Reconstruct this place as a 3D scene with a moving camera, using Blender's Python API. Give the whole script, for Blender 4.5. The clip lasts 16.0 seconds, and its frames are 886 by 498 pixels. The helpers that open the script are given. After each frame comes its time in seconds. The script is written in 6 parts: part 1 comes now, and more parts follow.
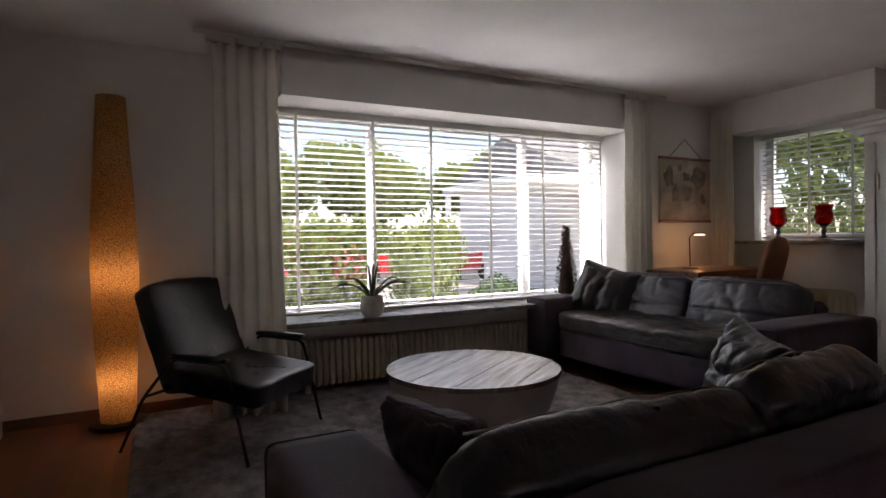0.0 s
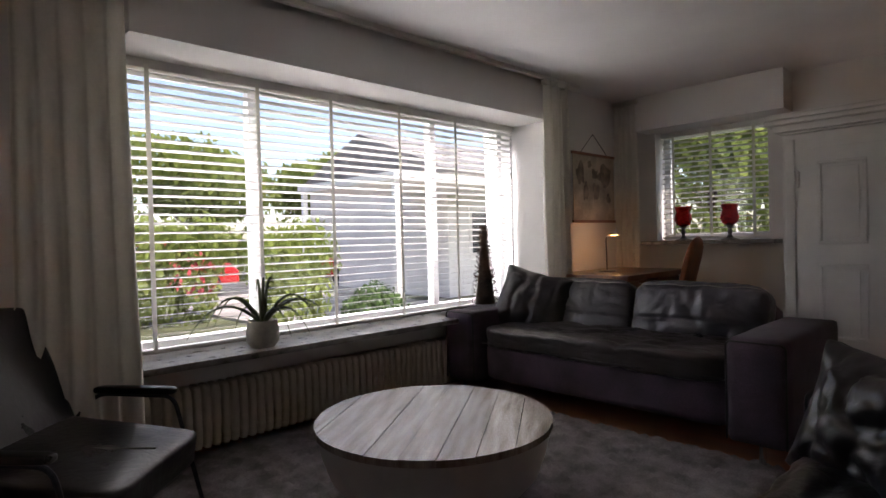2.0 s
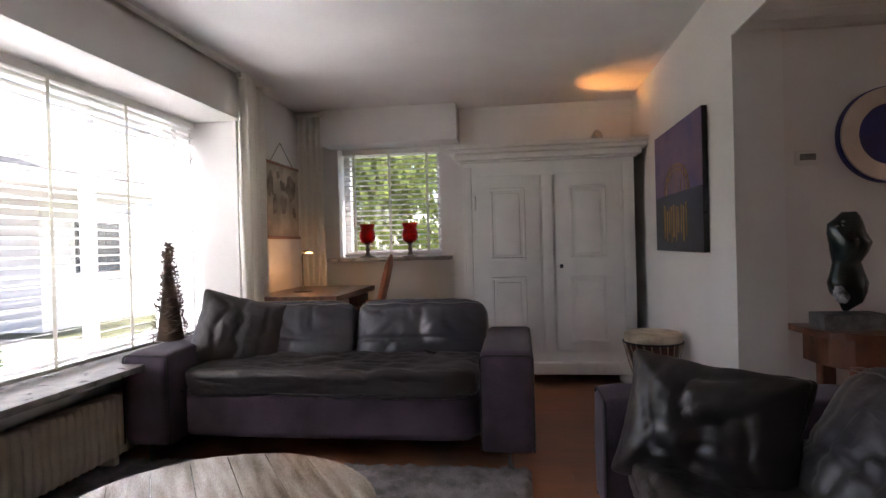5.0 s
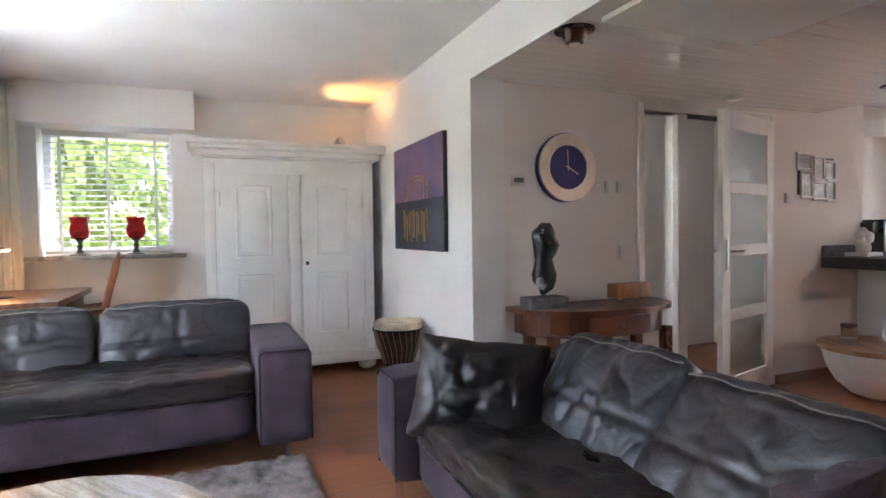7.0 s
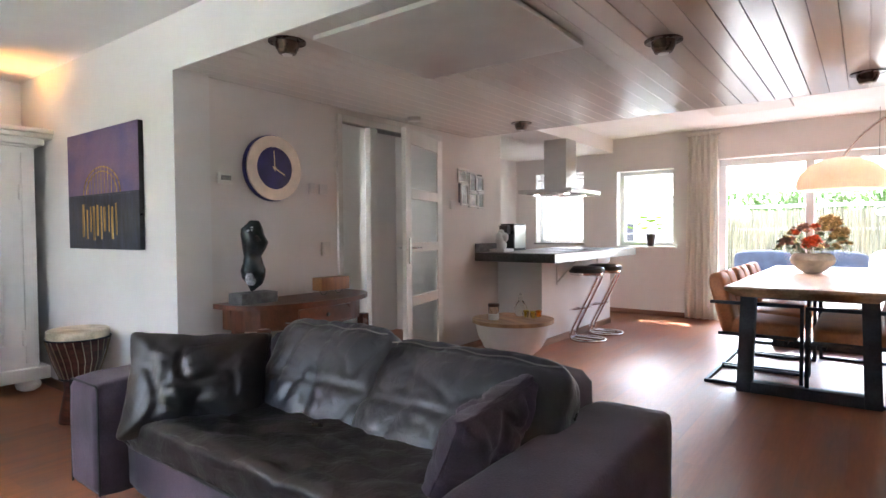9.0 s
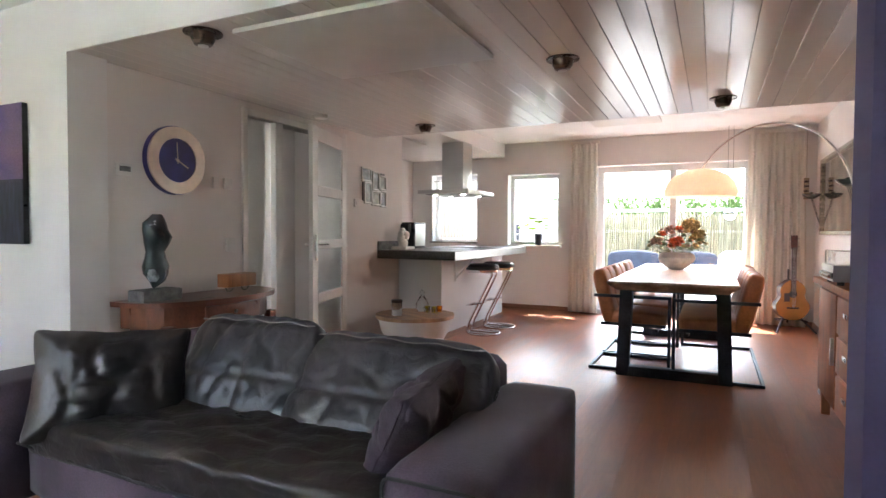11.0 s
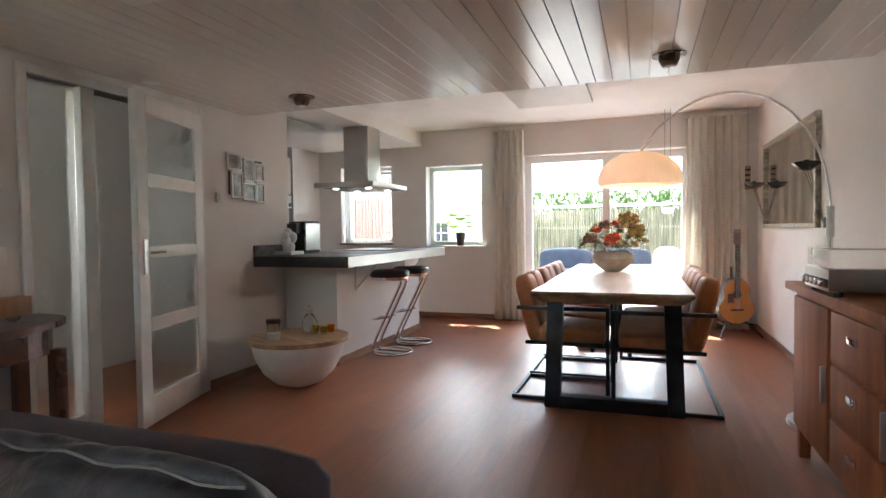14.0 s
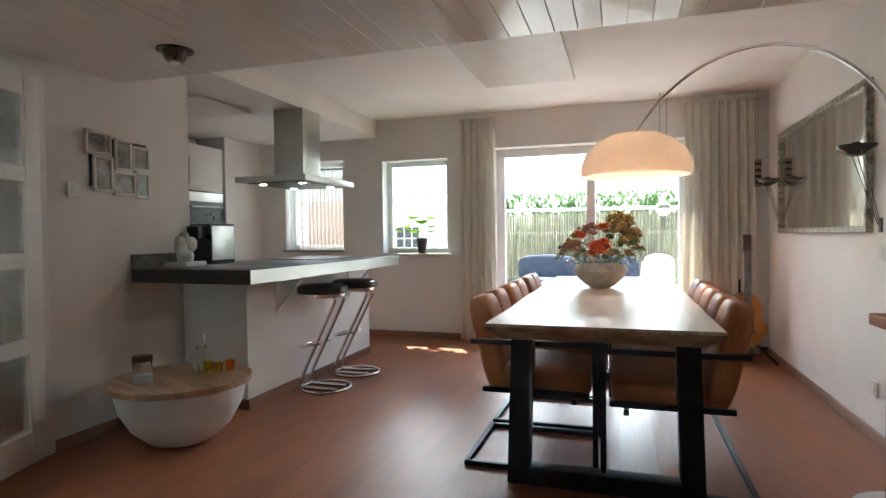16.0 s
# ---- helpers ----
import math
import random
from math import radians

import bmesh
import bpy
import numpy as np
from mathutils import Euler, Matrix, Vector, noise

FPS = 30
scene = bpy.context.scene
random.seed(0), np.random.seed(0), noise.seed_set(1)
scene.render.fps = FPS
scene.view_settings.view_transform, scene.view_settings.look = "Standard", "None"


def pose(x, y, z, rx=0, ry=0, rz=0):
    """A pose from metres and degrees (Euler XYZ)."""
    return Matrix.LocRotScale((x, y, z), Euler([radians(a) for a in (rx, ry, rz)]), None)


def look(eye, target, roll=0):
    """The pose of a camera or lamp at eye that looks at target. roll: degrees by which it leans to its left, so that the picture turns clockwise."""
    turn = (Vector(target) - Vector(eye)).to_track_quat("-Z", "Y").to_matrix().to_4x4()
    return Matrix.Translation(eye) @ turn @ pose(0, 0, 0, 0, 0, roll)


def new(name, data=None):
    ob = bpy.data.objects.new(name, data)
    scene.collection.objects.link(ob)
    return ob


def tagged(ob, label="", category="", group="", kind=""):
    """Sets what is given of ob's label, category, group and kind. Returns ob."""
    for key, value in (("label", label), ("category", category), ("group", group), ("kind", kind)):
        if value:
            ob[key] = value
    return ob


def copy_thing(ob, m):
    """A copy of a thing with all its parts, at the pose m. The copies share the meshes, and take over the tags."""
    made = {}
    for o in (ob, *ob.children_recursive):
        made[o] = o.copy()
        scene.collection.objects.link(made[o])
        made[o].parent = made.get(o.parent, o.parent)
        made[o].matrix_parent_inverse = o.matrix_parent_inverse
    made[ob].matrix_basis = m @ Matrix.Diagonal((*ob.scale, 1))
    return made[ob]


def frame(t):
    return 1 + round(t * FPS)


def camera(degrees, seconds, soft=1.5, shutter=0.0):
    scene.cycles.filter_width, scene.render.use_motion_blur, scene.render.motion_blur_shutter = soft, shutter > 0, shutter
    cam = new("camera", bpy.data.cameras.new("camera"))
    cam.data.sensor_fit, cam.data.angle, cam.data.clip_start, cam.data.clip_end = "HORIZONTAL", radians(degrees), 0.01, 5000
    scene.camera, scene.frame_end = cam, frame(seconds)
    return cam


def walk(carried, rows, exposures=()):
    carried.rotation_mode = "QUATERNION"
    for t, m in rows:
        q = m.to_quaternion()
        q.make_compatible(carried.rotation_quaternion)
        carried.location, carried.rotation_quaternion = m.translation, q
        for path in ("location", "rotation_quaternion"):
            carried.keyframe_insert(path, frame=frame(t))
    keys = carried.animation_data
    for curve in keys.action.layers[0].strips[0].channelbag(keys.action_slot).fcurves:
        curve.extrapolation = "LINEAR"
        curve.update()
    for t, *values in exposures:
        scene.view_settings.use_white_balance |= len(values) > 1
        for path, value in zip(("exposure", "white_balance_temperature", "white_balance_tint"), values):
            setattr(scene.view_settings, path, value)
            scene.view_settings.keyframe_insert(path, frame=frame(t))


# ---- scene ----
cam = camera(76.0, 16.0)
PATH = [
    (0, (0.33, 0.117, 1.136), (1.252, 1.892, 1.103), -0.9),
    (0.5, (0.31, 0.438, 1.125), (1.324, 2.162, 1.094), -1.1),
    (1, (0.324, 0.733, 1.19), (1.446, 2.388, 1.14), -1.5),
    (1.5, (0.324, 0.95, 1.14), (1.552, 2.528, 1.111), -1.7),
    (2, (0.361, 1.175, 1.146), (1.746, 2.617, 1.113), -1.5),
    (2.5, (0.393, 1.4, 1.16), (1.949, 2.656, 1.113), -1.4),
    (3, (0.489, 1.559, 1.174), (2.165, 2.65, 1.126), -1.4),
    (5.3, (0.389, 2.063, 1.181), (2.384, 2.197, 1.15), -1.3),
    (5.5, (0.361, 2.096, 1.201), (2.36, 2.139, 1.155), -1.1),
    (6, (0.331, 2.231, 1.208), (2.314, 1.977, 1.154), -1.1),
    (6.5, (0.274, 2.351, 1.22), (2.197, 1.801, 1.162), -1.0),
    (7, (0.204, 2.448, 1.23), (2.053, 1.689, 1.171), -0.8),
    (7.5, (0.137, 2.567, 1.218), (1.848, 1.533, 1.163), -0.7),
    (8, (0.108, 2.611, 1.223), (1.631, 1.316, 1.16), -0.6),
    (8.5, (0.098, 2.625, 1.213), (1.446, 1.149, 1.149), -0.4),
    (9, (0.084, 2.7, 1.197), (1.28, 1.099, 1.138), -0.4),
    (9.5, (0.111, 2.836, 1.182), (1.175, 1.143, 1.13), -0.3),
    (10, (0.157, 2.968, 1.165), (1.085, 1.197, 1.114), -0.3),
    (10.2, (0.136, 2.951, 1.184), (1.059, 1.178, 1.128), 0.1),
    (12.5, (0.166, 2.68, 1.188), (0.862, 0.806, 1.123), -0.6),
    (13, (0.198, 2.428, 1.181), (0.878, 0.548, 1.118), -0.7),
    (13.5, (0.232, 2.124, 1.19), (0.899, 0.239, 1.129), -0.7),
    (14, (0.242, 1.798, 1.182), (0.9, -0.089, 1.118), -0.7),
    (14.5, (0.237, 1.472, 1.183), (0.88, -0.421, 1.122), -0.8),
    (15, (0.248, 1.178, 1.17), (0.887, -0.716, 1.114), -0.7),
    (15.5, (0.286, 0.901, 1.177), (0.913, -0.997, 1.122), -0.7),
    (16, (0.322, 0.673, 1.176), (0.927, -1.233, 1.13), -0.6),
]
EXPOSURES = [(0.0, 1.2, 6800, 22), (3.2, 0.95, 6800, 22), (5.3, 2.35, 6550, 23), (7.0, 3.5, 6050, 15), (8.5, 3.65, 6050, 14), (10.0, 3.45, 6150, 12), (12.5, 3.4, 6250, 10), (14.0, 3.05, 6150, 6), (16.0, 2.75, 6050, 1)]
walk(cam, [(t, look(eye, target, roll)) for t, eye, target, roll in PATH],
     exposures=EXPOSURES)

# ---------- world, sun, lamps' colours ----------
world = bpy.data.worlds.new("world")
scene.world = world
world.use_nodes = True
_wn = world.node_tree.nodes
_sky = _wn.new("ShaderNodeTexSky")
_sky.sky_type = "NISHITA"
_sky.sun_disc = False
_sky.sun_elevation = radians(61)
_sky.sun_rotation = radians(150)
world.node_tree.links.new(_sky.outputs[0], _wn["Background"].inputs[0])
_wn["Background"].inputs[1].default_value = 0.15
_sun_data = bpy.data.lights.new("sun", "SUN")
_sun_data.energy = 4.3
_sun_data.angle = radians(0.5)
_sun_data.color = (1.0, 0.95, 0.87)
sun = new("sun", _sun_data)
sun.matrix_world = look((5, -8.66, 18), (0, 0, 0))


def lamp_point(name, place, watts, colour, radius=0.04):
    data = bpy.data.lights.new(name, "POINT")
    data.energy, data.color, data.shadow_soft_size = watts, colour, radius
    ob = new(name, data)
    ob.location = place
    return ob


def lamp_spot(name, eye, target, watts, colour, cone=60, radius=0.02):
    data = bpy.data.lights.new(name, "SPOT")
    data.energy, data.color, data.shadow_soft_size = watts, colour, radius
    data.spot_size, data.spot_blend = radians(cone), 0.6
    ob = new(name, data)
    ob.matrix_world = look(eye, target)
    return ob


# unseen area lamps added outside the large openings as extra daylight, facing in and down
def fill_panel(name, eye, target, w, h, watts, colour=(0.93, 0.97, 1.0)):
    data = bpy.data.lights.new(name, "AREA")
    data.shape, data.size, data.size_y = "RECTANGLE", w, h
    data.energy, data.color = watts, colour
    ob = new(name, data)
    ob.matrix_world = look(eye, target)
    return ob


fill_panel("front_sky_fill", (2.76, 5.6, 3.3), (2.6, 3.0, 0.9), 3.4, 1.2, 450)
fill_panel("garden_sky_fill", (1.6, -20.0, 7.2), (1.4, -4.5, 1.0), 16.0, 5.0, 2350)
# warm lamp added behind the hole in wall_hall to brighten the hall
fill_panel("hall_fill_light", (5.5, 0.1, 1.9), (4.0, -0.2, 1.0), 0.9, 1.0, 3.5, (1.0, 0.92, 0.82))


# ---------- materials ----------
def mat(name, colour, rough=0.6, metal=0.0, var=0.12, scale=6.0, bump=0.1, fine=120.0, stretch=(1, 1, 1), second=None, coat=0.0, sheen=0.0, coords="Object"):
    """A surface with colour drift at a large scale, grain at a fine one, and relief."""
    m = bpy.data.materials.new(name)
    m.use_nodes = True
    nt = m.node_tree
    n, l = nt.nodes, nt.links
    b = n["Principled BSDF"]
    b.inputs["Roughness"].default_value = rough
    b.inputs["Metallic"].default_value = metal
    b.inputs["Coat Weight"].default_value = coat
    b.inputs["Sheen Weight"].default_value = sheen
    tc = n.new("ShaderNodeTexCoord")
    mp = n.new("ShaderNodeMapping")
    mp.inputs["Scale"].default_value = stretch
    l.new(tc.outputs[coords], mp.inputs[0])
    big = n.new("ShaderNodeTexNoise")
    big.inputs["Scale"].default_value = scale
    big.inputs["Detail"].default_value = 5
    l.new(mp.outputs[0], big.inputs["Vector"])
    small = n.new("ShaderNodeTexNoise")
    small.inputs["Scale"].default_value = fine
    small.inputs["Detail"].default_value = 3
    l.new(mp.outputs[0], small.inputs["Vector"])
    c = np.array(colour[:3])
    d = np.array(second[:3]) if second else c * (1 - 2.2 * var)
    ramp = n.new("ShaderNodeValToRGB")
    ramp.color_ramp.elements[0].position, ramp.color_ramp.elements[1].position = 0.32, 0.68
    ramp.color_ramp.elements[0].color = (*np.clip(d, 0, 1), 1)
    ramp.color_ramp.elements[1].color = (*np.clip(c * (1 + 0.4 * var), 0, 1), 1)
    l.new(big.outputs[0], ramp.inputs[0])
    mix = n.new("ShaderNodeMixRGB")
    mix.blend_type = "OVERLAY"
    mix.inputs[0].default_value = min(0.9, var * 1.5)
    l.new(ramp.outputs[0], mix.inputs[1])
    l.new(small.outputs[0], mix.inputs[2])
    l.new(mix.outputs[0], b.inputs["Base Color"])
    rr = n.new("ShaderNodeMapRange")
    rr.inputs["To Min"].default_value, rr.inputs["To Max"].default_value = max(0.02, rough - 0.1), min(1, rough + 0.1)
    l.new(big.outputs[0], rr.inputs[0])
    l.new(rr.outputs[0], b.inputs["Roughness"])
    if bump:
        bp = n.new("ShaderNodeBump")
        bp.inputs["Strength"].default_value = bump
        bp.inputs["Distance"].default_value = 0.004
        l.new(small.outputs[0], bp.inputs["Height"])
        l.new(bp.outputs[0], b.inputs["Normal"])
    return m


def glow(name, colour, strength):
    m = bpy.data.materials.new(name)
    m.use_nodes = True
    b = m.node_tree.nodes["Principled BSDF"]
    b.inputs["Base Color"].default_value = (*colour, 1)
    b.inputs["Emission Color"].default_value = (*colour, 1)
    b.inputs["Emission Strength"].default_value = strength
    return m


def glass(name, colour=(1, 1, 1), rough=0.0, ior=1.45):
    m = bpy.data.materials.new(name)
    m.use_nodes = True
    b = m.node_tree.nodes["Principled BSDF"]
    b.inputs["Base Color"].default_value = (*colour, 1)
    b.inputs["Transmission Weight"].default_value = 1.0
    b.inputs["Roughness"].default_value = rough
    b.inputs["IOR"].default_value = ior
    return m


def pane_glass(name):
    """Thin window glass: mostly clear, with a weak mirror on it."""
    m = bpy.data.materials.new(name)
    m.use_nodes = True
    n, l = m.node_tree.nodes, m.node_tree.links
    out = n["Material Output"]
    t = n.new("ShaderNodeBsdfTransparent")
    g = n.new("ShaderNodeBsdfGlossy")
    g.inputs["Roughness"].default_value = 0.02
    mx = n.new("ShaderNodeMixShader")
    mx.inputs[0].default_value = 0.05
    l.new(t.outputs[0], mx.inputs[1])
    l.new(g.outputs[0], mx.inputs[2])
    l.new(mx.outputs[0], out.inputs[0])
    return m


def sheer(name, colour, amount):
    """Cloth or shade that lets part of the light through it, diffused."""
    m = bpy.data.materials.new(name)
    m.use_nodes = True
    n, l = m.node_tree.nodes, m.node_tree.links
    out = n["Material Output"]
    d = n.new("ShaderNodeBsdfDiffuse")
    t = n.new("ShaderNodeBsdfTranslucent")
    tc, no = n.new("ShaderNodeTexCoord"), n.new("ShaderNodeTexNoise")
    no.inputs["Scale"].default_value = 60
    l.new(tc.outputs["Object"], no.inputs["Vector"])
    ramp = n.new("ShaderNodeValToRGB")
    ramp.color_ramp.elements[0].color = (*[c * 0.88 for c in colour], 1)
    ramp.color_ramp.elements[1].color = (*colour, 1)
    l.new(no.outputs[0], ramp.inputs[0])
    for s in (d, t):
        l.new(ramp.outputs[0], s.inputs["Color"])
    mx = n.new("ShaderNodeMixShader")
    mx.inputs[0].default_value = amount
    l.new(d.outputs[0], mx.inputs[1])
    l.new(t.outputs[0], mx.inputs[2])
    l.new(mx.outputs[0], out.inputs[0])
    return m


def plank_floor_mat(name):
    m = mat(name, (0.325, 0.120, 0.056), rough=0.42, var=0.12, scale=1.6, bump=0, fine=9, stretch=(7, 0.7, 1), second=(0.24, 0.092, 0.047))
    n, l = m.node_tree.nodes, m.node_tree.links
    b = n["Principled BSDF"]
    b.inputs["Specular IOR Level"].default_value = 0.36
    info = n.new("ShaderNodeObjectInfo")
    hsv = n.new("ShaderNodeHueSaturation")
    mr = n.new("ShaderNodeMapRange")
    mr.inputs["To Min"].default_value, mr.inputs["To Max"].default_value = 0.93, 1.06
    l.new(info.outputs["Random"], mr.inputs[0])
    l.new(mr.outputs[0], hsv.inputs["Value"])
    src = b.inputs["Base Color"].links[0].from_socket
    l.new(src, hsv.inputs["Color"])
    l.new(hsv.outputs[0], b.inputs["Base Color"])
    shift = n.new("ShaderNodeMath")
    shift.operation = "MULTIPLY"
    shift.inputs[1].default_value = 40
    l.new(info.outputs["Random"], shift.inputs[0])
    l.new(shift.outputs[0], [q for q in n if q.bl_idname == "ShaderNodeMapping"][0].inputs["Location"])
    return m


M = {}
M["wall"] = mat("wall_plaster", (0.82, 0.80, 0.775), 0.85, var=0.03, scale=1.5, bump=0.25, fine=90)
M["wall_warm"] = mat("warm_grey_plaster", (0.80, 0.755, 0.715), 0.85, var=0.03, scale=1.5, bump=0.25, fine=90)
M["ceiling"] = mat("ceiling_plaster", (0.84, 0.825, 0.81), 0.9, var=0.03, scale=2, bump=0.3, fine=60)
M["slat"] = mat("lacquered_ceiling_board", (0.80, 0.745, 0.69), 0.18, var=0.0, scale=3, bump=0.05, fine=40, stretch=(4, 0.6, 1))
M["paint"] = mat("white_paint", (0.82, 0.80, 0.765), 0.4, var=0.04, scale=4, bump=0.06, fine=60)
M["upvc"] = mat("white_frame", (0.8, 0.8, 0.79), 0.35, var=0.02, scale=4, bump=0.02)
M["floor"] = plank_floor_mat("oak_laminate")
M["floor_base"] = mat("subfloor", (0.26, 0.125, 0.07), 0.6, bump=0)
M["skirt"] = mat("brown_skirting", (0.30, 0.15, 0.085), 0.45, var=0.15, scale=3, stretch=(1, 1, 6))
M["leather"] = mat("dark_leather", (0.050, 0.048, 0.058), 0.31, var=0.08, scale=3, bump=0.06, fine=70, second=(0.036, 0.033, 0.039))
_lt = M["leather"].node_tree
_cn = _lt.nodes.new("ShaderNodeTexNoise")
_cn.inputs["Scale"].default_value = 16
_cn.inputs["Detail"].default_value = 5
_cn.inputs["Distortion"].default_value = 1.4
_ct = _lt.nodes.new("ShaderNodeTexCoord")
_lt.links.new(_ct.outputs["Object"], _cn.inputs["Vector"])
_cb = _lt.nodes.new("ShaderNodeBump")
_cb.inputs["Strength"].default_value = 0.22
_cb.inputs["Distance"].default_value = 0.02
_lt.links.new(_cn.outputs[0], _cb.inputs["Height"])
_old = [n for n in _lt.nodes if n.bl_idname == "ShaderNodeBump" and n != _cb][0]
_lt.links.new(_old.outputs[0], _cb.inputs["Normal"])
_lt.links.new(_cb.outputs[0], _lt.nodes["Principled BSDF"].inputs["Normal"])
M["seat_leather"] = M["leather"].copy()
M["seat_leather"].name = "worn_brown_black_leather"
_sr = [q for q in M["seat_leather"].node_tree.nodes if q.bl_idname == "ShaderNodeValToRGB"][0].color_ramp.elements
_sr[0].color, _sr[1].color = (0.018, 0.014, 0.014, 1), (0.042, 0.034, 0.033, 1)
M["suede"] = mat("dark_nubuck", (0.085, 0.056, 0.084), 0.78, var=0.3, scale=4, bump=0.3, fine=150, sheen=0.1)
M["seam"] = mat("grey_stitching", (0.22, 0.21, 0.2), 0.7, bump=0.1)
M["piping"] = mat("black_piping", (0.02, 0.018, 0.02), 0.6)
M["chrome"] = mat("chrome", (0.75, 0.75, 0.76), 0.08, 1.0, var=0.02, bump=0)
M["steel"] = mat("brushed_steel", (0.58, 0.57, 0.55), 0.34, 1.0, var=0.04, scale=2, bump=0.01, fine=120, stretch=(1, 1, 4))
M["black_steel"] = mat("blackened_steel", (0.05, 0.055, 0.065), 0.42, 0.7, var=0.3, scale=5, bump=0.15, fine=60)
M["black"] = mat("black_plastic", (0.018, 0.018, 0.02), 0.3, var=0.1, bump=0.02)
M["rug"] = mat("grey_shag_rug", (0.28, 0.255, 0.26), 0.95, var=0.25, scale=9, bump=0.8, fine=120, second=(0.13, 0.118, 0.122))
M["curtain"] = sheer("ivory_curtain", (0.92, 0.89, 0.82), 0.35)
M["blind"] = sheer("white_blind_slat", (0.84, 0.83, 0.80), 0.28)
M["cord"] = sheer("white_ladder_tape", (0.88, 0.86, 0.80), 0.55)
M["radiator"] = mat("cream_radiator_enamel", (0.60, 0.53, 0.42), 0.4, var=0.08, bump=0.03)
M["stone_sill"] = mat("grey_stone_sill", (0.34, 0.32, 0.30), 0.3, var=0.25, scale=14, bump=0.05)
M["granite"] = mat("dark_granite", (0.045, 0.045, 0.05), 0.36, var=0.35, scale=60, bump=0.03, fine=260)
M["orange"] = mat("cognac_leather", (0.46, 0.17, 0.06), 0.5, var=0.22, scale=6, bump=0.3, fine=60, second=(0.30, 0.10, 0.035))
M["table_top"] = mat("pale_acacia_slab", (0.66, 0.53, 0.41), 0.34, var=0.2, scale=1.6, bump=0.05, fine=40, stretch=(7, 0.6, 3), second=(0.42, 0.27, 0.17))
M["table_edge"] = mat("bark_edge_wood", (0.50, 0.36, 0.23), 0.55, var=0.35, scale=9, bump=0.3, fine=50, second=(0.24, 0.14, 0.08))
M["mahogany"] = mat("dark_mahogany", (0.17, 0.055, 0.026), 0.3, var=0.3, scale=4, bump=0.05, fine=50, stretch=(5, 1, 1), second=(0.07, 0.022, 0.012))
M["sideboard"] = mat("warm_teak", (0.46, 0.160, 0.060), 0.55, var=0.22, scale=2.4, bump=0.05, fine=50, stretch=(5, 5, 0.7), second=(0.31, 0.098, 0.037))
M["teak_round"] = mat("reclaimed_teak", (0.43, 0.27, 0.15), 0.45, var=0.3, scale=2.0, bump=0.12, fine=45, stretch=(1.2, 9, 1), second=(0.22, 0.12, 0.065))
M["greywash"] = mat("weathered_plank", (0.48, 0.42, 0.36), 0.2, var=0.4, scale=2.4, bump=0.12, fine=40, stretch=(1.2, 10, 1), second=(0.24, 0.19, 0.15))
M["white_shell"] = mat("white_fibreglass_bowl", (0.72, 0.70, 0.67), 0.5, var=0.05, scale=6, bump=0.08)
M["chairwood"] = mat("brown_beech", (0.30, 0.12, 0.06), 0.4, var=0.2, scale=4, stretch=(6, 1, 1))
M["chairback"] = mat("brown_leather_pad", (0.33, 0.115, 0.05), 0.5, var=0.2, scale=8)
M["desk"] = mat("dark_walnut_desk", (0.19, 0.082, 0.042), 0.35, var=0.3, scale=3, stretch=(1, 6, 1))
M["red_glass"] = glass("ruby_glass", (0.45, 0.02, 0.012), 0.05)
M["pewter"] = mat("dull_pewter", (0.22, 0.21, 0.2), 0.4, 0.9, var=0.3, scale=20)
M["pane"] = pane_glass("window_glass")
M["frost"] = glass("frosted_glass", (0.93, 0.95, 0.93), 0.32, 1.2)
_fn = M["frost"].node_tree.nodes
_fx, _fb, _fc = _fn.new("ShaderNodeTexNoise"), _fn.new("ShaderNodeBump"), _fn.new("ShaderNodeTexCoord")
_fx.inputs["Scale"].default_value = 55
_fb.inputs["Strength"].default_value = 0.5
_fb.inputs["Distance"].default_value = 0.006
M["frost"].node_tree.links.new(_fc.outputs["Object"], _fx.inputs["Vector"])
M["frost"].node_tree.links.new(_fx.outputs[0], _fb.inputs["Height"])
M["frost"].node_tree.links.new(_fb.outputs[0], _fn["Principled BSDF"].inputs["Normal"])
M["clear"] = glass("clear_glass", (0.97, 0.99, 0.98), 0.0, 1.3)
M["yellow_glass"] = glass("yellow_glass", (0.85, 0.72, 0.05), 0.03)
M["amber_glass"] = glass("amber_glass", (0.9, 0.42, 0.02), 0.03)
M["terracotta_white"] = mat("chalky_ceramic", (0.62, 0.58, 0.52), 0.7, var=0.15, scale=12, bump=0.3)
M["agave"] = mat("grey_green_leaf", (0.16, 0.20, 0.10), 0.45, var=0.3, scale=6)
M["twig"] = mat("brown_twigs", (0.10, 0.055, 0.035), 0.8, var=0.3)
M["bronze"] = mat("dark_patina_stone", (0.035, 0.05, 0.05), 0.18, 0.0, var=0.35, scale=7, bump=0.05)
M["spot_bronze"] = mat("brown_bronze", (0.11, 0.062, 0.045), 0.28, 0.6, var=0.2, scale=20)
M["rawstone"] = mat("rough_pale_stone", (0.42, 0.45, 0.45), 0.85, var=0.4, scale=25, bump=0.9, fine=60)
M["slate"] = mat("grey_slate", (0.17, 0.17, 0.17), 0.7, var=0.25, scale=20, bump=0.4)
M["box_wood"] = mat("orange_cherry_wood", (0.42, 0.17, 0.06), 0.4, var=0.2, scale=3, stretch=(1, 8, 1))
M["blue_face"] = mat("ultramarine_dial", (0.025, 0.02, 0.17), 0.4, var=0.2, scale=10)
M["champagne"] = mat("champagne_metal", (0.66, 0.56, 0.46), 0.35, 0.6, var=0.08, scale=10)
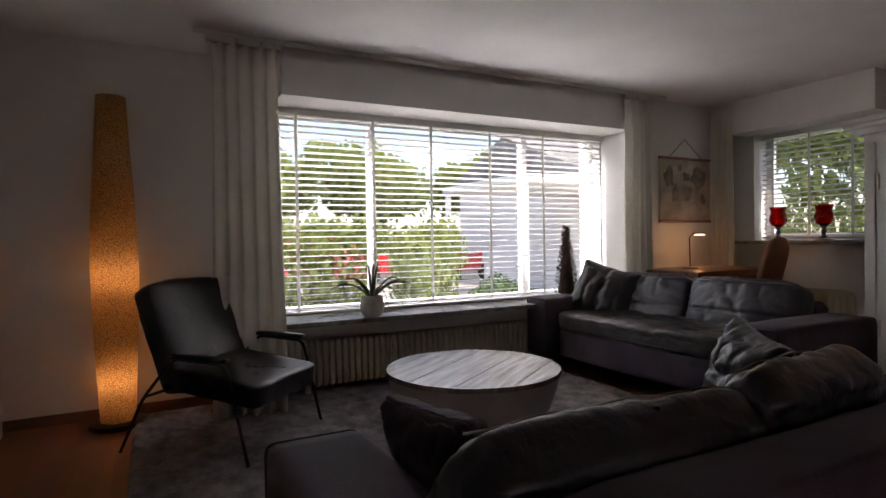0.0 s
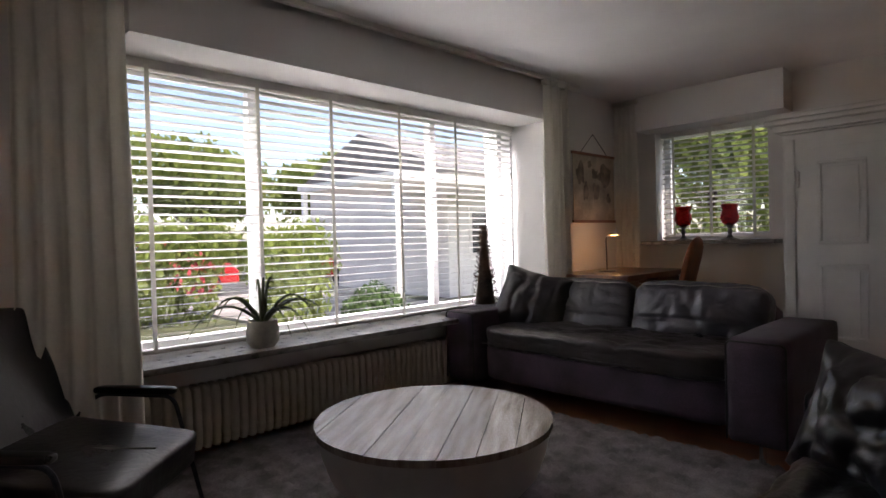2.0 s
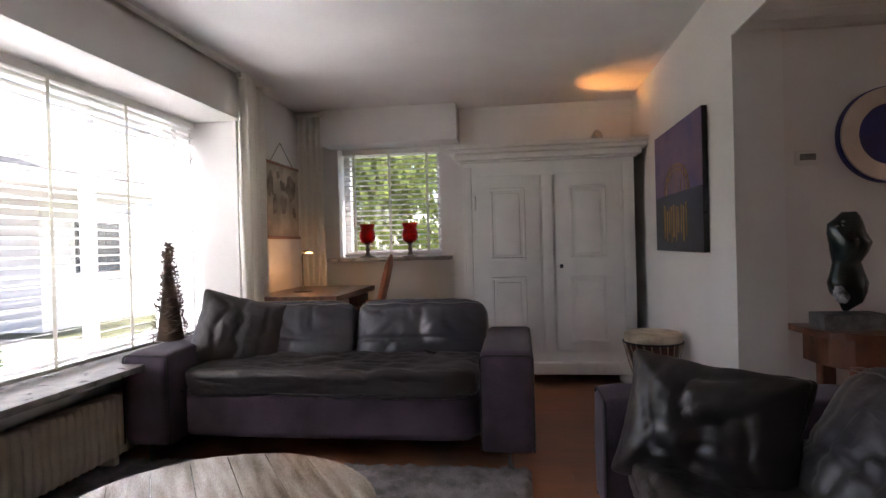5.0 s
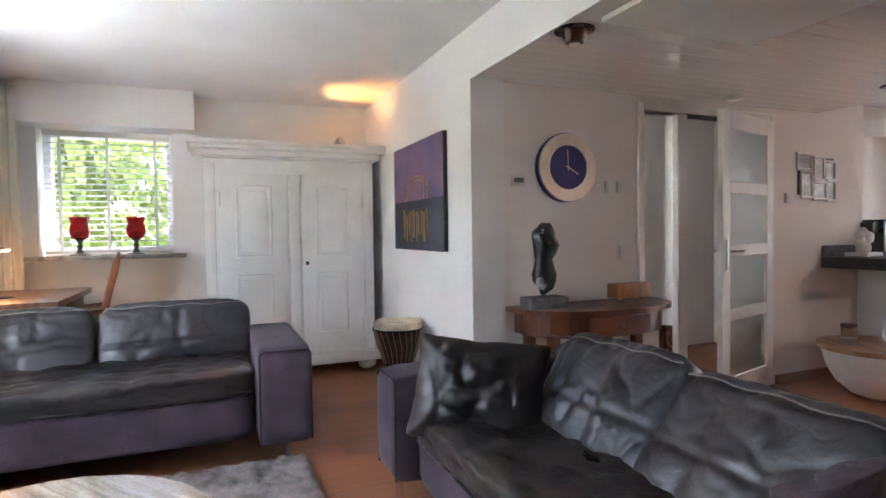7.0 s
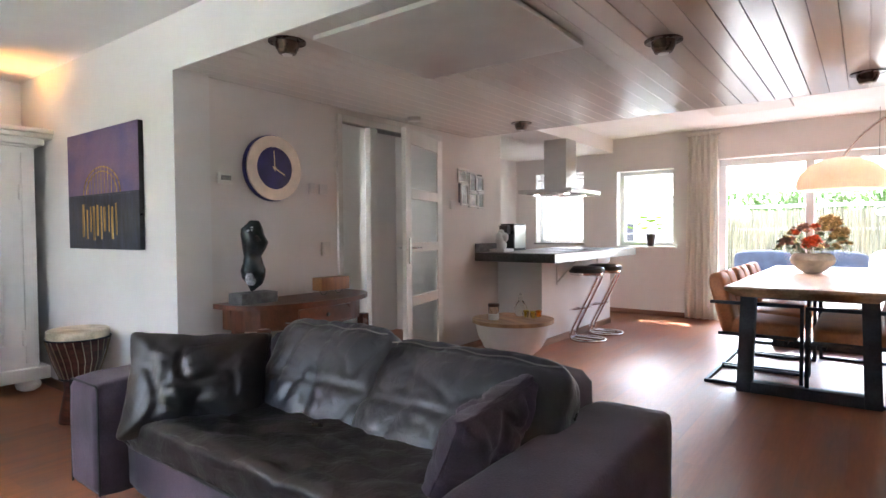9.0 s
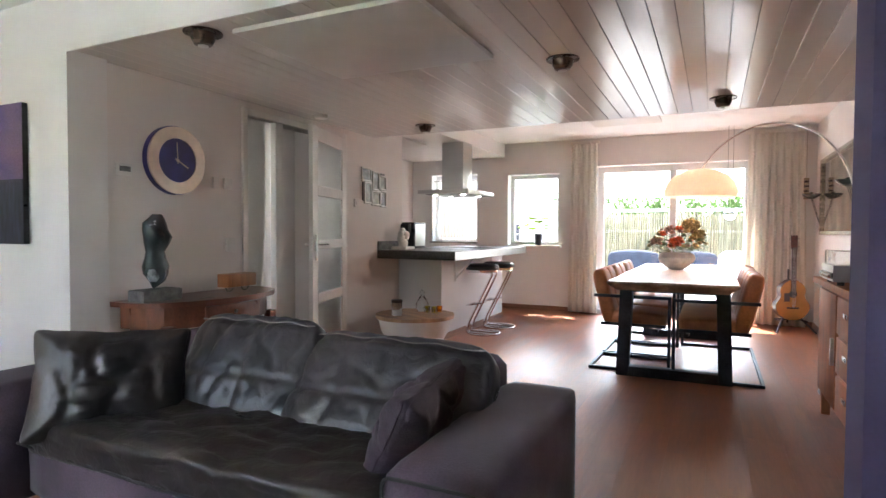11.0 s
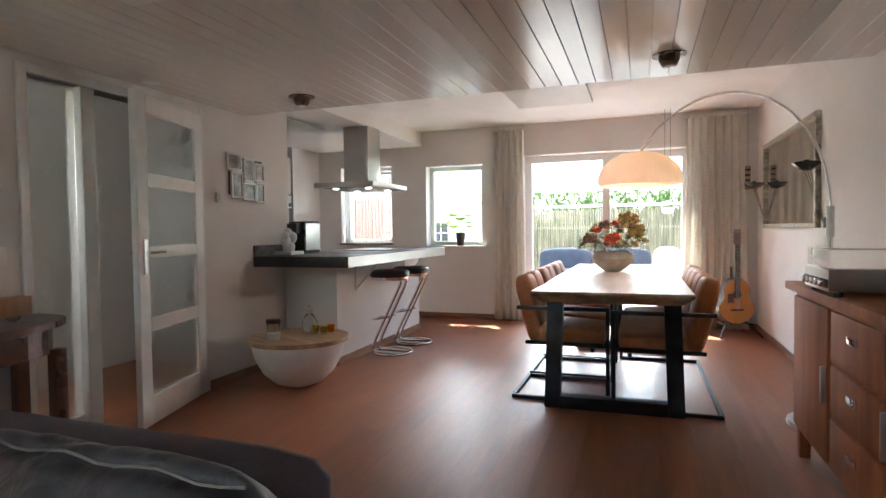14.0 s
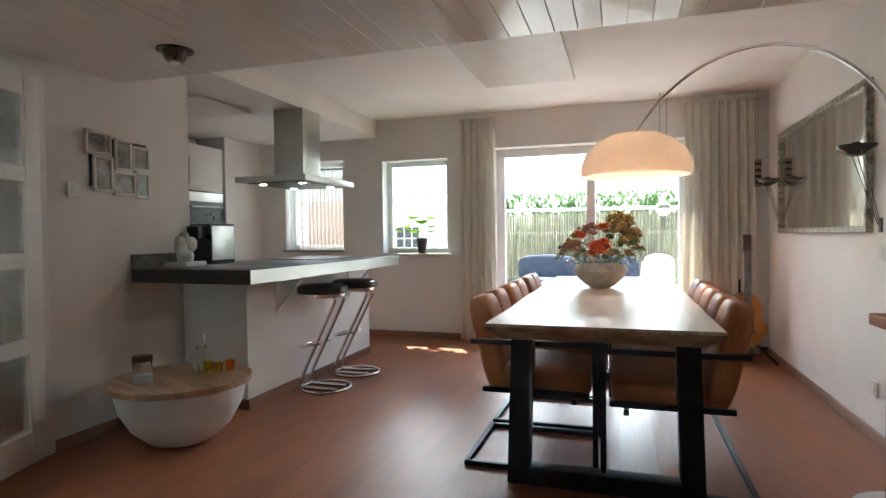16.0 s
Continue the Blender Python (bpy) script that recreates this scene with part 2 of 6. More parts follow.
M["white_plastic"] = mat("white_plastic", (0.72, 0.70, 0.66), 0.4, var=0.03, bump=0.02)
M["drum_wood"] = mat("red_brown_drum_wood", (0.12, 0.035, 0.025), 0.4, var=0.35, scale=8, stretch=(1, 1, 4))
M["drum_skin"] = mat("goat_skin", (0.62, 0.52, 0.38), 0.7, var=0.2, scale=10)
M["rope"] = mat("natural_rope", (0.42, 0.34, 0.24), 0.9, bump=0.6)
M["green_leaf"] = sheer("bright_leaf", (0.24, 0.42, 0.03), 0.25)
M["pot_grey"] = mat("dark_grey_pot", (0.09, 0.09, 0.10), 0.6)
M["flower_orange"] = mat("orange_petal", (0.85, 0.15, 0.04), 0.7, var=0.2, scale=30)
M["flower_ochre"] = mat("ochre_dried_flower", (0.72, 0.52, 0.24), 0.8, var=0.35, scale=30)
M["flower_pink"] = mat("dusky_pink_flower", (0.62, 0.36, 0.27), 0.8, var=0.3, scale=30)
M["sage"] = mat("sage_leaf", (0.25, 0.29, 0.14), 0.6, var=0.3, scale=20)
M["spruce"] = mat("guitar_top_spruce", (0.60, 0.27, 0.07), 0.22, var=0.1, scale=4, coat=0.5)
M["rosewood"] = mat("dark_rosewood", (0.06, 0.025, 0.015), 0.3, var=0.2)
M["mirror"] = mat("mirror_silver", (0.88, 0.89, 0.88), 0.02, 1.0, var=0.0, bump=0)
M["antique"] = mat("aged_silver_frame", (0.46, 0.42, 0.33), 0.4, 0.5, var=0.35, scale=25, bump=0.2)
M["amp"] = mat("brushed_amplifier", (0.55, 0.53, 0.5), 0.3, 0.9, var=0.05)
M["bluewall"] = mat("blue_violet_paint", (0.115, 0.10, 0.215), 0.8, var=0.06, scale=2, bump=0.2, fine=90)
M["paper"] = mat("old_map_paper", (0.56, 0.47, 0.36), 0.8, var=0.2, scale=5)
M["paper_land"] = mat("map_land", (0.32, 0.26, 0.20), 0.8, var=0.25, scale=10)
M["grass"] = mat("lawn", (0.12, 0.135, 0.06), 0.9, var=0.35, scale=0.8, bump=0.6, fine=60)
M["paving"] = mat("grey_paving", (0.36, 0.34, 0.31), 0.85, var=0.15, scale=1.0, bump=0.3)
M["asphalt"] = mat("asphalt", (0.09, 0.09, 0.09), 0.9, var=0.2, scale=1.0, bump=0.4)
M["leaf_hedge"] = sheer("hedge_leaf", (0.25, 0.31, 0.085), 0.55)
M["leaf_dark"] = sheer("dark_tree_leaf", (0.075, 0.125, 0.04), 0.4)
M["leaf_red"] = mat("red_blossom", (0.5, 0.06, 0.06), 0.6, var=0.3, scale=6)
M["bark"] = mat("bark", (0.12, 0.085, 0.06), 0.9, var=0.3, scale=10, bump=0.8)
M["brick"] = mat("red_brick", (0.36, 0.17, 0.12), 0.85, var=0.2, scale=4, bump=0.4)
M["mortar"] = mat("mortar", (0.45, 0.42, 0.38), 0.9, bump=0.3)
M["white_wood"] = mat("white_boards", (0.75, 0.74, 0.70), 0.5, var=0.05, scale=2)
M["dark_glass"] = mat("dark_window", (0.05, 0.06, 0.07), 0.08, var=0.1, bump=0)
M["roof"] = mat("grey_roof_tiles", (0.26, 0.25, 0.24), 0.8, var=0.25, scale=3, bump=0.5)
M["car_red"] = mat("red_car_paint", (0.45, 0.02, 0.02), 0.2, var=0.03, coat=0.8, bump=0)
M["car_grey"] = mat("grey_car_paint", (0.25, 0.27, 0.3), 0.25, 0.3, var=0.03, coat=0.8, bump=0)
M["tyre"] = mat("tyre_rubber", (0.02, 0.02, 0.02), 0.85)
M["fence"] = mat("bamboo_fence", (0.36, 0.31, 0.19), 0.8, var=0.3, scale=3, stretch=(8, 8, 0.6))
M["lounge"] = mat("blue_grey_cushion", (0.05, 0.06, 0.085), 0.9, var=0.15)
M["lamp_shade"] = sheer("shell_mosaic", (0.85, 0.55, 0.28), 0.75)
_n, _l = M["lamp_shade"].node_tree.nodes, M["lamp_shade"].node_tree.links
_vor = _n.new("ShaderNodeTexVoronoi")
_vor.feature = "DISTANCE_TO_EDGE"
_vor.inputs["Scale"].default_value = 85
_tc = _n.new("ShaderNodeTexCoord")
_l.new(_tc.outputs["Object"], _vor.inputs["Vector"])
_rp = _n.new("ShaderNodeValToRGB")
_rp.color_ramp.elements[0].color = (0.34, 0.17, 0.07, 1)
_rp.color_ramp.elements[1].color = (0.80, 0.50, 0.24, 1)
_rp.color_ramp.elements[1].position = 0.22
_l.new(_vor.outputs["Distance"], _rp.inputs[0])
for _s in ("Diffuse BSDF", "Translucent BSDF"):
    _l.new(_rp.outputs[0], _n[_s].inputs["Color"])
M["shade_mesh"] = glow("warm_capiz_shade", (1.0, 0.55, 0.18), 0.9)
M["shade_arc"] = sheer("frosted_acrylic_shade", (0.95, 0.83, 0.73), 0.45)
M["bulb"] = glow("warm_bulb", (1.0, 0.66, 0.32), 4.0)
M["flame"] = glow("warm_reflector", (1.0, 0.5, 0.16), 7.0)
M["led"] = glow("hood_led", (1.0, 0.95, 0.85), 6.0)


# ---------- mesh helpers ----------
def box(bm, x0, x1, y0, y1, z0, z1, bevel=0.0, seg=2):
    vs = [bm.verts.new((x, y, z)) for x in (x0, x1) for y in (y0, y1) for z in (z0, z1)]
    f = [(0, 1, 3, 2), (4, 6, 7, 5), (0, 4, 5, 1), (2, 3, 7, 6), (0, 2, 6, 4), (1, 5, 7, 3)]
    fs = [bm.faces.new([vs[i] for i in q]) for q in f]
    if bevel:
        es = list({e for q in fs for e in q.edges})
        bmesh.ops.bevel(bm, geom=es, offset=bevel, segments=seg, profile=0.6, affect="EDGES")
    return fs


def lathe(bm, profile, seg=32, cx=0.0, cy=0.0, cap=True):
    rings = []
    for r, z in profile:
        rings.append([bm.verts.new((cx + r * math.cos(2 * math.pi * i / seg), cy + r * math.sin(2 * math.pi * i / seg), z)) for i in range(seg)])
    for a, b in zip(rings, rings[1:]):
        for i in range(seg):
            bm.faces.new((a[i], a[(i + 1) % seg], b[(i + 1) % seg], b[i]))
    if cap:
        bm.faces.new(rings[0][::-1])
        bm.faces.new(rings[-1])


def tube(bm, pts, r, seg=10, closed=False, radii=None):
    pts = [Vector(p) for p in pts]
    n = len(pts)
    rings, up = [], None
    for i, p in enumerate(pts):
        a = pts[(i - 1) % n] if (closed or i) else p
        b = pts[(i + 1) % n] if (closed or i < n - 1) else p
        d = (b - a).normalized()
        if up is None:
            up = Vector((0, 0, 1)) if abs(d.z) < 0.9 else Vector((1, 0, 0))
        side = d.cross(up).normalized()
        up = side.cross(d).normalized()
        rr = radii[i] if radii else r
        rings.append([bm.verts.new(p + rr * (math.cos(2 * math.pi * k / seg) * side + math.sin(2 * math.pi * k / seg) * up)) for k in range(seg)])
    for i in range(n if closed else n - 1):
        a, b = rings[i], rings[(i + 1) % n]
        for k in range(seg):
            bm.faces.new((a[k], a[(k + 1) % seg], b[(k + 1) % seg], b[k]))
    if not closed:
        bm.faces.new(rings[0][::-1])
        bm.faces.new(rings[-1])


def arc(cx, cz, r, a0, a1, n, y=0.0):
    return [(cx + r * math.cos(radians(a0 + (a1 - a0) * i / n)), y, cz + r * math.sin(radians(a0 + (a1 - a0) * i / n))) for i in range(n + 1)]


def rounded(pts, r, n=5):
    """A polyline with its inner corners rounded."""
    pts = [Vector(p) for p in pts]
    out = [pts[0]]
    for a, b, c in zip(pts, pts[1:], pts[2:]):
        p, q = b + (a - b).normalized() * r, b + (c - b).normalized() * r
        out += [(1 - t) ** 2 * p + 2 * t * (1 - t) * b + t * t * q for t in [i / n for i in range(n + 1)]]
    return out + [pts[-1]]


def soft(bm, w, d, h, cuts=10, power=5.0, puff=0.25, wrinkle=0.01, freq=4.0, seed=0.0, m=None, grooves=(), folds=None):
    """A stuffed block: rounded, bulged, creased. w, d, h: full sizes; stands centred on its middle."""
    tmp = bmesh.new()
    bmesh.ops.create_cube(tmp, size=2.0)
    bmesh.ops.subdivide_edges(tmp, edges=tmp.edges[:], cuts=cuts, use_grid_fill=True)
    off = Vector((seed * 7.3, seed * 3.1, seed * 5.7))
    for v in tmp.verts:
        x, y, z = v.co
        k = (abs(x) ** power + abs(y) ** power + abs(z) ** power) ** (1 / power)
        x, y, z = x / k, y / k, z / k
        b = 1 + puff * (1 - x * x) * (1 - y * y)
        p = Vector((x * w / 2, y * d / 2, z * h / 2 * b))
        for axis, at, deep in grooves:
            c = (x, y)[axis]
            p.z *= 1 - deep * math.exp(-((c - at) / 0.07) ** 2)
        if folds:
            fx, fy, amp = folds
            bend = 0.12 * noise.noise(Vector((x * 1.7, y * 1.7, seed)))
            for k, a in ((1.0, amp), (2.1, amp * 0.45)):
                n1 = 1 - abs(noise.noise(Vector(((x + bend) * fx * k, (y + bend) * fy * k, seed + k))))
                p.z -= math.copysign(a * n1 ** 7 * (1 - 0.5 * x * x), z) * min(1.0, abs(z) * 1.6)
        q = p * freq + off
        s = noise.noise(q) + 0.5 * noise.noise(q * 2.3)
        ridge = (1 - abs(noise.noise(q * 1.4 + Vector((3, 1, 4))))) ** 6 + 0.6 * (1 - abs(noise.noise(q * 3.1 + Vector((5, 2, 1))))) ** 8
        p += p.normalized() * (wrinkle * (s - 0.8 * ridge))
        v.co = p
    if m:
        bmesh.ops.transform(tmp, matrix=m, verts=tmp.verts)
    base = len(bm.verts)
    tmp.verts.index_update()
    vs = [bm.verts.new(v.co) for v in tmp.verts]
    for f in tmp.faces:
        bm.faces.new([vs[v.index] for v in f.verts])
    tmp.free()
    return base


def link_mesh(name, bm, material, smooth=True, angle=40):
    bmesh.ops.recalc_face_normals(bm, faces=bm.faces)
    me = bpy.data.meshes.new(name)
    bm.to_mesh(me)
    bm.free()
    for mm in material if isinstance(material, (list, tuple)) else [material]:
        me.materials.append(mm)
    if smooth:
        for p in me.polygons:
            p.use_smooth = True
        me.set_sharp_from_angle(angle=radians(angle))
    return me


def part(name, bm, material, parent=None, label="", smooth=True, angle=40):
    ob = new(name, link_mesh(name, bm, material, smooth, angle))
    if parent:
        ob.parent = parent
    if label:
        tagged(ob, label)
    return ob


def thing(name, x, y, z, label, category, group="", rz=0.0):
    ob = new(name)
    ob.empty_display_size = 0.1
    ob.matrix_basis = pose(x, y, z, 0, 0, rz)
    return tagged(ob, label, category, group)


def structure(name, bm, material, label="", smooth=False):
    ob = part(name, bm, material, None, "", smooth)
    return tagged(ob, label, "", "", "structure")


def box_part(name, dims, material, parent, bevel=0.004, label="", seg=2):
    bm = bmesh.new()
    box(bm, *dims, bevel=bevel, seg=seg)
    return part(name, bm, material, parent, label, smooth=bevel > 0)


def tube_part(name, pts, r, material, parent, label="", seg=10, closed=False):
    bm = bmesh.new()
    tube(bm, pts, r, seg, closed)
    return part(name, bm, material, parent, label)


def lathe_part(name, profile, material, parent, label="", seg=32, cx=0.0, cy=0.0, cap=True):
    bm = bmesh.new()
    lathe(bm, profile, seg, cx, cy, cap)
    return part(name, bm, material, parent, label)


def soft_part(name, size, m, material, parent, label="", **kw):
    bm = bmesh.new()
    soft(bm, *size, m=m, **kw)
    return part(name, bm, material, parent, label, angle=180)


def wall_with_holes(name, axis, a0, a1, t0, t1, z0, z1, holes, material, label=""):
    """A wall along axis ('x' or 'y') from a0 to a1, its thickness from t0 to t1, with holes (from, to, sill, head)."""
    bm = bmesh.new()

    def blk(p, q, lo, hi):
        if q - p > 1e-4 and hi - lo > 1e-4:
            box(bm, *((p, q, t0, t1) if axis == "x" else (t0, t1, p, q)), lo, hi)

    cur = a0
    for p, q, lo, hi in sorted(holes):
        blk(cur, p, z0, z1)
        blk(p, q, z0, lo)
        blk(p, q, hi, z1)
        cur = q
    blk(cur, a1, z0, z1)
    bmesh.ops.remove_doubles(bm, verts=bm.verts, dist=0.0001)
    return structure(name, bm, material, label)

# ---------- the large structure ----------
CL, CS, CD = 2.46, 2.15, 2.54        # ceilings: living room, boarded part, dining end
XW, XE = -1.02, 5.75                 # outer walls west and east
YN, YS = 4.06, -5.50                 # front and garden walls, inner faces
XC = 3.32                            # wall with the clock

bm = bmesh.new()
box(bm, XW - 0.3, XE + 0.3, YS - 0.3, YN + 0.7, -0.25, -0.012)
floor = structure("floor", bm, M["floor_base"], "brown oak laminate floor")

bm = bmesh.new()
box(bm, XW - 0.3, XE + 0.3, 0.76, YN + 0.7, CL, CL + 0.2)
structure("ceiling_living", bm, M["ceiling"], "white plastered ceiling")
bm = bmesh.new()
box(bm, XW - 0.3, XE + 0.3, YS - 0.3, -2.15, CD, CD + 0.2)
box(bm, XW - 0.3, XE + 0.3, -2.15, 0.76, CD, CD + 0.2)
structure("ceiling_dining", bm, M["ceiling"], "white plastered ceiling")

# boarded ceiling: lacquered boards along the room with shadow gaps, all one mesh
bm = bmesh.new()
box(bm, XW, XC, -2.10, 0.76, CS + 0.018, CS + 0.03)
box(bm, -0.25, XC - 0.016, 0.76, 0.973, CS + 0.018, CS + 0.03)
x = XW
while x < XC - 0.02:
    box(bm, x + 0.0016, min(x + 0.1084, XC - 0.001), -2.115, 0.759 if x < -0.25 or x > XC - 0.12 else 0.972, CS, CS + 0.018, bevel=0.0018, seg=1)
    x += 0.11
box(bm, XW, XC, -2.10, -2.085, CS + 0.03, CD)
structure("ceiling_boards", bm, M["slat"], "glossy cream ceiling boards")

# walls
wall_with_holes("wall_front", "x", -1.2, 4.36, 4.42, 4.72, 0, CL, [(1.18, 4.34, 0.57, 2.15)], M["wall"], "white plastered wall with a wide window")
wall_with_holes("wall_map", "x", 4.36, XE + 0.3, YN, YN + 0.66, 0, CL, [], M["wall"], "white plastered wall beside the window")
wall_with_holes("wall_east", "y", 0.76, YN, XE, XE + 0.3, 0, CL, [(2.74, 3.74, 1.08, 2.14)], M["wall"], "white plastered wall")
wall_with_holes("wall_west_living", "y", 0.985, 4.42, -1.15, -0.85, 0, CL, [], M["wall"], "white plastered wall")
wall_with_holes("wall_west_dining", "y", YS, 0.76, XW - 0.3, XW, 0, CD, [], M["wall"], "white plastered wall")
wall_with_holes("wall_garden", "x", XW - 0.3, XE + 0.3, YS - 0.28, YS, 0, CD, [(-0.32, 1.68, 0.06, 2.14), (2.22, 3.02, 0.98, 2.06), (3.54, 4.34, 1.02, 2.10)], M["wall"], "white plastered wall with windows to the garden")
wall_with_holes("wall_picture", "x", 3.305, XE, 0.76, 0.985, 0, CL, [], M["wall"], "white plastered wall")
wall_with_holes("wall_stub", "x", -1.15, -0.25, 0.76, 0.985, 0, CL, [], M["bluewall"], "blue violet painted wall end")
wall_with_holes("wall_clock", "y", -2.70, 0.76, XC, XC + 0.12, 0, CD, [(-1.57, -0.34, 0, 2.05)], M["wall_warm"], "warm grey plastered wall")
bm = bmesh.new()
box(bm, -0.25, 3.305, 0.76, 0.974, CS + 0.032, CL)
box(bm, -0.25, 3.305, 0.974, 0.985, CS - 0.004, CL)
structure("beam", bm, M["wall"], "white plastered beam")

# kitchen and hall shell
wall_with_holes("wall_kitchen_east", "y", YS, -2.70, 5.1, 5.3, 0, CD, [], M["wall"], "white kitchen wall")
wall_with_holes("wall_kitchen_north", "x", XC + 0.12, 5.1, -2.70, -2.58, 0, CD, [], M["wall"], "white kitchen wall")
bm = bmesh.new()
box(bm, 3.08, 5.1, YS, -2.70, 2.34, CD - 0.004)
box(bm, 3.08, XC, -2.70, -2.16, 2.34, CD - 0.004)
structure("soffit", bm, M["wall"], "white boxed soffit over the kitchen")
wall_with_holes("wall_kitchen_pier", "y", YS, -4.83, 4.70, 5.1, 0, 2.34, [], M["wall"], "white kitchen wall pier")
# the hole is added out of view, to let the hall lamp in
wall_with_holes("wall_hall", "y", -2.58, 0.76, 4.75, 4.9, 0, CD, [(-0.30, 0.50, 1.0, 2.1)], M["wall"], "white hall wall")

# roller shutter boxes
bm = bmesh.new()
box(bm, 5.50, XE, 2.55, 3.82, 2.13, CL, bevel=0.008)
structure("shutter_box_east", bm, M["wall"], "white roller shutter box", True)
bm = bmesh.new()
box(bm, 1.145, 4.355, 4.01, 4.42, 2.13, CL, bevel=0.008)
structure("shutter_box_front", bm, M["wall"], "white roller shutter box", True)
bm = bmesh.new()
box(bm, 0.60, 4.7, 3.915, 3.945, CL - 0.03, CL)
structure("curtain_rail_front", bm, M["paint"], "white curtain rail", False)

# skirting
bm = bmesh.new()
for d in [(XC - 0.015, XC, -2.58, -1.64, 0, 0.07), (XC - 0.015, XC, -0.28, 0.76, 0, 0.07), (1.70, 5.1, YS, YS + 0.015, 0, 0.07), (XW, -0.32, YS, YS + 0.015, 0, 0.07),
          (XW, XW + 0.015, YS, 0.76, 0, 0.07), (3.305, XE, 0.985, 1.0, 0, 0.07), (4.36, XE, YN - 0.015, YN, 0, 0.07), (-0.85, 4.36, 4.405, 4.42, 0, 0.07), (XE - 0.015, XE, 1.0, YN, 0, 0.07), (-0.85, -0.835, 1.0, 4.4, 0, 0.07)]:
    box(bm, *d, bevel=0.004, seg=1)
structure("baseboard", bm, M["skirt"], "brown wooden skirting board", True)


def frame_rect(bm, axis, a0, a1, z0, z1, t0, t1, w):
    for p, q, lo, hi in ((a0, a1, z0, z0 + w), (a0, a1, z1 - w, z1), (a0, a0 + w, z0 + w, z1 - w), (a1 - w, a1, z0 + w, z1 - w)):
        box(bm, *((p, q, t0, t1) if axis == "x" else (t0, t1, p, q)), lo, hi, bevel=0.004, seg=1)


def window(name, axis, a0, a1, z0, z1, t, splits, label, w=0.06):
    """A window of kind structure with frame, mullions and panes; splits: where the mullions stand."""
    bm = bmesh.new()
    frame_rect(bm, axis, a0, a1, z0, z1, t, t + 0.07, w)
    root = structure(name, bm, M["upvc"], label, True)
    edges = [a0] + list(splits) + [a1]
    for s in splits:
        bm = bmesh.new()
        box(bm, *((s - w / 2, s + w / 2, t, t + 0.07) if axis == "x" else (t, t + 0.07, s - w / 2, s + w / 2)), z0 + w, z1 - w, bevel=0.004, seg=1)
        part("mullion", bm, M["upvc"], root)
    for p, q in zip(edges, edges[1:]):
        bm = bmesh.new()
        box(bm, *((p + w / 2, q - w / 2, t + 0.03, t + 0.036) if axis == "x" else (t + 0.03, t + 0.036, p + w / 2, q - w / 2)), z0 + w / 2, z1 - w / 2)
        g = part("pane", bm, M["pane"], root, smooth=False)
        g.visible_shadow = False
    return root


window("window_1", "x", 1.18, 4.34, 0.57, 2.15, 4.52, (1.97, 3.49), "wide white framed front window")
window("window_2", "y", 2.74, 3.74, 1.08, 2.14, XE + 0.20, (), "small white framed window")
window("window_3", "x", 2.22, 3.02, 0.98, 2.06, YS - 0.22, (), "white framed garden window")
window("window_4", "x", 3.54, 4.34, 1.02, 2.10, YS - 0.22, (), "white framed kitchen window")
window("door_2", "x", -0.32, 1.68, 0.06, 2.14, YS - 0.22, (0.65,), "white sliding glass door to the garden", 0.09)

for name, d in (("sill_front", (1.06, 4.355, 4.06, 4.52, 0.535, 0.57)), ("sill_east", (5.52, XE + 0.2, 2.64, 3.80, 1.045, 1.08)), ("sill_garden", (2.18, 3.06, YS - 0.2, YS + 0.06, 0.955, 0.98)), ("sill_kitchen", (3.52, 4.36, YS - 0.2, YS + 0.04, 0.995, 1.02))):
    bm = bmesh.new()
    box(bm, *d, bevel=0.006)
    structure("window_" + name, bm, M["stone_sill"] if "garden" not in name else M["paint"], "window sill", True)


def blind(name, axis, a0, a1, z0, z1, t, pitch, tapes, label):
    """A venetian blind: headrail, slats tilted a little, bottom rail, ladder tapes."""
    root = thing(name, 0, 0, 0, label, "venetian blind")

    def blk(p, q, lo, hi, d0, d1, nm, m, bev=0.003):
        return box_part(nm, ((p, q, t + d0, t + d1) if axis == "x" else (t + d0, t + d1, p, q)) + (lo, hi), m, root, bev)

    blk(a0, a1, z1 - 0.05, z1, -0.03, 0.03, "headrail", M["paint"])
    blk(a0, a1, z0, z0 + 0.02, -0.025, 0.025, "bottom_rail", M["paint"])
    bm = bmesh.new()
    box(bm, *((a0 + 0.005, a1 - 0.005, -0.025, 0.025) if axis == "x" else (-0.025, 0.025, a0 + 0.005, a1 - 0.005)), -0.0014, 0.0014)
    me = link_mesh("slat", bm, M["blind"], False)
    z = z0 + pitch
    while z < z1 - 0.06:
        s = new("slat", me)
        s.parent = root
        s.matrix_basis = pose(0, t, z, -9, 0, 0) if axis == "x" else pose(t, 0, z, 0, 9, 0)
        z += pitch
    for p in tapes:
        blk(p - 0.012, p + 0.012, z0, z1 - 0.03, -0.031, -0.0295, "ladder_tape", M["cord"], 0)
    return root


blind("venetian_blind", "x", 1.19, 4.33, 0.585, 2.13, 4.40, 0.049, (1.32, 1.93, 2.44, 3.02, 3.60), "white wooden venetian blind before the wide front window")
blind("venetian_blind", "y", 2.76, 3.72, 1.095, 2.13, 5.86, 0.049, (2.88, 3.25, 3.60), "white wooden venetian blind before the small window")


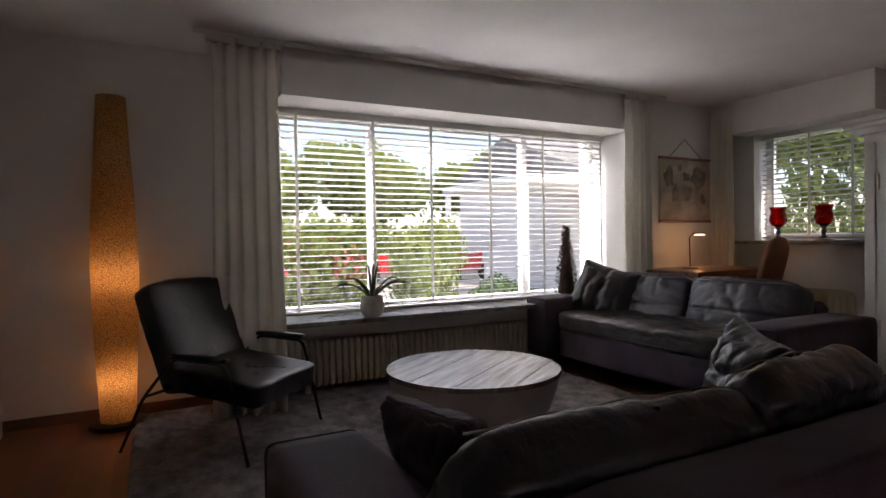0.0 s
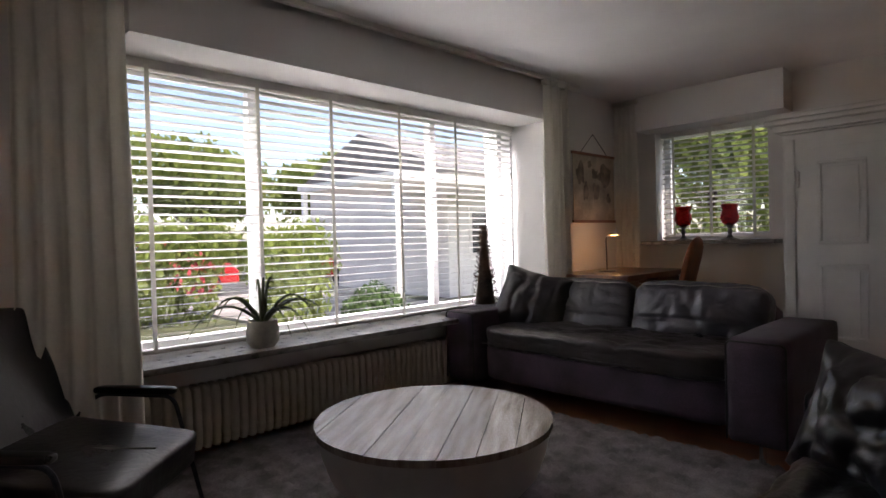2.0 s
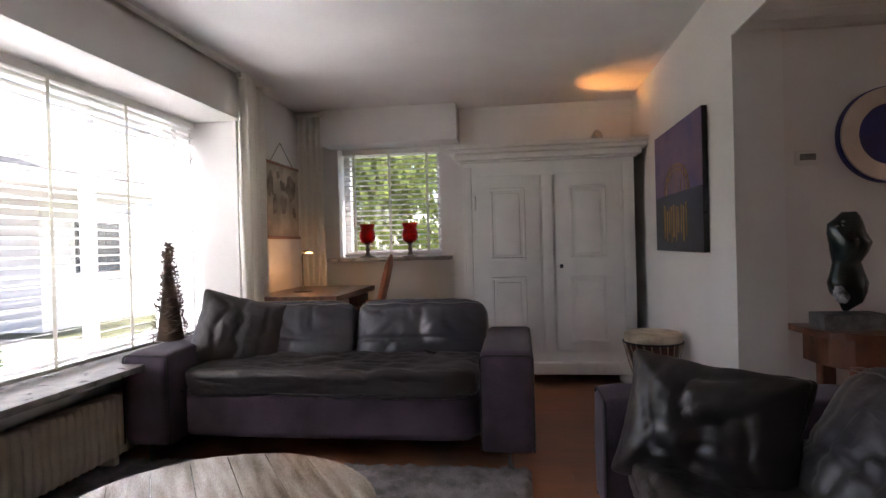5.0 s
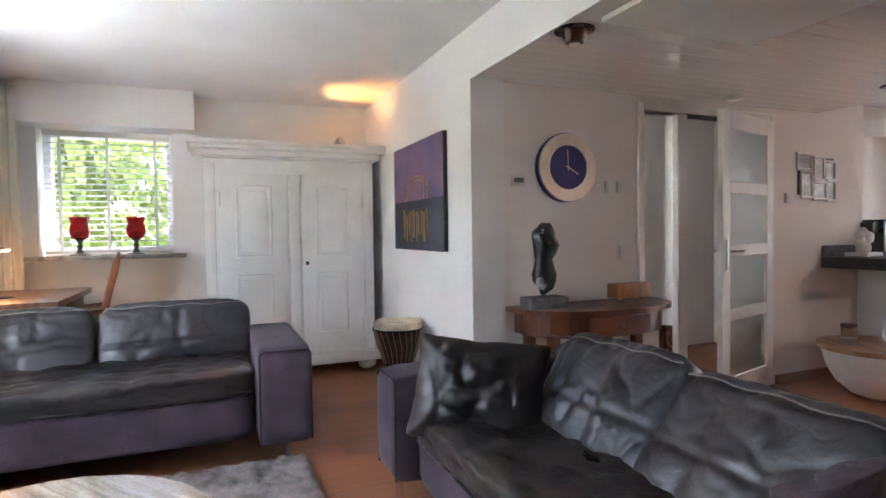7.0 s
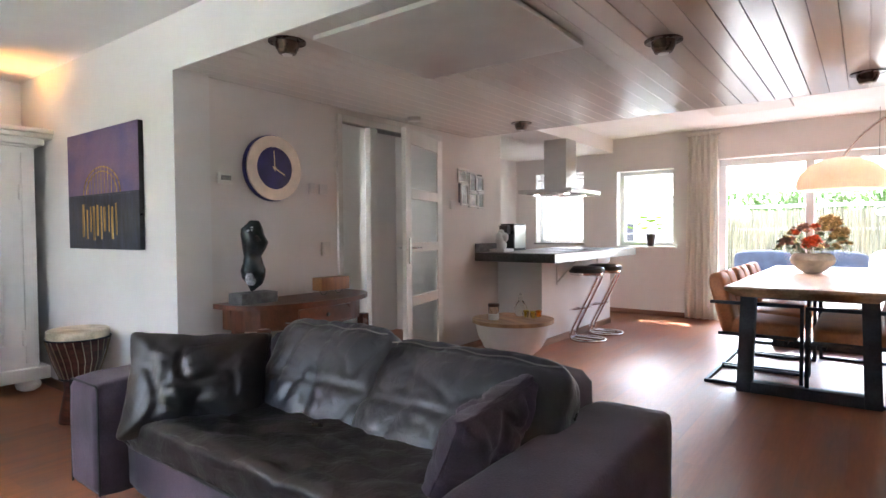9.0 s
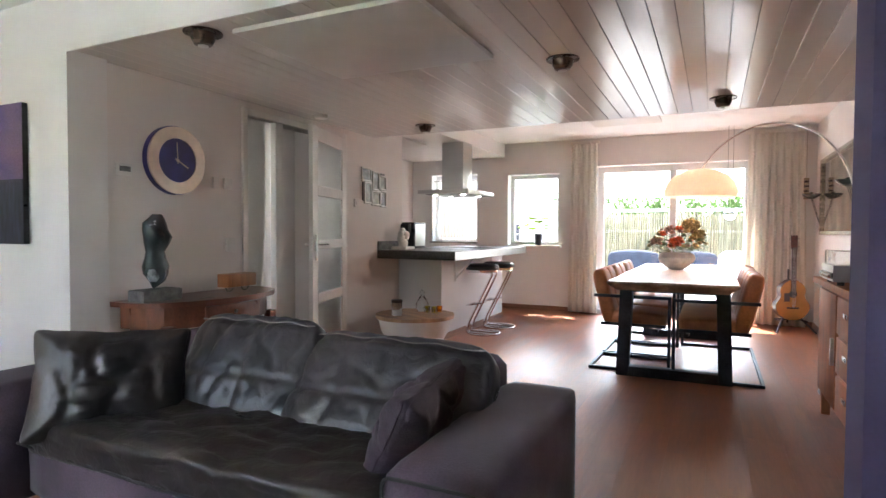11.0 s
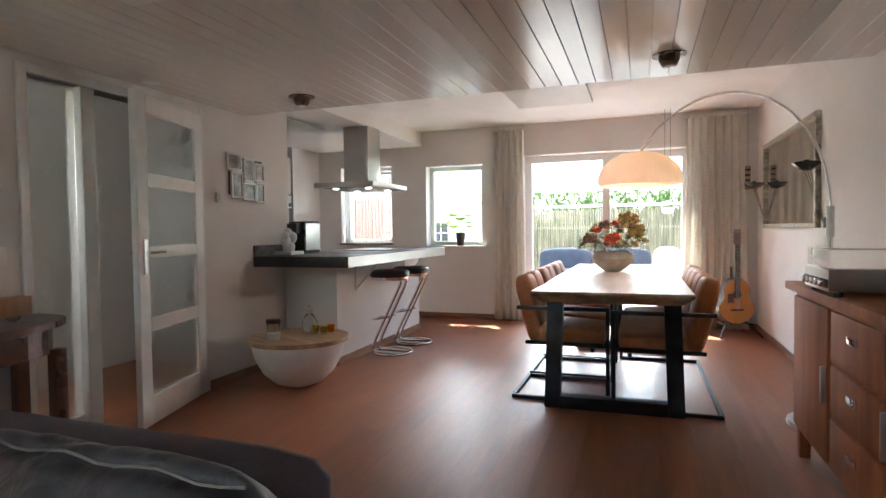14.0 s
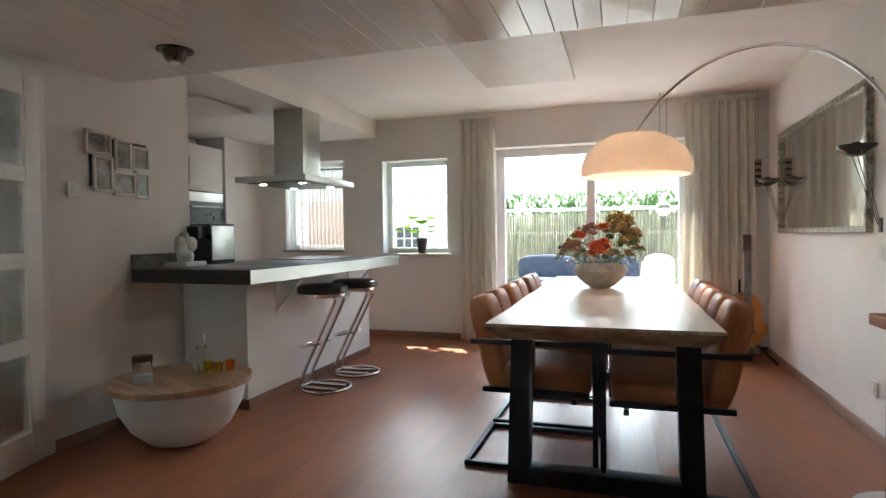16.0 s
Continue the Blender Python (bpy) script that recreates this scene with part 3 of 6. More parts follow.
def curtain(x, y, z0, z1, w, axis, folds, label, depth=0.05, seed=0):
    root = thing("curtain", x, y, z0, label, "curtain")
    bm = bmesh.new()
    nu, nz = folds * 8, 14
    grid = []
    for j in range(nz + 1):
        v = j / nz
        row = []
        for i in range(nu + 1):
            u = i / nu
            a = u * folds * 2 * math.pi + 0.9 * noise.noise(Vector((u * 4, v * 1.5, seed)))
            d = depth * (0.75 + 0.5 * noise.noise(Vector((u * 5, v * 2, seed + 3)))) * (1 - 0.45 * v ** 6)
            off = d * math.sin(a)
            s = (u - 0.5) * w * (0.94 + 0.06 * math.cos(v * 3)) + 0.012 * noise.noise(Vector((u * 3, v * 3, seed + 9)))
            row.append(bm.verts.new((s, off, v * (z1 - z0)) if axis == "x" else (off, s, v * (z1 - z0))))
        grid.append(row)
    for r0, r1 in zip(grid, grid[1:]):
        for i in range(nu):
            bm.faces.new((r0[i], r0[i + 1], r1[i + 1], r1[i]))
    ob = part("cloth", bm, M["curtain"], root, angle=180)
    sol = ob.modifiers.new("thick", "SOLIDIFY")
    sol.thickness = 0.003
    box_part("heading_tape", ((-w / 2, w / 2, -0.02, 0.02) if axis == "x" else (-0.02, 0.02, -w / 2, w / 2)) + (z1 - z0 - 0.04, z1 - z0), M["curtain"], root, 0.006)
    return root


curtain(0.90, 3.93, 0.02, CL - 0.03, 0.46, "x", 5, "long ivory curtain at the front window", seed=1)
curtain(4.35, 3.93, 0.02, CL - 0.03, 0.34, "x", 4, "long ivory curtain at the front window", seed=2)
curtain(5.50, 3.92, 0.02, CL - 0.02, 0.26, "y", 4, "long ivory curtain beside the small window", 0.035, seed=3)
curtain(1.83, -5.38, 0.02, CD - 0.05, 0.42, "x", 5, "long ivory curtain at the garden door", seed=4)
curtain(-0.57, -5.38, 0.02, CD - 0.05, 0.70, "x", 8, "long ivory curtain at the garden door", seed=5)

# ---------- living room ----------
M["black_leather"] = M["leather"].copy()
M["black_leather"].name = "black_leather"
for _e in [q for q in M["black_leather"].node_tree.nodes if q.bl_idname == "ShaderNodeValToRGB"][0].color_ramp.elements:
    _e.color = (0.024, 0.020, 0.022, 1)
[q for q in M["black_leather"].node_tree.nodes if q.bl_idname == "ShaderNodeBump" and q.inputs["Distance"].default_value > 0.01][0].inputs["Strength"].default_value = 0.14
bm = bmesh.new()
nx_, ny_ = 150, 110
vs_ = [[bm.verts.new((3.15 * i / nx_, 2.35 * j / ny_, 0.012 + 0.022 * random.random() if 0 < i < nx_ and 0 < j < ny_ else 0.0)) for j in range(ny_ + 1)] for i in range(nx_ + 1)]
for i in range(nx_):
    for j in range(ny_):
        bm.faces.new((vs_[i][j], vs_[i + 1][j], vs_[i + 1][j + 1], vs_[i][j + 1]))
rug = part("rug", bm, M["rug"], None, angle=180)
rug.location = (0.22, 1.98, 0.0015)
tagged(rug, "grey deep pile rug on the laminate floor", "rug")


def sofa(x, y, rz, length, label, cushions, top=0.63, seat=0.445):
    """A low sofa; local x along its length, front at -y, back at +y."""
    s = thing("sofa", x, y, 0.0, label, "sofa", "leather sofas", rz)
    L, D, A = length / 2, 1.02, 0.28
    soft_part("base", (length - 2 * A, D - 0.10, 0.26), pose(0, 0.03, 0.27), M["suede"], s, power=14, puff=0.0, wrinkle=0.004)
    for sx in (-1, 1):
        soft_part("arm", (A, D, top - 0.11), pose(sx * (L - A / 2), 0, (top + 0.11) / 2), M["suede"], s, "square nubuck arm", power=16, puff=0.0, wrinkle=0.004)
        tube_part("piping", rounded([(sx * (L - A + 0.008), -D / 2 + 0.01, 0.13), (sx * (L - A + 0.008), -D / 2 + 0.01, top - 0.015), (sx * (L - 0.008), -D / 2 + 0.01, top - 0.015), (sx * (L - 0.008), -D / 2 + 0.01, 0.13)], 0.03), 0.005, M["piping"], s, seg=6)
    soft_part("back_frame", (length - 2 * A, 0.20, 0.56), pose(0, D / 2 - 0.10, 0.42), M["suede"], s, power=14, puff=0.0, wrinkle=0.004)
    soft_part("seat", (length - 2 * A - 0.01, D - 0.22, 0.17), pose(0, -0.06, seat), M["seat_leather"], s, "creased leather seat cushion", cuts=46, power=9, puff=0.12, wrinkle=0.012, freq=4.5, seed=length, grooves=((0, -0.35, 0.10), (0, 0.3, 0.10)), folds=(4.5, 2.6, 0.016))
    tube_part("seat_piping", [(-L + A + 0.03, -D / 2 + 0.07, seat - 0.04), (0, -D / 2 + 0.052, seat - 0.05), (L - A - 0.03, -D / 2 + 0.07, seat - 0.04)], 0.006, M["piping"], s, seg=6)
    for cx, w, tilt, yaw, h, seed, cy, cz, thick in cushions:
        m = pose(cx, cy, cz, tilt, 0, yaw)
        soft_part("back_cushion", (w, h, thick), m, M["leather"], s, "slack creased leather cushion", cuts=48, power=5.5, puff=0.34, wrinkle=0.006, freq=3.4, seed=seed, grooves=((1, -0.25, 0.10), (0, 0.05, 0.06), (1, 0.80, 0.12)), folds=(1.9, 0.9, 0.016))
        pts = [m @ Vector((-w / 2 * 0.9 + w * 0.9 * q / 16, h * (0.40 + 0.012 * math.sin(q * 1.3 + seed)), thick / 2 * (0.86 + 0.16 * (1 - (q / 8 - 1) ** 2)))) for q in range(17)]
        tube_part("seam", pts, 0.003, M["seam"], s, seg=5)
    for lx in (-L + 0.13, L - 0.13):
        for ly in (-D / 2 + 0.07, D / 2 - 0.07):
            lathe_part("leg", [(0.02, 0), (0.018, 0.02), (0.018, 0.12)], M["chrome"], s, "round chrome leg", 12, lx, ly)
    return s


def pillow(x, y, z, rx, ry, rz, w, h, label, seed, material):
    bm = bmesh.new()
    soft(bm, w, h, 0.17, cuts=34, power=12, puff=0.3, wrinkle=0.010, freq=4.0, seed=seed, folds=(1.7, 1.2, 0.030))
    for v in bm.verts:
        u, q = v.co.x / (w / 2), v.co.y / (h / 2)
        e = max(abs(u), abs(q))
        v.co.z *= max(0.12, 1 - 0.85 * e ** 4)
        v.co.x *= 1 + 0.10 * abs(q) ** 3 * abs(u)
        v.co.y *= 1 + 0.10 * abs(u) ** 3 * abs(q)
    ob = part("throw_pillow", bm, material, None, angle=180)
    ob.matrix_basis = pose(x, y, z, rx, ry, rz)
    return tagged(ob, label, "pillow", "sofa pillows")


# sofa one backs onto the east side, sofa two onto the dining room
sofa(3.78, 3.08, -90, 2.25, "dark grey leather sofa with broad nubuck arms on the rug", [(-0.40, 0.82, 70, 0, 0.42, 1, 0.21, 0.625, 0.21), (0.44, 0.84, 72, 0, 0.42, 2, 0.21, 0.625, 0.22)])
sofa(1.72, 1.215, 180, 2.25, "dark grey leather sofa with slack cushions and nubuck arms", [(-0.17, 0.64, 56, 5, 0.46, 4, 0.12, 0.60, 0.18), (0.50, 0.82, 50, -2, 0.46, 5, 0.12, 0.575, 0.18)], 0.595, 0.405)
pillow(3.76, 3.76, 0.675, 64, 14, -66, 0.50, 0.44, "black square leather pillow on the sofa", 8, M["black_leather"])
pillow(2.26, 1.46, 0.59, 72, 3, 230, 0.52, 0.40, "black creased leather pillow on the sofa", 9, M["black_leather"])
pillow(0.975, 1.33, 0.585, 62, 6, 92, 0.40, 0.32, "dark grey nubuck pillow leaning on the sofa arm", 10, M["suede"])

# round coffee table: a hemisphere with a planked top
ct = thing("coffee_table", 1.985, 2.95, 0.02, "round bowl coffee table with a weathered plank top on the rug", "coffee table")
lathe_part("bowl", [(0.17, 0.0), (0.26, 0.02), (0.36, 0.08), (0.44, 0.17), (0.475, 0.27), (0.49, 0.34), (0.49, 0.352), (0.475, 0.352)], M["white_shell"], ct, "white bowl base", 56)


def plank_disc(parent, r, z0, z1, width, material):
    y = -r
    k = 0
    while y < r - 1e-3:
        y1 = min(y + width, r)
        bm = bmesh.new()
        pts = []
        for i in range(9):
            yy = y + 0.0012 + (y1 - y - 0.0024) * i / 8
            pts.append((math.sqrt(max(0.0, r * r - yy * yy)), yy))
        ring = [(px, py) for px, py in pts] + [(-px, py) for px, py in reversed(pts)]
        lo = [bm.verts.new((px, py, z0)) for px, py in ring]
        hi = [bm.verts.new((px * 0.996, py, z1 + 0.0015 * (k % 2))) for px, py in ring]
        n = len(ring)
        for i in range(n):
            bm.faces.new((lo[i], lo[(i + 1) % n], hi[(i + 1) % n], hi[i]))
        bm.faces.new(lo[::-1])
        bm.faces.new(hi)
        bmesh.ops.remove_doubles(bm, verts=bm.verts, dist=0.0003)
        part("plank", bm, material, parent, smooth=False)
        y = y1
        k += 1


plank_disc(ct, 0.50, 0.353, 0.378, 0.13, M["greywash"])
ct.rotation_euler = (0, 0, radians(35))

# column radiator under the sill
rad = thing("radiator", 1.14, 4.26, 0.06, "cream column radiator under the front window", "radiator")
bm = bmesh.new()
soft(bm, 0.042, 0.12, 0.34, cuts=5, power=6, puff=0, wrinkle=0, m=pose(0, 0, 0.18))
me_col = link_mesh("column", bm, M["radiator"], True, 180)
for i in range(46):
    c = new("column", me_col)
    c.parent = rad
    c.location = (0.03 + i * 0.05, 0, 0)
for z in (0.06, 0.30):
    tube_part("header_pipe", [(0, 0, z), (2.31, 0, z)], 0.018, M["radiator"], rad)
for fx in (0.2, 2.1):
    box_part("foot", (fx - 0.02, fx + 0.02, -0.04, 0.04, -0.06, 0.03), M["radiator"], rad)

rad2 = thing("radiator", 5.70, 2.80, 0.10, "cream panel radiator under the small window", "radiator")
soft_part("panel", (0.06, 0.86, 0.52), pose(0, 0.43, 0.28), M["radiator"], rad2, power=12, puff=0, wrinkle=0)
for i in range(16):
    box_part("rib", (-0.038, -0.028, 0.05 + i * 0.051, 0.075 + i * 0.051, 0.05, 0.50), M["radiator"], rad2, 0.003)

# lounge chair
def lounge_chair(x, y, rz):
    c = thing("lounge_chair", x, y, 0.02, "black leather lounge chair with thin black steel frame on the rug", "chair", rz=rz)
    soft_part("seat", (0.62, 0.60, 0.13), pose(0, -0.06, 0.36, 8), M["black_leather"], c, cuts=16, power=12, puff=0.1, wrinkle=0.006)
    soft_part("backrest", (0.62, 0.13, 0.60), pose(0, 0.27, 0.60, -20), M["black_leather"], c, cuts=16, power=14, puff=0.1, wrinkle=0.006)
    for k in (0,):
        tube_part("seam", [(0, -0.33, 0.415), (0, 0.12, 0.425), (0, 0.17, 0.45), (0, 0.305, 0.88)], 0.004, M["seam"], c, seg=5)
    for sx in (-1, 1):
        p = sx * 0.37
        tube_part("side_frame", rounded([(p, -0.34, 0.0), (p, -0.22, 0.50), (p, 0.10, 0.52), (p, 0.30, 0.30), (p, 0.46, 0.0)], 0.05), 0.009, M["black_steel"], c, seg=8)
        soft_part("armrest", (0.05, 0.34, 0.03), pose(p, -0.06, 0.53, 2), M["black"], c, cuts=6, power=6, puff=0.1, wrinkle=0)
        tube_part("stretcher", [(p, -0.27, 0.28), (sx * 0.30, -0.25, 0.33), (sx * 0.30, 0.22, 0.33), (p, 0.29, 0.31)], 0.007, M["black_steel"], c, seg=8)
    tube_part("rear_bar", [(-0.37, 0.29, 0.31), (0.37, 0.29, 0.31)], 0.008, M["black_steel"], c, seg=8)
    return c


lounge_chair(0.76, 3.56, 46)

# tall floor lamp
fl = thing("floor_lamp", 0.14, 4.22, 0.0, "tall glowing shell mosaic floor lamp beside the curtain", "floor lamp")
lathe_part("base", [(0.165, 0.0), (0.17, 0.012), (0.16, 0.03), (0.12, 0.036)], M["black"], fl, "black round base")
prof = [(0.100, 0.036), (0.108, 0.25), (0.118, 0.45), (0.130, 0.75), (0.134, 1.0), (0.128, 1.25), (0.115, 1.5), (0.098, 1.75), (0.082, 2.06)]
bm = bmesh.new()
lathe(bm, prof, 40, cap=False)
part("shade", bm, M["lamp_shade"], fl, "shell mosaic shade glowing warm")
lathe_part("pole", [(0.008, 0.03), (0.008, 1.9)], M["steel"], fl, "", 8)
for z in (0.30, 0.95):
    lathe_part("bulb", [(0.01, z - 0.05), (0.03, z - 0.03), (0.036, z), (0.03, z + 0.03), (0.008, z + 0.045)], M["bulb"], fl, "lit warm bulb", 16)

# low white bookcase by the west wall
bc = thing("bookcase", -0.845, 3.28, 0.0, "low white bookcase with books and records", "bookcase")
for zz in (0.0, 0.37, 0.74):
    box_part("shelf", (0.0, 0.38, 0.03, 1.01, zz, zz + 0.035), M["paint"], bc, 0.002)
for yy in (0.0, 0.50, 1.01):
    box_part("side_panel", (0.0, 0.38, yy, yy + 0.03, 0.0, 0.775), M["paint"], bc, 0.002)
box_part("back_panel", (0.0, 0.01, 0.0, 1.04, 0.0, 0.775), M["paint"], bc, 0)
spines = [mat("book_red", (0.35, 0.04, 0.04)), mat("book_blue", (0.05, 0.08, 0.2)), mat("book_cream", (0.5, 0.45, 0.35)), mat("book_black", (0.03, 0.03, 0.03)), mat("book_green", (0.06, 0.14, 0.07))]
for row, z in ((0, 0.035),):
    for y0, y1 in ((0.04, 0.49), (0.54, 1.0)):
        y = y0
        while y < y1 - 0.05:
            w = random.uniform(0.018, 0.042)
            h = random.uniform(0.20, 0.31)
            b = box_part("book", (-0.80, -0.80 + random.uniform(0.24, 0.28), 3.28 + y, 3.28 + y + w, z, z + h), random.choice(spines), None, 0.002)
            tagged(b, "upright book on the white shelf", "book", "books in the bookcase")
            y += w + 0.001

# white painted wardrobe
wd = thing("wardrobe", 5.72, 1.02, 0.0, "large white painted antique wardrobe with panelled doors", "wardrobe", rz=0)
WX = -0.53   # front plane
box_part("body", (WX, 0.0, 0.06, 1.46, 0.16, 1.86), M["paint"], wd, 0.006)
box_part("plinth", (WX - 0.05, 0.0, 0.0, 1.52, 0.09, 0.19), M["paint"], wd, 0.015)
for z0, z1, o in ((1.862, 1.88, 0.02), (1.88, 1.93, 0.055), (1.93, 1.965, 0.10), (1.965, 2.0, 0.125)):
    box_part("cornice_moulding", (WX - o, 0.0, 0.06 - o, 1.46 + o, z0, z1), M["paint"], wd, 0.012)
for k, (y0, y1) in enumerate(((0.17, 0.70), (0.82, 1.35))):
    d = box_part("door", (WX - 0.022, WX, y0, y1, 0.28, 1.74), M["paint"], wd, 0.005)
    for z0, z1 in ((0.36, 0.90), (1.04, 1.64)):
        bm = bmesh.new()
        frame_rect(bm, "y", y0 + 0.12, y1 - 0.12, z0, z1, WX - 0.034, WX - 0.018, 0.022)
        part("panel_moulding", bm, M["paint"], d)
        box_part("panel", (WX - 0.033, WX - 0.02, y0 + 0.165, y1 - 0.165, z0 + 0.045, z1 - 0.045), M["paint"], d, 0.008)
    for hz in (0.42, 1.52):
        hy = y0 - 0.005 if k == 0 else y1 + 0.005
        lathe_part("hinge", [(0.009, hz - 0.06), (0.012, hz - 0.05), (0.012, hz + 0.05), (0.009, hz + 0.06)], M["paint"], wd, "", 10, WX - 0.026, hy)
box_part("centre_moulding", (WX - 0.036, WX, 0.715, 0.80, 0.28, 1.74), M["paint"], wd, 0.01)
for y in (0.09, 1.38):
    box_part("corner_post", (WX - 0.012, WX, y, y + 0.06, 0.22, 1.82), M["paint"], wd, 0.008)
tube_part("key", [(WX - 0.02, 0.655, 0.98), (WX - 0.06, 0.655, 0.98)], 0.006, M["black_steel"], wd, "dark iron key", 8)
lathe_part("escutcheon", [(0.012, 0.965), (0.016, 0.98), (0.012, 0.995)], M["black_steel"], wd, "", 10, WX - 0.024, 0.655)
for y in (0.12, 1.40):
    for x in (WX + 0.06, -0.1):
        lathe_part("bun_foot", [(0.04, 0.0), (0.075, 0.02), (0.085, 0.05), (0.07, 0.085), (0.04, 0.095)], M["paint"], wd, "", 20, x, y)

up = thing("spot_lamp", 5.26, 1.36, 2.0, "small warm clip spotlight on top of the wardrobe", "lamp")
lathe_part("base", [(0.03, 0), (0.03, 0.01), (0.008, 0.014), (0.006, 0.02)], M["steel"], up, "", 14)
sh = lathe_part("head", [(0.015, -0.05), (0.028, -0.03), (0.042, 0.02), (0.045, 0.03)], M["steel"], up, "tilted reflector", 18)
sh.matrix_basis = pose(0, 0, 0.045, 0, -62, 40)
bl = lathe_part("bulb", [(0.01, 0.018), (0.04, 0.022), (0.04, 0.026), (0.01, 0.028)], M["flame"], up, "lit reflector bulb", 18)
bl.matrix_basis = sh.matrix_basis.copy()

# desk, chair, desk lamp in the corner
dk = thing("desk", 4.50, 3.36, 0.0, "dark walnut desk below the map", "desk")
box_part("desktop", (-0.10, 1.0, -0.02, 0.68, 0.70, 0.74), M["desk"], dk, 0.006)
for x in (-0.06, 0.52):
    box_part("drawer_unit", (x, x + 0.42, 0.04, 0.64, 0.08, 0.70), M["desk"], dk, 0.004)
    for z in (0.12, 0.32, 0.52):
        dr = box_part("drawer", (x + 0.015, x + 0.405, 0.024, 0.04, z, z + 0.165), M["desk"], dk, 0.004)
        lathe_part("knob", [(0.008, 0), (0.014, 0.012), (0.01, 0.022)], M["pewter"], dr, "", 10).matrix_basis = pose(x + 0.21, 0.024, z + 0.085, 90)
for x in (-0.05, 0.95):
    box_part("leg", (x - 0.02, x + 0.02, 0.06, 0.10, 0, 0.09), M["desk"], dk, 0.003)
    box_part("leg", (x - 0.02, x + 0.02, 0.58, 0.62, 0, 0.09), M["desk"], dk, 0.003)
dk.scale = (1, 1, 1.12)
dl = thing("desk_lamp", 4.83, 3.76, 0.83, "slim brass desk lamp, lit, on the desk", "lamp")
lathe_part("base", [(0.075, 0), (0.075, 0.012), (0.02, 0.02)], M["pewter"], dl, "", 20)
tube_part("arm", rounded([(0, 0, 0.01), (-0.01, 0, 0.38), (0.14, 0, 0.40)], 0.05), 0.006, M["pewter"], dl)
soft_part("head", (0.15, 0.05, 0.025), pose(0.12, 0, 0.405), M["champagne"], dl, cuts=4, power=4, wrinkle=0)
box_part("bulb", (0.06, 0.18, -0.015, 0.015, 0.384, 0.389), M["flame"], dl, 0.001, "lit lamp tube")

dl.scale = (1, 1, 0.81)

dc = thing("desk_chair", 5.08, 3.44, 0.0, "brown wooden desk chair with curved arms and padded back", "chair", rz=-82)
soft_part("seat", (0.46, 0.46, 0.06), pose(0, 0, 0.46), M["chairback"], dc, cuts=6, power=6, wrinkle=0.002)
soft_part("backrest", (0.05, 0.42, 0.56), pose(0.27, 0, 0.78, 0, 14), M["chairback"], dc, cuts=8, power=6, wrinkle=0.003)
for sy in (-1, 1):
    tube_part("arm", rounded([(-0.20, sy * 0.25, 0.46), (-0.20, sy * 0.26, 0.67), (0.25, sy * 0.25, 0.70)], 0.06), 0.016, M["chairwood"], dc)
    for sx in (-1, 1):
        tube_part("leg", [(sx * 0.18, sy * 0.19, 0.45), (sx * 0.23, sy * 0.22, 0.0)], 0.016, M["chairwood"], dc)

# map on the wall
mp = thing("wall_map", 4.76, YN - 0.03, 1.28, "old world map on paper between wooden rods, hung on a cord", "map")
box_part("sheet", (0.0, 0.72, 0.012, 0.016, 0.0, 0.62), M["paper"], mp, 0)
for z in (-0.012, 0.612):
    box_part("rod", (-0.015, 0.735, 0.0, 0.022, z, z + 0.025), M["chairwood"], mp, 0.006)
tube_part("cord", [(0.12, 0.01, 0.63), (0.36, 0.02, 0.82), (0.60, 0.01, 0.63)], 0.003, M["twig"], mp, seg=5)
lands = [(0.13, 0.44, 0.10, 0.12), (0.20, 0.28, 0.06, 0.13), (0.37, 0.45, 0.07, 0.07), (0.38, 0.29, 0.08, 0.12), (0.54, 0.44, 0.14, 0.11), (0.60, 0.22, 0.06, 0.05), (0.27, 0.53, 0.05, 0.04)]
for q, (cx, cz, rx_, rz_) in enumerate(lands):
    bm = bmesh.new()
    ring = []
    for i in range(22):
        a = 2 * math.pi * i / 22
        r = 0.75 + 0.5 * noise.noise(Vector((math.cos(a) * 1.6, math.sin(a) * 1.6, q * 3.7)))
        ring.append(bm.verts.new((cx + rx_ * r * math.cos(a), 0.0105, cz + rz_ * r * math.sin(a))))
    bm.faces.new(ring)
    part("land", bm, M["paper_land"], mp, smooth=False)

# two ruby goblets on the east sill
gob = thing("goblet_vase", 5.66, 3.44, 1.08, "ruby red glass goblet on a pewter foot on the sill", "vase", "ruby goblets")
lathe_part("foot", [(0.075, 0), (0.075, 0.008), (0.03, 0.02), (0.015, 0.05), (0.022, 0.075), (0.014, 0.10), (0.03, 0.125)], M["pewter"], gob, "pewter stem", 24)
lathe_part("cup", [(0.022, 0.122), (0.06, 0.145), (0.078, 0.19), (0.072, 0.235), (0.06, 0.265), (0.078, 0.315), (0.074, 0.315), (0.056, 0.265), (0.067, 0.235), (0.073, 0.19), (0.056, 0.15), (0.015, 0.13)], M["red_glass"], gob, "ruby glass cup", 28)
copy_thing(gob, pose(5.66, 3.03, 1.08))

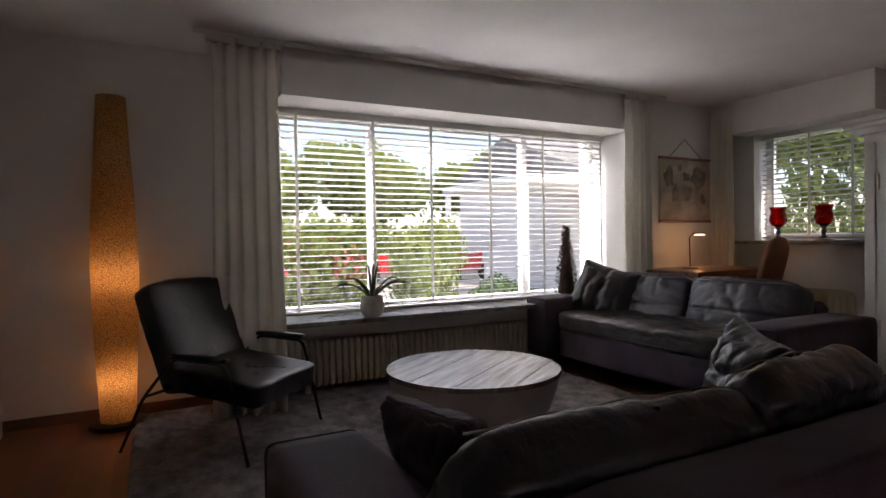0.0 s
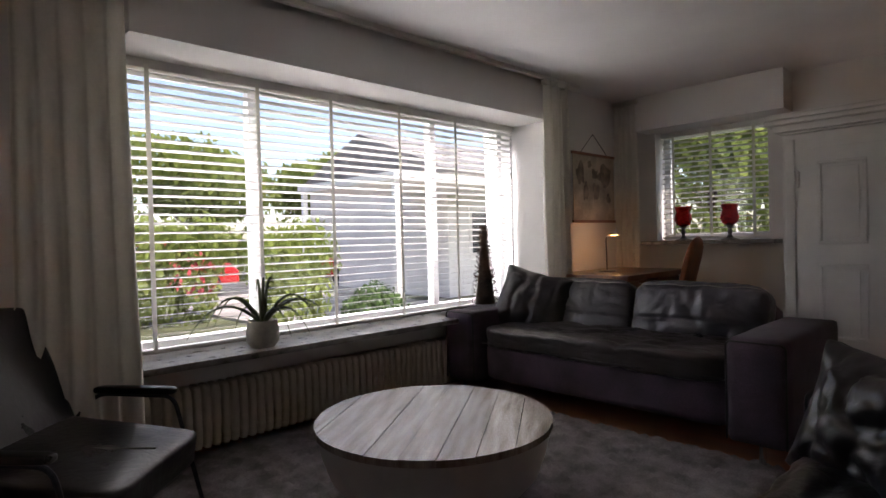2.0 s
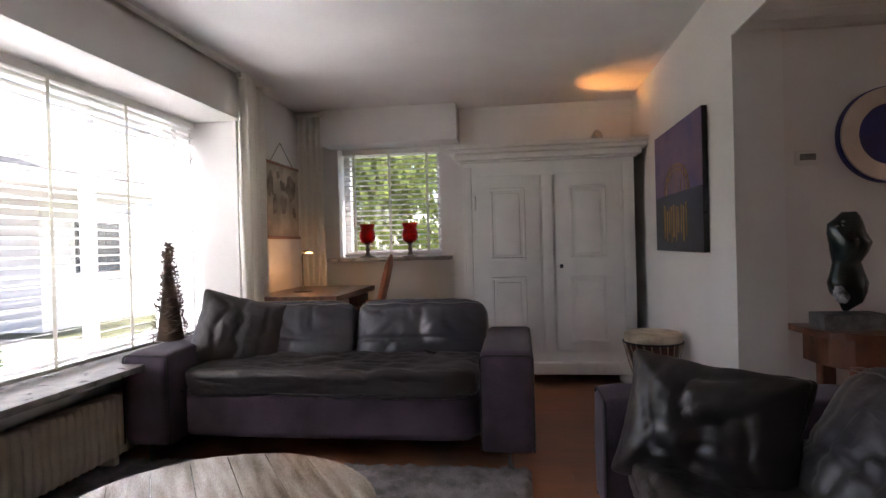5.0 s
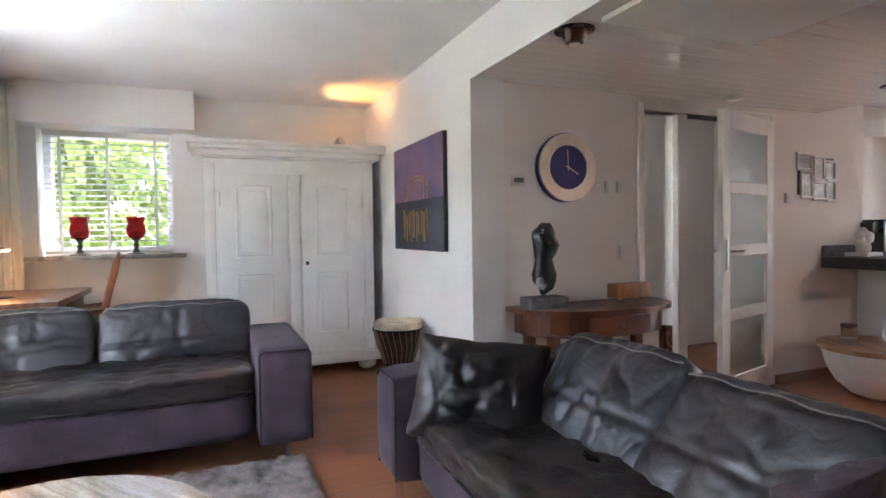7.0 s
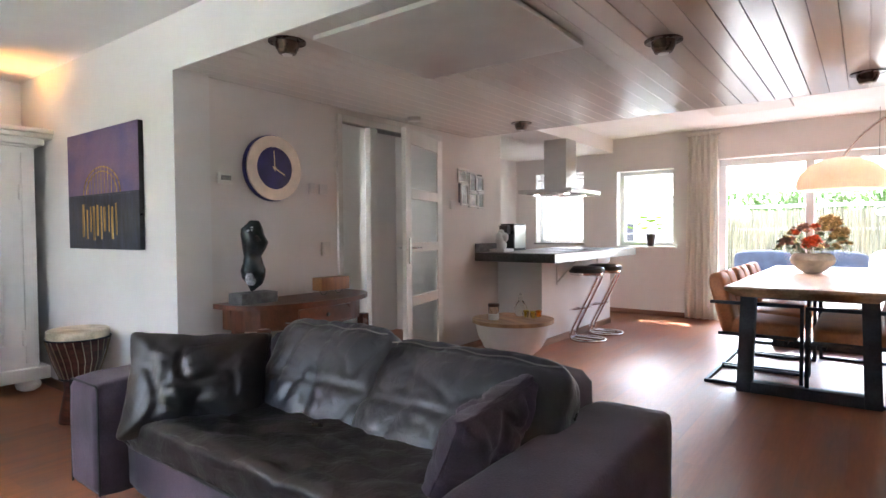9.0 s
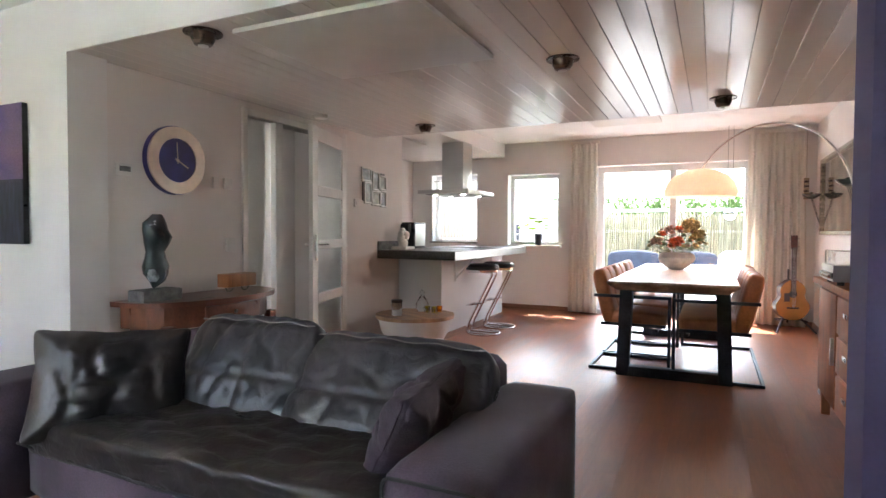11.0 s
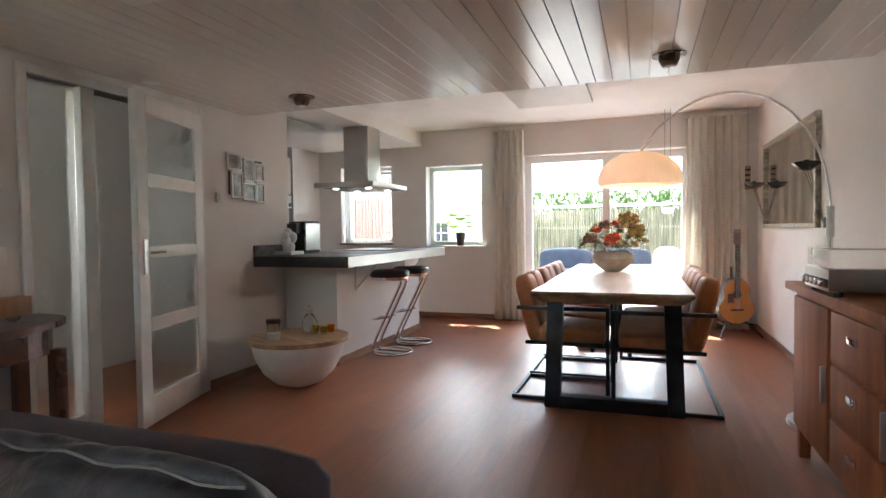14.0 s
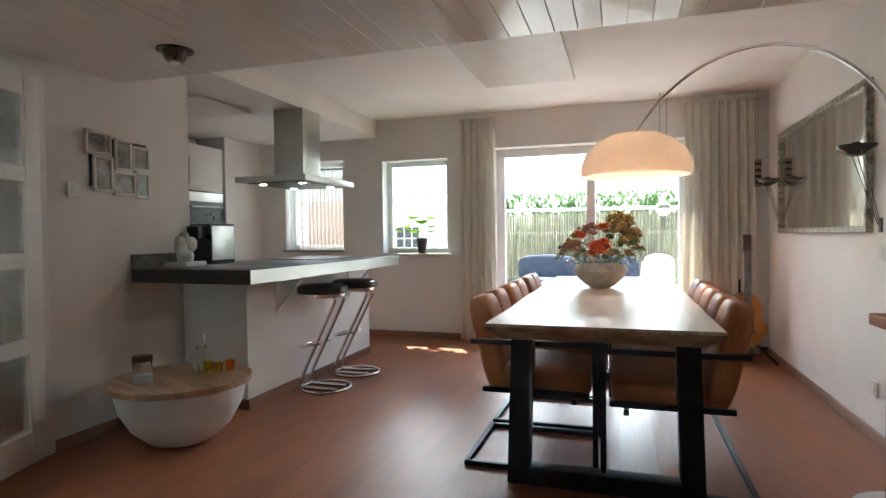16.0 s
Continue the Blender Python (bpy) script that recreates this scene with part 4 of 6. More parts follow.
# plant in the sill pot: strappy arching leaves
pl = thing("potted_plant", 1.83, 4.19, 0.57, "spidery grey green plant in a chalky pot on the sill", "plant")
lathe_part("pot", [(0.065, 0), (0.088, 0.03), (0.09, 0.09), (0.08, 0.15), (0.072, 0.15), (0.078, 0.09)], M["terracotta_white"], pl, "", 28)
for i in range(12):
    a = 2.399 * i
    reach = (0.42, 0.30, 0.36, 0.16)[i % 4]
    hgt = (0.13, 0.17, 0.10, 0.24)[i % 4]
    bm = bmesh.new()
    pts = []
    for q in range(11):
        u = q / 10
        rr = 0.02 + reach * u
        z = 0.145 + hgt * 3.0 * u * (1 - 0.75 * u) - (0.14 * u * u * u if i % 4 != 3 else 0)
        pts.append((rr * math.cos(a), rr * math.sin(a) * (0.42 if math.sin(a) > 0 else 0.7), max(z, 0.02)))
    tube(bm, pts, 0.01, 6, radii=[0.0115 * (1 - 0.88 * (q / 10)) for q in range(11)])
    part("leaf", bm, M["agave"], pl)

# small twig cone tree on the sill
tw = thing("twig_cone", 3.72, 4.2, 0.57, "brown twig cone tree on the front sill", "decoration")
lathe_part("foot", [(0.05, 0), (0.05, 0.02), (0.012, 0.03), (0.012, 0.08)], M["twig"], tw, "", 14)
bm = bmesh.new()
for i in range(420):
    u = random.random() ** 0.8
    a = random.random() * 6.283
    r = 0.105 * (1 - u) + 0.004
    z = 0.05 + 0.62 * u
    p = Vector((r * math.cos(a), r * math.sin(a), z))
    d = Vector((math.cos(a + 1.2), math.sin(a + 1.2), random.uniform(-0.5, 0.9))) * 0.035
    tube(bm, [p - d, p + d], 0.0025, 4)
cone = tagged(part("twig_mass", bm, M["twig"], tw), kind="stuff")
lathe_part("core", [(0.08, 0.06), (0.004, 0.66)], M["twig"], tw, "", 14)

# djembe drum
dj = thing("djembe", 4.16, 1.19, 0.0, "dark red wooden djembe drum with a hide head beside the wall", "drum")
lathe_part("shell", [(0.12, 0.0), (0.115, 0.05), (0.085, 0.20), (0.09, 0.26), (0.13, 0.38), (0.165, 0.50), (0.17, 0.56)], M["drum_wood"], dj, "", 28)
lathe_part("skin", [(0.172, 0.53), (0.180, 0.56), (0.176, 0.585), (0.165, 0.592)], M["drum_skin"], dj, "", 28)
for z, r in ((0.535, 0.182), (0.28, 0.108)):
    tube_part("ring", [(r * math.cos(a), r * math.sin(a), z) for a in [2 * math.pi * i / 24 for i in range(24)]], 0.006, M["black_steel"], dj, closed=True, seg=6)
for i in range(24):
    a0, a1 = 2 * math.pi * i / 24, 2 * math.pi * (i + 0.5) / 24
    tube_part("cord", [(0.182 * math.cos(a0), 0.182 * math.sin(a0), 0.53), (0.150 * math.cos(a1), 0.150 * math.sin(a1), 0.40), (0.110 * math.cos(a1), 0.110 * math.sin(a1), 0.285)], 0.003, M["rope"], dj, seg=4)

# canvas with a lit bridge at dusk
cv = thing("canvas_picture", 3.66, 0.99, 1.10, "canvas of a lit arch bridge over water at blue dusk", "picture")
sky_m = mat("dusk_sky_print", (0.09, 0.075, 0.20), 0.6, var=0.35, scale=3, second=(0.22, 0.13, 0.19))
water_m = mat("dark_water_print", (0.035, 0.04, 0.07), 0.5, var=0.35, scale=6, stretch=(6, 1, 1))
gold_m = mat("golden_light_print", (0.52, 0.31, 0.09), 0.6, var=0.35, scale=8, stretch=(8, 1, 0.6))
box_part("stretcher", (0.0, 1.06, 0.0, 0.03, 0.0, 0.80), M["black"], cv, 0.003)
box_part("sky_print", (0.0, 1.06, 0.03, 0.032, 0.37, 0.80), sky_m, cv, 0)
box_part("water_print", (0.0, 1.06, 0.03, 0.032, 0.0, 0.37), water_m, cv, 0)
for r, w in ((0.24, 0.0045), (0.20, 0.0035)):
    tube_part("bridge_arch", [(0.52 + r * 1.15 * math.cos(a), 0.033, 0.37 + r * 0.75 * math.sin(a)) for a in [math.pi * i / 18 for i in range(19)]], w, gold_m, cv, seg=5)
for i in range(9):
    x = 0.32 + i * 0.05
    h = 0.75 * math.sqrt(max(0, 0.24 ** 2 - ((x - 0.52) / 1.15) ** 2))
    box_part("bridge_hanger", (x - 0.0016, x + 0.0016, 0.032, 0.034, 0.37, 0.37 + h), gold_m, cv, 0)
box_part("bridge_deck", (0.02, 1.04, 0.032, 0.036, 0.360, 0.370), water_m, cv, 0)
for i in range(10):
    x = 0.30 + i * 0.055
    box_part("reflection_print", (x, x + random.uniform(0.012, 0.034), 0.032, 0.034, random.uniform(0.06, 0.12), random.uniform(0.26, 0.31)), gold_m, cv, 0)

# console table by the clock wall
ct2 = thing("console_table", 3.09, 0.20, 0.0, "dark mahogany half oval console table against the wall", "table")
bm = bmesh.new()
ring = [(0.22, -0.56), (0.22, 0.56)]
ring += [(0.22 - 0.46 * math.sin(a) ** 0.6, 0.56 * math.cos(a)) for a in [math.pi * i / 22 for i in range(1, 22)]]
lo = [bm.verts.new((x, y, 0.735)) for x, y in ring]
hi = [bm.verts.new((x, y, 0.765)) for x, y in ring]
for i in range(len(ring)):
    bm.faces.new((lo[i], lo[(i + 1) % len(ring)], hi[(i + 1) % len(ring)], hi[i]))
bm.faces.new(lo[::-1])
bm.faces.new(hi)
part("tabletop", bm, M["mahogany"], ct2, smooth=False)
bm = bmesh.new()
ring = [(0.21, -0.50), (0.21, 0.50)] + [(0.21 - 0.40 * math.sin(a) ** 0.6, 0.50 * math.cos(a)) for a in [math.pi * i / 22 for i in range(1, 22)]]
lo = [bm.verts.new((x, y, 0.60)) for x, y in ring]
hi = [bm.verts.new((x, y, 0.735)) for x, y in ring]
for i in range(len(ring)):
    bm.faces.new((lo[i], lo[(i + 1) % len(ring)], hi[(i + 1) % len(ring)], hi[i]))
bm.faces.new(lo[::-1])
bm.faces.new(hi)
part("apron", bm, M["mahogany"], ct2, smooth=False)
for y in (-0.42, 0.42):
    for x in (-0.10, 0.17):
        box_part("leg", (x - 0.03, x + 0.03, y - 0.03, y + 0.03, 0.0, 0.62), M["mahogany"], ct2, 0.006)
dr = box_part("drawer", (-0.192, -0.17, -0.22, 0.22, 0.615, 0.72), M["mahogany"], ct2, 0.005)
lathe_part("knob", [(0.006, 0), (0.014, 0.01), (0.012, 0.02)], M["pewter"], dr, "", 12).matrix_basis = pose(-0.19, 0, 0.668, 0, -90)

# torso sculpture: one plain mesh of dark stone, broken faces and base
bm = bmesh.new()
rings = []
prof_t = [(0.0, 0.009, 0.012), (0.037, -0.012, 0.048), (0.081, -0.003, 0.074), (0.125, -0.002, 0.081), (0.17, -0.001, 0.066), (0.213, 0.001, 0.056),
          (0.257, -0.010, 0.074), (0.30, -0.016, 0.084), (0.345, 0.0, 0.076), (0.385, 0.003, 0.070), (0.415, -0.010, 0.046), (0.435, -0.013, 0.030)]
for z, cy_, hw in prof_t:
    ring = []
    for i in range(28):
        a = 2 * math.pi * i / 28
        chest = 0.022 * math.exp(-((z - 0.30) / 0.045) ** 2) * max(0.0, math.cos(a - math.pi)) ** 2 * (0.4 + abs(math.sin(a * 2)))
        ring.append(bm.verts.new(((0.78 * hw + chest) * math.cos(a), cy_ + hw * math.sin(a), 0.078 + z)))
    rings.append(ring)
for a, b in zip(rings, rings[1:]):
    for i in range(28):
        bm.faces.new((a[i], a[(i + 1) % 28], b[(i + 1) % 28], b[i]))
bm.faces.new(rings[0][::-1])
bm.faces.new(rings[-1])
bmesh.ops.subdivide_edges(bm, edges=bm.edges[:], cuts=1, smooth=1.0, use_grid_fill=True)
done = set(bm.faces)
for y, z, r in ((0.042, 0.155, 0.042), (0.036, 0.44, 0.036)):
    soft(bm, r * 1.1, r * 1.5, r * 2.0, cuts=8, power=2.6, puff=0, wrinkle=0.010, freq=24, m=pose(-0.034, y, z, 0, 0, -30))
for f in bm.faces:
    if f not in done:
        f.material_index = 1
done = set(bm.faces)
box(bm, -0.07, 0.07, -0.13, 0.13, 0.0, 0.068, bevel=0.006)
tube(bm, [(0, 0.009, 0.06), (0, 0.009, 0.10)], 0.006, 8)
for f in bm.faces:
    if f not in done:
        f.material_index = 2
torso = part("sculpture", bm, [M["bronze"], M["rawstone"], M["slate"]], None, angle=50)
torso.location = (3.14, 0.585, 0.765)
tagged(torso, "dark polished stone torso sculpture on a slate block", "sculpture")

# small wooden box on ring feet
wb = thing("wooden_box", 3.10, -0.02, 0.765, "small orange wooden box on metal ring feet on the console", "box")
box_part("box", (-0.05, 0.05, -0.13, 0.13, 0.035, 0.125), M["box_wood"], wb, 0.006)
for y in (-0.07, 0.07):
    tube_part("ring_foot", [(0, y + 0.035 * math.cos(a), 0.04 + 0.035 * math.sin(a)) for a in [2 * math.pi * i / 20 for i in range(20)]], 0.005, M["pewter"], wb, closed=True, seg=6)

# clock
ck = thing("wall_clock", XC, 0.31, 1.635, "round wall clock with champagne rim and ultramarine dial", "clock")


def disc_x(name, r0, r1, x0, x1, material, parent, label=""):
    bm = bmesh.new()
    n = 56
    for (ra, xa), (rb, xb) in (((r0, x0), (r1, x0)), ((r1, x0), (r1, x1)), ((r1, x1), (r0, x1)), ((r0, x1), (r0, x0))):
        if ra < 1e-6 and rb < 1e-6:
            continue
        A = [bm.verts.new((xa, ra * math.cos(2 * math.pi * i / n), ra * math.sin(2 * math.pi * i / n))) for i in range(n)]
        B = [bm.verts.new((xb, rb * math.cos(2 * math.pi * i / n), rb * math.sin(2 * math.pi * i / n))) for i in range(n)]
        for i in range(n):
            bm.faces.new((A[i], A[(i + 1) % n], B[(i + 1) % n], B[i]))
    bmesh.ops.remove_doubles(bm, verts=bm.verts, dist=1e-5)
    return part(name, bm, material, parent, label)


disc_x("case", 0.001, 0.222, -0.035, -0.002, M["blue_face"], ck, "blue back case")
disc_x("rim", 0.142, 0.216, -0.050, -0.036, M["champagne"], ck, "champagne metal rim")
disc_x("dial", 0.001, 0.141, -0.044, -0.036, M["blue_face"], ck, "ultramarine dial")
for ang, ln, w in ((-3, 0.115, 0.006), (118, 0.09, 0.008)):
    h_ = box_part("hand", (-0.0475, -0.0455, -w / 2, w / 2, -0.02, ln), M["champagne"], ck, 0)
    h_.matrix_basis = pose(0, 0, 0, ang, 0, 0)
disc_x("hub", 0.001, 0.010, -0.050, -0.044, M["champagne"], ck)

for nm, y, z, w, h, lab in (("thermostat", 0.66, 1.545, 0.10, 0.07, "white thermostat with a grey display"), ("doorbell_unit", -0.03, 1.52, 0.05, 0.08, "white chime unit on the wall"), ("wall_switch", -0.14, 1.52, 0.075, 0.075, "white wall switch"), ("wall_switch", -0.16, 1.08, 0.08, 0.10, "white wall switch"), ("wall_switch", -1.78, 1.46, 0.08, 0.08, "white wall switch")):
    t_ = thing(nm, XC, y, z, lab + " by the door", nm.replace("_", " "))
    box_part("housing", (-0.022, 0, -w / 2, w / 2, -h / 2, h / 2), M["white_plastic"], t_, 0.006)
    if nm == "thermostat":
        box_part("display", (-0.0235, -0.021, -w / 2 + 0.015, w / 2 - 0.015, -0.012, 0.018), M["slate"], t_, 0)
    else:
        box_part("rocker", (-0.026, -0.02, -w / 4, w / 4, -h / 4, h / 4), M["white_plastic"], t_, 0.004)

# photo collage
cf = thing("photo_collage", XC, -2.15, 1.46, "white photo collage frame with six blurred grey pictures", "picture frame")
photo = mat("blurred_photo", (0.40, 0.38, 0.36), 0.25, var=0.4, scale=12, second=(0.12, 0.11, 0.10))
box_part("backing", (-0.010, -0.001, -0.16, 0.26, 0.03, 0.33), M["black"], cf, 0.002, "black backing board")
for y0, y1, z0, z1 in ((0.12, 0.30, 0.22, 0.365), (0.11, 0.25, 0.0, 0.22), (-0.03, 0.10, 0.14, 0.34), (-0.17, -0.03, 0.15, 0.31), (-0.055, 0.11, -0.015, 0.14), (-0.17, -0.055, -0.025, 0.15)):
    f = bmesh.new()
    frame_rect(f, "y", y0, y1, z0, z1, -0.030, -0.011, 0.02)
    fr = part("frame", f, M["white_plastic"], cf)
    box_part("photo", (-0.020, -0.012, y0 + 0.018, y1 - 0.018, z0 + 0.018, z1 - 0.018), photo, fr, 0)

# hall door, standing open, with four frosted panes
bm = bmesh.new()
for d in ((XC - 0.015, XC + 0.135, -0.34, -0.285, 0, 2.105), (XC - 0.015, XC + 0.135, -1.625, -1.57, 0, 2.105), (XC - 0.015, XC + 0.135, -1.57, -0.34, 2.05, 2.105), (XC - 0.005, XC + 0.125, -0.74, -0.65, 0, 2.05)):
    x0, x1, y0, y1, z0, z1 = d
    box(bm, x0, x1, min(y0, y1), max(y0, y1), z0, z1, bevel=0.006, seg=1)
structure("door_frame", bm, M["paint"], "white painted door frame", True)
# fixed frosted sidelight
bm = bmesh.new()
box(bm, XC + 0.05, XC + 0.056, -0.648, -0.342, 0.12, 2.048)
sl = structure("window_sidelight", bm, M["frost"], "frosted glass sidelight", False)
bm = bmesh.new()
box(bm, XC + 0.03, XC + 0.08, -0.648, -0.342, 0.0, 0.12, bevel=0.004)
part("bottom_rail", bm, M["paint"], sl)


def leaf_door(name, label):
    w, h, t = 0.83, 2.03, 0.04
    bm = bmesh.new()
    for d in ((0, 0.11, 0, h), (w - 0.11, w, 0, h), (0.11, w - 0.11, 0, 0.17), (0.11, w - 0.11, h - 0.12, h), (0.11, w - 0.11, 0.57, 0.655), (0.11, w - 0.11, 1.02, 1.10), (0.11, w - 0.11, 1.46, 1.545)):
        box(bm, d[0], d[1], -t / 2, t / 2, d[2], d[3], bevel=0.004, seg=1)
    root = structure(name, bm, M["paint"], label, True)
    for z0, z1 in ((0.17, 0.57), (0.655, 1.02), (1.10, 1.46), (1.545, h - 0.12)):
        g = box_part("pane", (0.105, w - 0.105, -0.004, 0.004, z0 - 0.005, z1 + 0.005), M["frost"], root, 0, "frosted glass pane")
        g.visible_shadow = False
    for s in (-1, 1):
        box_part("handle_plate", (w - 0.085, w - 0.045, s * 0.026 - 0.006, s * 0.026 + 0.006, 0.93, 1.14), M["steel"], root, 0.003, "steel handle plate")
        tube_part("handle", rounded([(w - 0.065, s * 0.03, 1.06), (w - 0.065, s * 0.075, 1.06), (w - 0.19, s * 0.075, 1.06)], 0.015), 0.009, M["chrome"], root, "chrome lever handle", 8)
    return root


dr1 = leaf_door("door_1", "white door with four frosted panes, standing open")
dr1.matrix_basis = pose(XC - 0.02, -1.565, 0.012, 0, 0, 106.5)
bm = bmesh.new()
box(bm, 4.70, 4.748, -1.6, -0.75, 0, 2.05, bevel=0.004)
d3 = structure("door_3", bm, M["paint"], "white painted hall door", True)
tube_part("door_handle", rounded([(4.70, -0.82, 1.05), (4.65, -0.82, 1.05), (4.65, -0.94, 1.05)], 0.015), 0.009, M["chrome"], d3, "chrome lever handle", 8)

# ---------- dining room ----------
# dining table: a pale slab with bevelled bark edge on trapeze legs of steel
tb = thing("dining_table", 0.415, -3.05, 0.0, "long pale wooden slab dining table on heavy black steel legs", "dining table")
bm = bmesh.new()
TL = 1.42
rings = []
N_ = 36
for zz, inset in ((0.735, 0.07), (0.782, 0.006), (0.795, 0.0), (0.808, 0.006)):
    ring = []
    for i in range(N_ + 1):
        y = -TL + 2 * TL * i / N_
        ring.append((0.465 - inset + 0.012 * noise.noise(Vector((y * 1.6, 1, 0))) + 0.005 * noise.noise(Vector((y * 6, 2, 0))), y + (inset if i == 0 else -inset if i == N_ else 0)))
    for i in range(N_, -1, -1):
        y = -TL + 2 * TL * i / N_
        ring.append((-0.465 + inset + 0.012 * noise.noise(Vector((y * 1.6, 7, 0))) + 0.005 * noise.noise(Vector((y * 6, 9, 0))), y + (inset if i == 0 else -inset if i == N_ else 0)))
    rings.append([bm.verts.new((x, y, zz)) for x, y in ring])
for a, b in zip(rings, rings[1:]):
    n = len(a)
    for i in range(n):
        f = bm.faces.new((a[i], a[(i + 1) % n], b[(i + 1) % n], b[i]))
        f.material_index = 1
bm.faces.new(rings[0][::-1]).material_index = 1
bm.faces.new(rings[-1])
part("tabletop", bm, [M["table_top"], M["table_edge"]], tb, "pale slab with a bark edge", smooth=False)
for y in (1.04, -0.98):
    lg = thing("leg_frame", 0, y, 0, "", "")
    for k in ("label", "category"):
        if k in lg:
            del lg[k]
    lg.parent = tb
    for sx in (-1, 1):
        bm = bmesh.new()
        vs = [bm.verts.new((sx * (0.385 if z < 0.3 else 0.36) + dx, dy, z)) for z in (0.0, 0.735) for dx, dy in ((-0.05, -0.05), (0.05, -0.05), (0.05, 0.05), (-0.05, 0.05))]
        for q in ((0, 1, 2, 3), (4, 5, 6, 7), (0, 1, 5, 4), (1, 2, 6, 5), (2, 3, 7, 6), (3, 0, 4, 7)):
            bm.faces.new([vs[i] for i in q])
        bmesh.ops.bevel(bm, geom=bm.edges[:], offset=0.005, segments=2, affect="EDGES")
        part("leg", bm, M["black_steel"], lg)
    box_part("foot_bar", (-0.335, 0.335, -0.05, 0.05, 0.0, 0.08), M["black_steel"], lg, 0.004)
    box_part("top_bar", (-0.31, 0.31, -0.05, 0.05, 0.70, 0.734), M["black_steel"], lg, 0.004)


def square_bar(bm, a, b, w):
    a, b = Vector(a), Vector(b)
    box(bm, min(a.x, b.x) - w / 2, max(a.x, b.x) + w / 2, min(a.y, b.y) - w / 2, max(a.y, b.y) + w / 2, min(a.z, b.z) - w / 2, max(a.z, b.z) + w / 2, bevel=0.003, seg=1)


def bar_part(name, a, b, parent, w=0.026):
    bm = bmesh.new()
    square_bar(bm, a, b, w)
    return part(name, bm, M["black_steel"], parent)


def dining_seat(x, y, rz, width, channels, name, label, category, group):
    """Padded seat on a cantilever frame of square tube; local front at -y, width along x."""
    c = thing(name, x, y, 0, label, category, group, rz)
    soft_part("seat", (width, 0.48, 0.13), pose(0, -0.04, 0.44, 3), M["orange"], c, cuts=12, power=8, puff=0.08, wrinkle=0.006, seed=width)
    cw = width / channels
    for i in range(channels):
        soft_part("back_channel", (cw + 0.006, 0.13, 0.50), pose(-width / 2 + cw * (i + 0.5), 0.235, 0.62, -14), M["orange"], c, cuts=10, power=5, puff=0.0, wrinkle=0.006, seed=i + x)
    for sx in (-1, 1):
        p = sx * (width / 2 + 0.03)
        bar_part("floor_bar", (p, -0.30, 0.013), (p, 0.34, 0.013), c)
        bar_part("front_post", (p, -0.30, 0.013), (p, -0.30, 0.64), c)
        bar_part("arm_bar", (p, -0.30, 0.64), (p, 0.30, 0.64), c)
        bar_part("seat_bar", (p, -0.26, 0.40), (p, 0.24, 0.40), c)
    bar_part("rear_bar", (-width / 2 - 0.03, 0.34, 0.013), (width / 2 + 0.03, 0.34, 0.013), c)
    bar_part("seat_rail", (-width / 2 - 0.03, -0.2, 0.365), (width / 2 + 0.03, -0.2, 0.365), c)
    return c


ch = dining_seat(0.75, -2.42, -90, 0.54, 2, "dining_chair", "cognac leather dining chair on black square steel frame", "chair", "chairs along the table")
for yy in (-3.10, -3.78):
    copy_thing(ch, pose(0.75, yy, 0, 0, 0, -90))
dining_seat(0.11, -2.80, 90, 1.50, 5, "dining_bench", "cognac leather dining bench with channelled back on black steel frame", "bench", "")

# bowl with flowers
vs2 = thing("flower_bowl", 0.47, -3.36, 0.808, "pale ceramic bowl of dried orange flowers on the table", "flower arrangement")
lathe_part("bowl", [(0.06, 0.0), (0.10, 0.025), (0.165, 0.085), (0.178, 0.12), (0.16, 0.16), (0.13, 0.178), (0.122, 0.172), (0.15, 0.155), (0.16, 0.12), (0.10, 0.04)], M["terracotta_white"], vs2, "chalky ceramic bowl", 36)


def blossom(bm, c, r, petals=14):
    for i in range(petals):
        a = 2.399 * i
        t = i / petals
        d = Vector((math.cos(a) * (0.35 + 0.65 * t), math.sin(a) * (0.35 + 0.65 * t), 0.75 - 0.7 * t)).normalized()
        s = d.cross(Vector((0, 0, 1))).normalized()
        u = s.cross(d)
        p = c + d * r * 0.35
        q = [p - s * r * 0.3, p + s * r * 0.3, p + s * r * 0.42 + d * r * 0.6 + u * r * 0.12, p + d * r * 0.85 + u * r * 0.2, p - s * r * 0.42 + d * r * 0.6 + u * r * 0.12]
        bm.faces.new([bm.verts.new(v) for v in q])


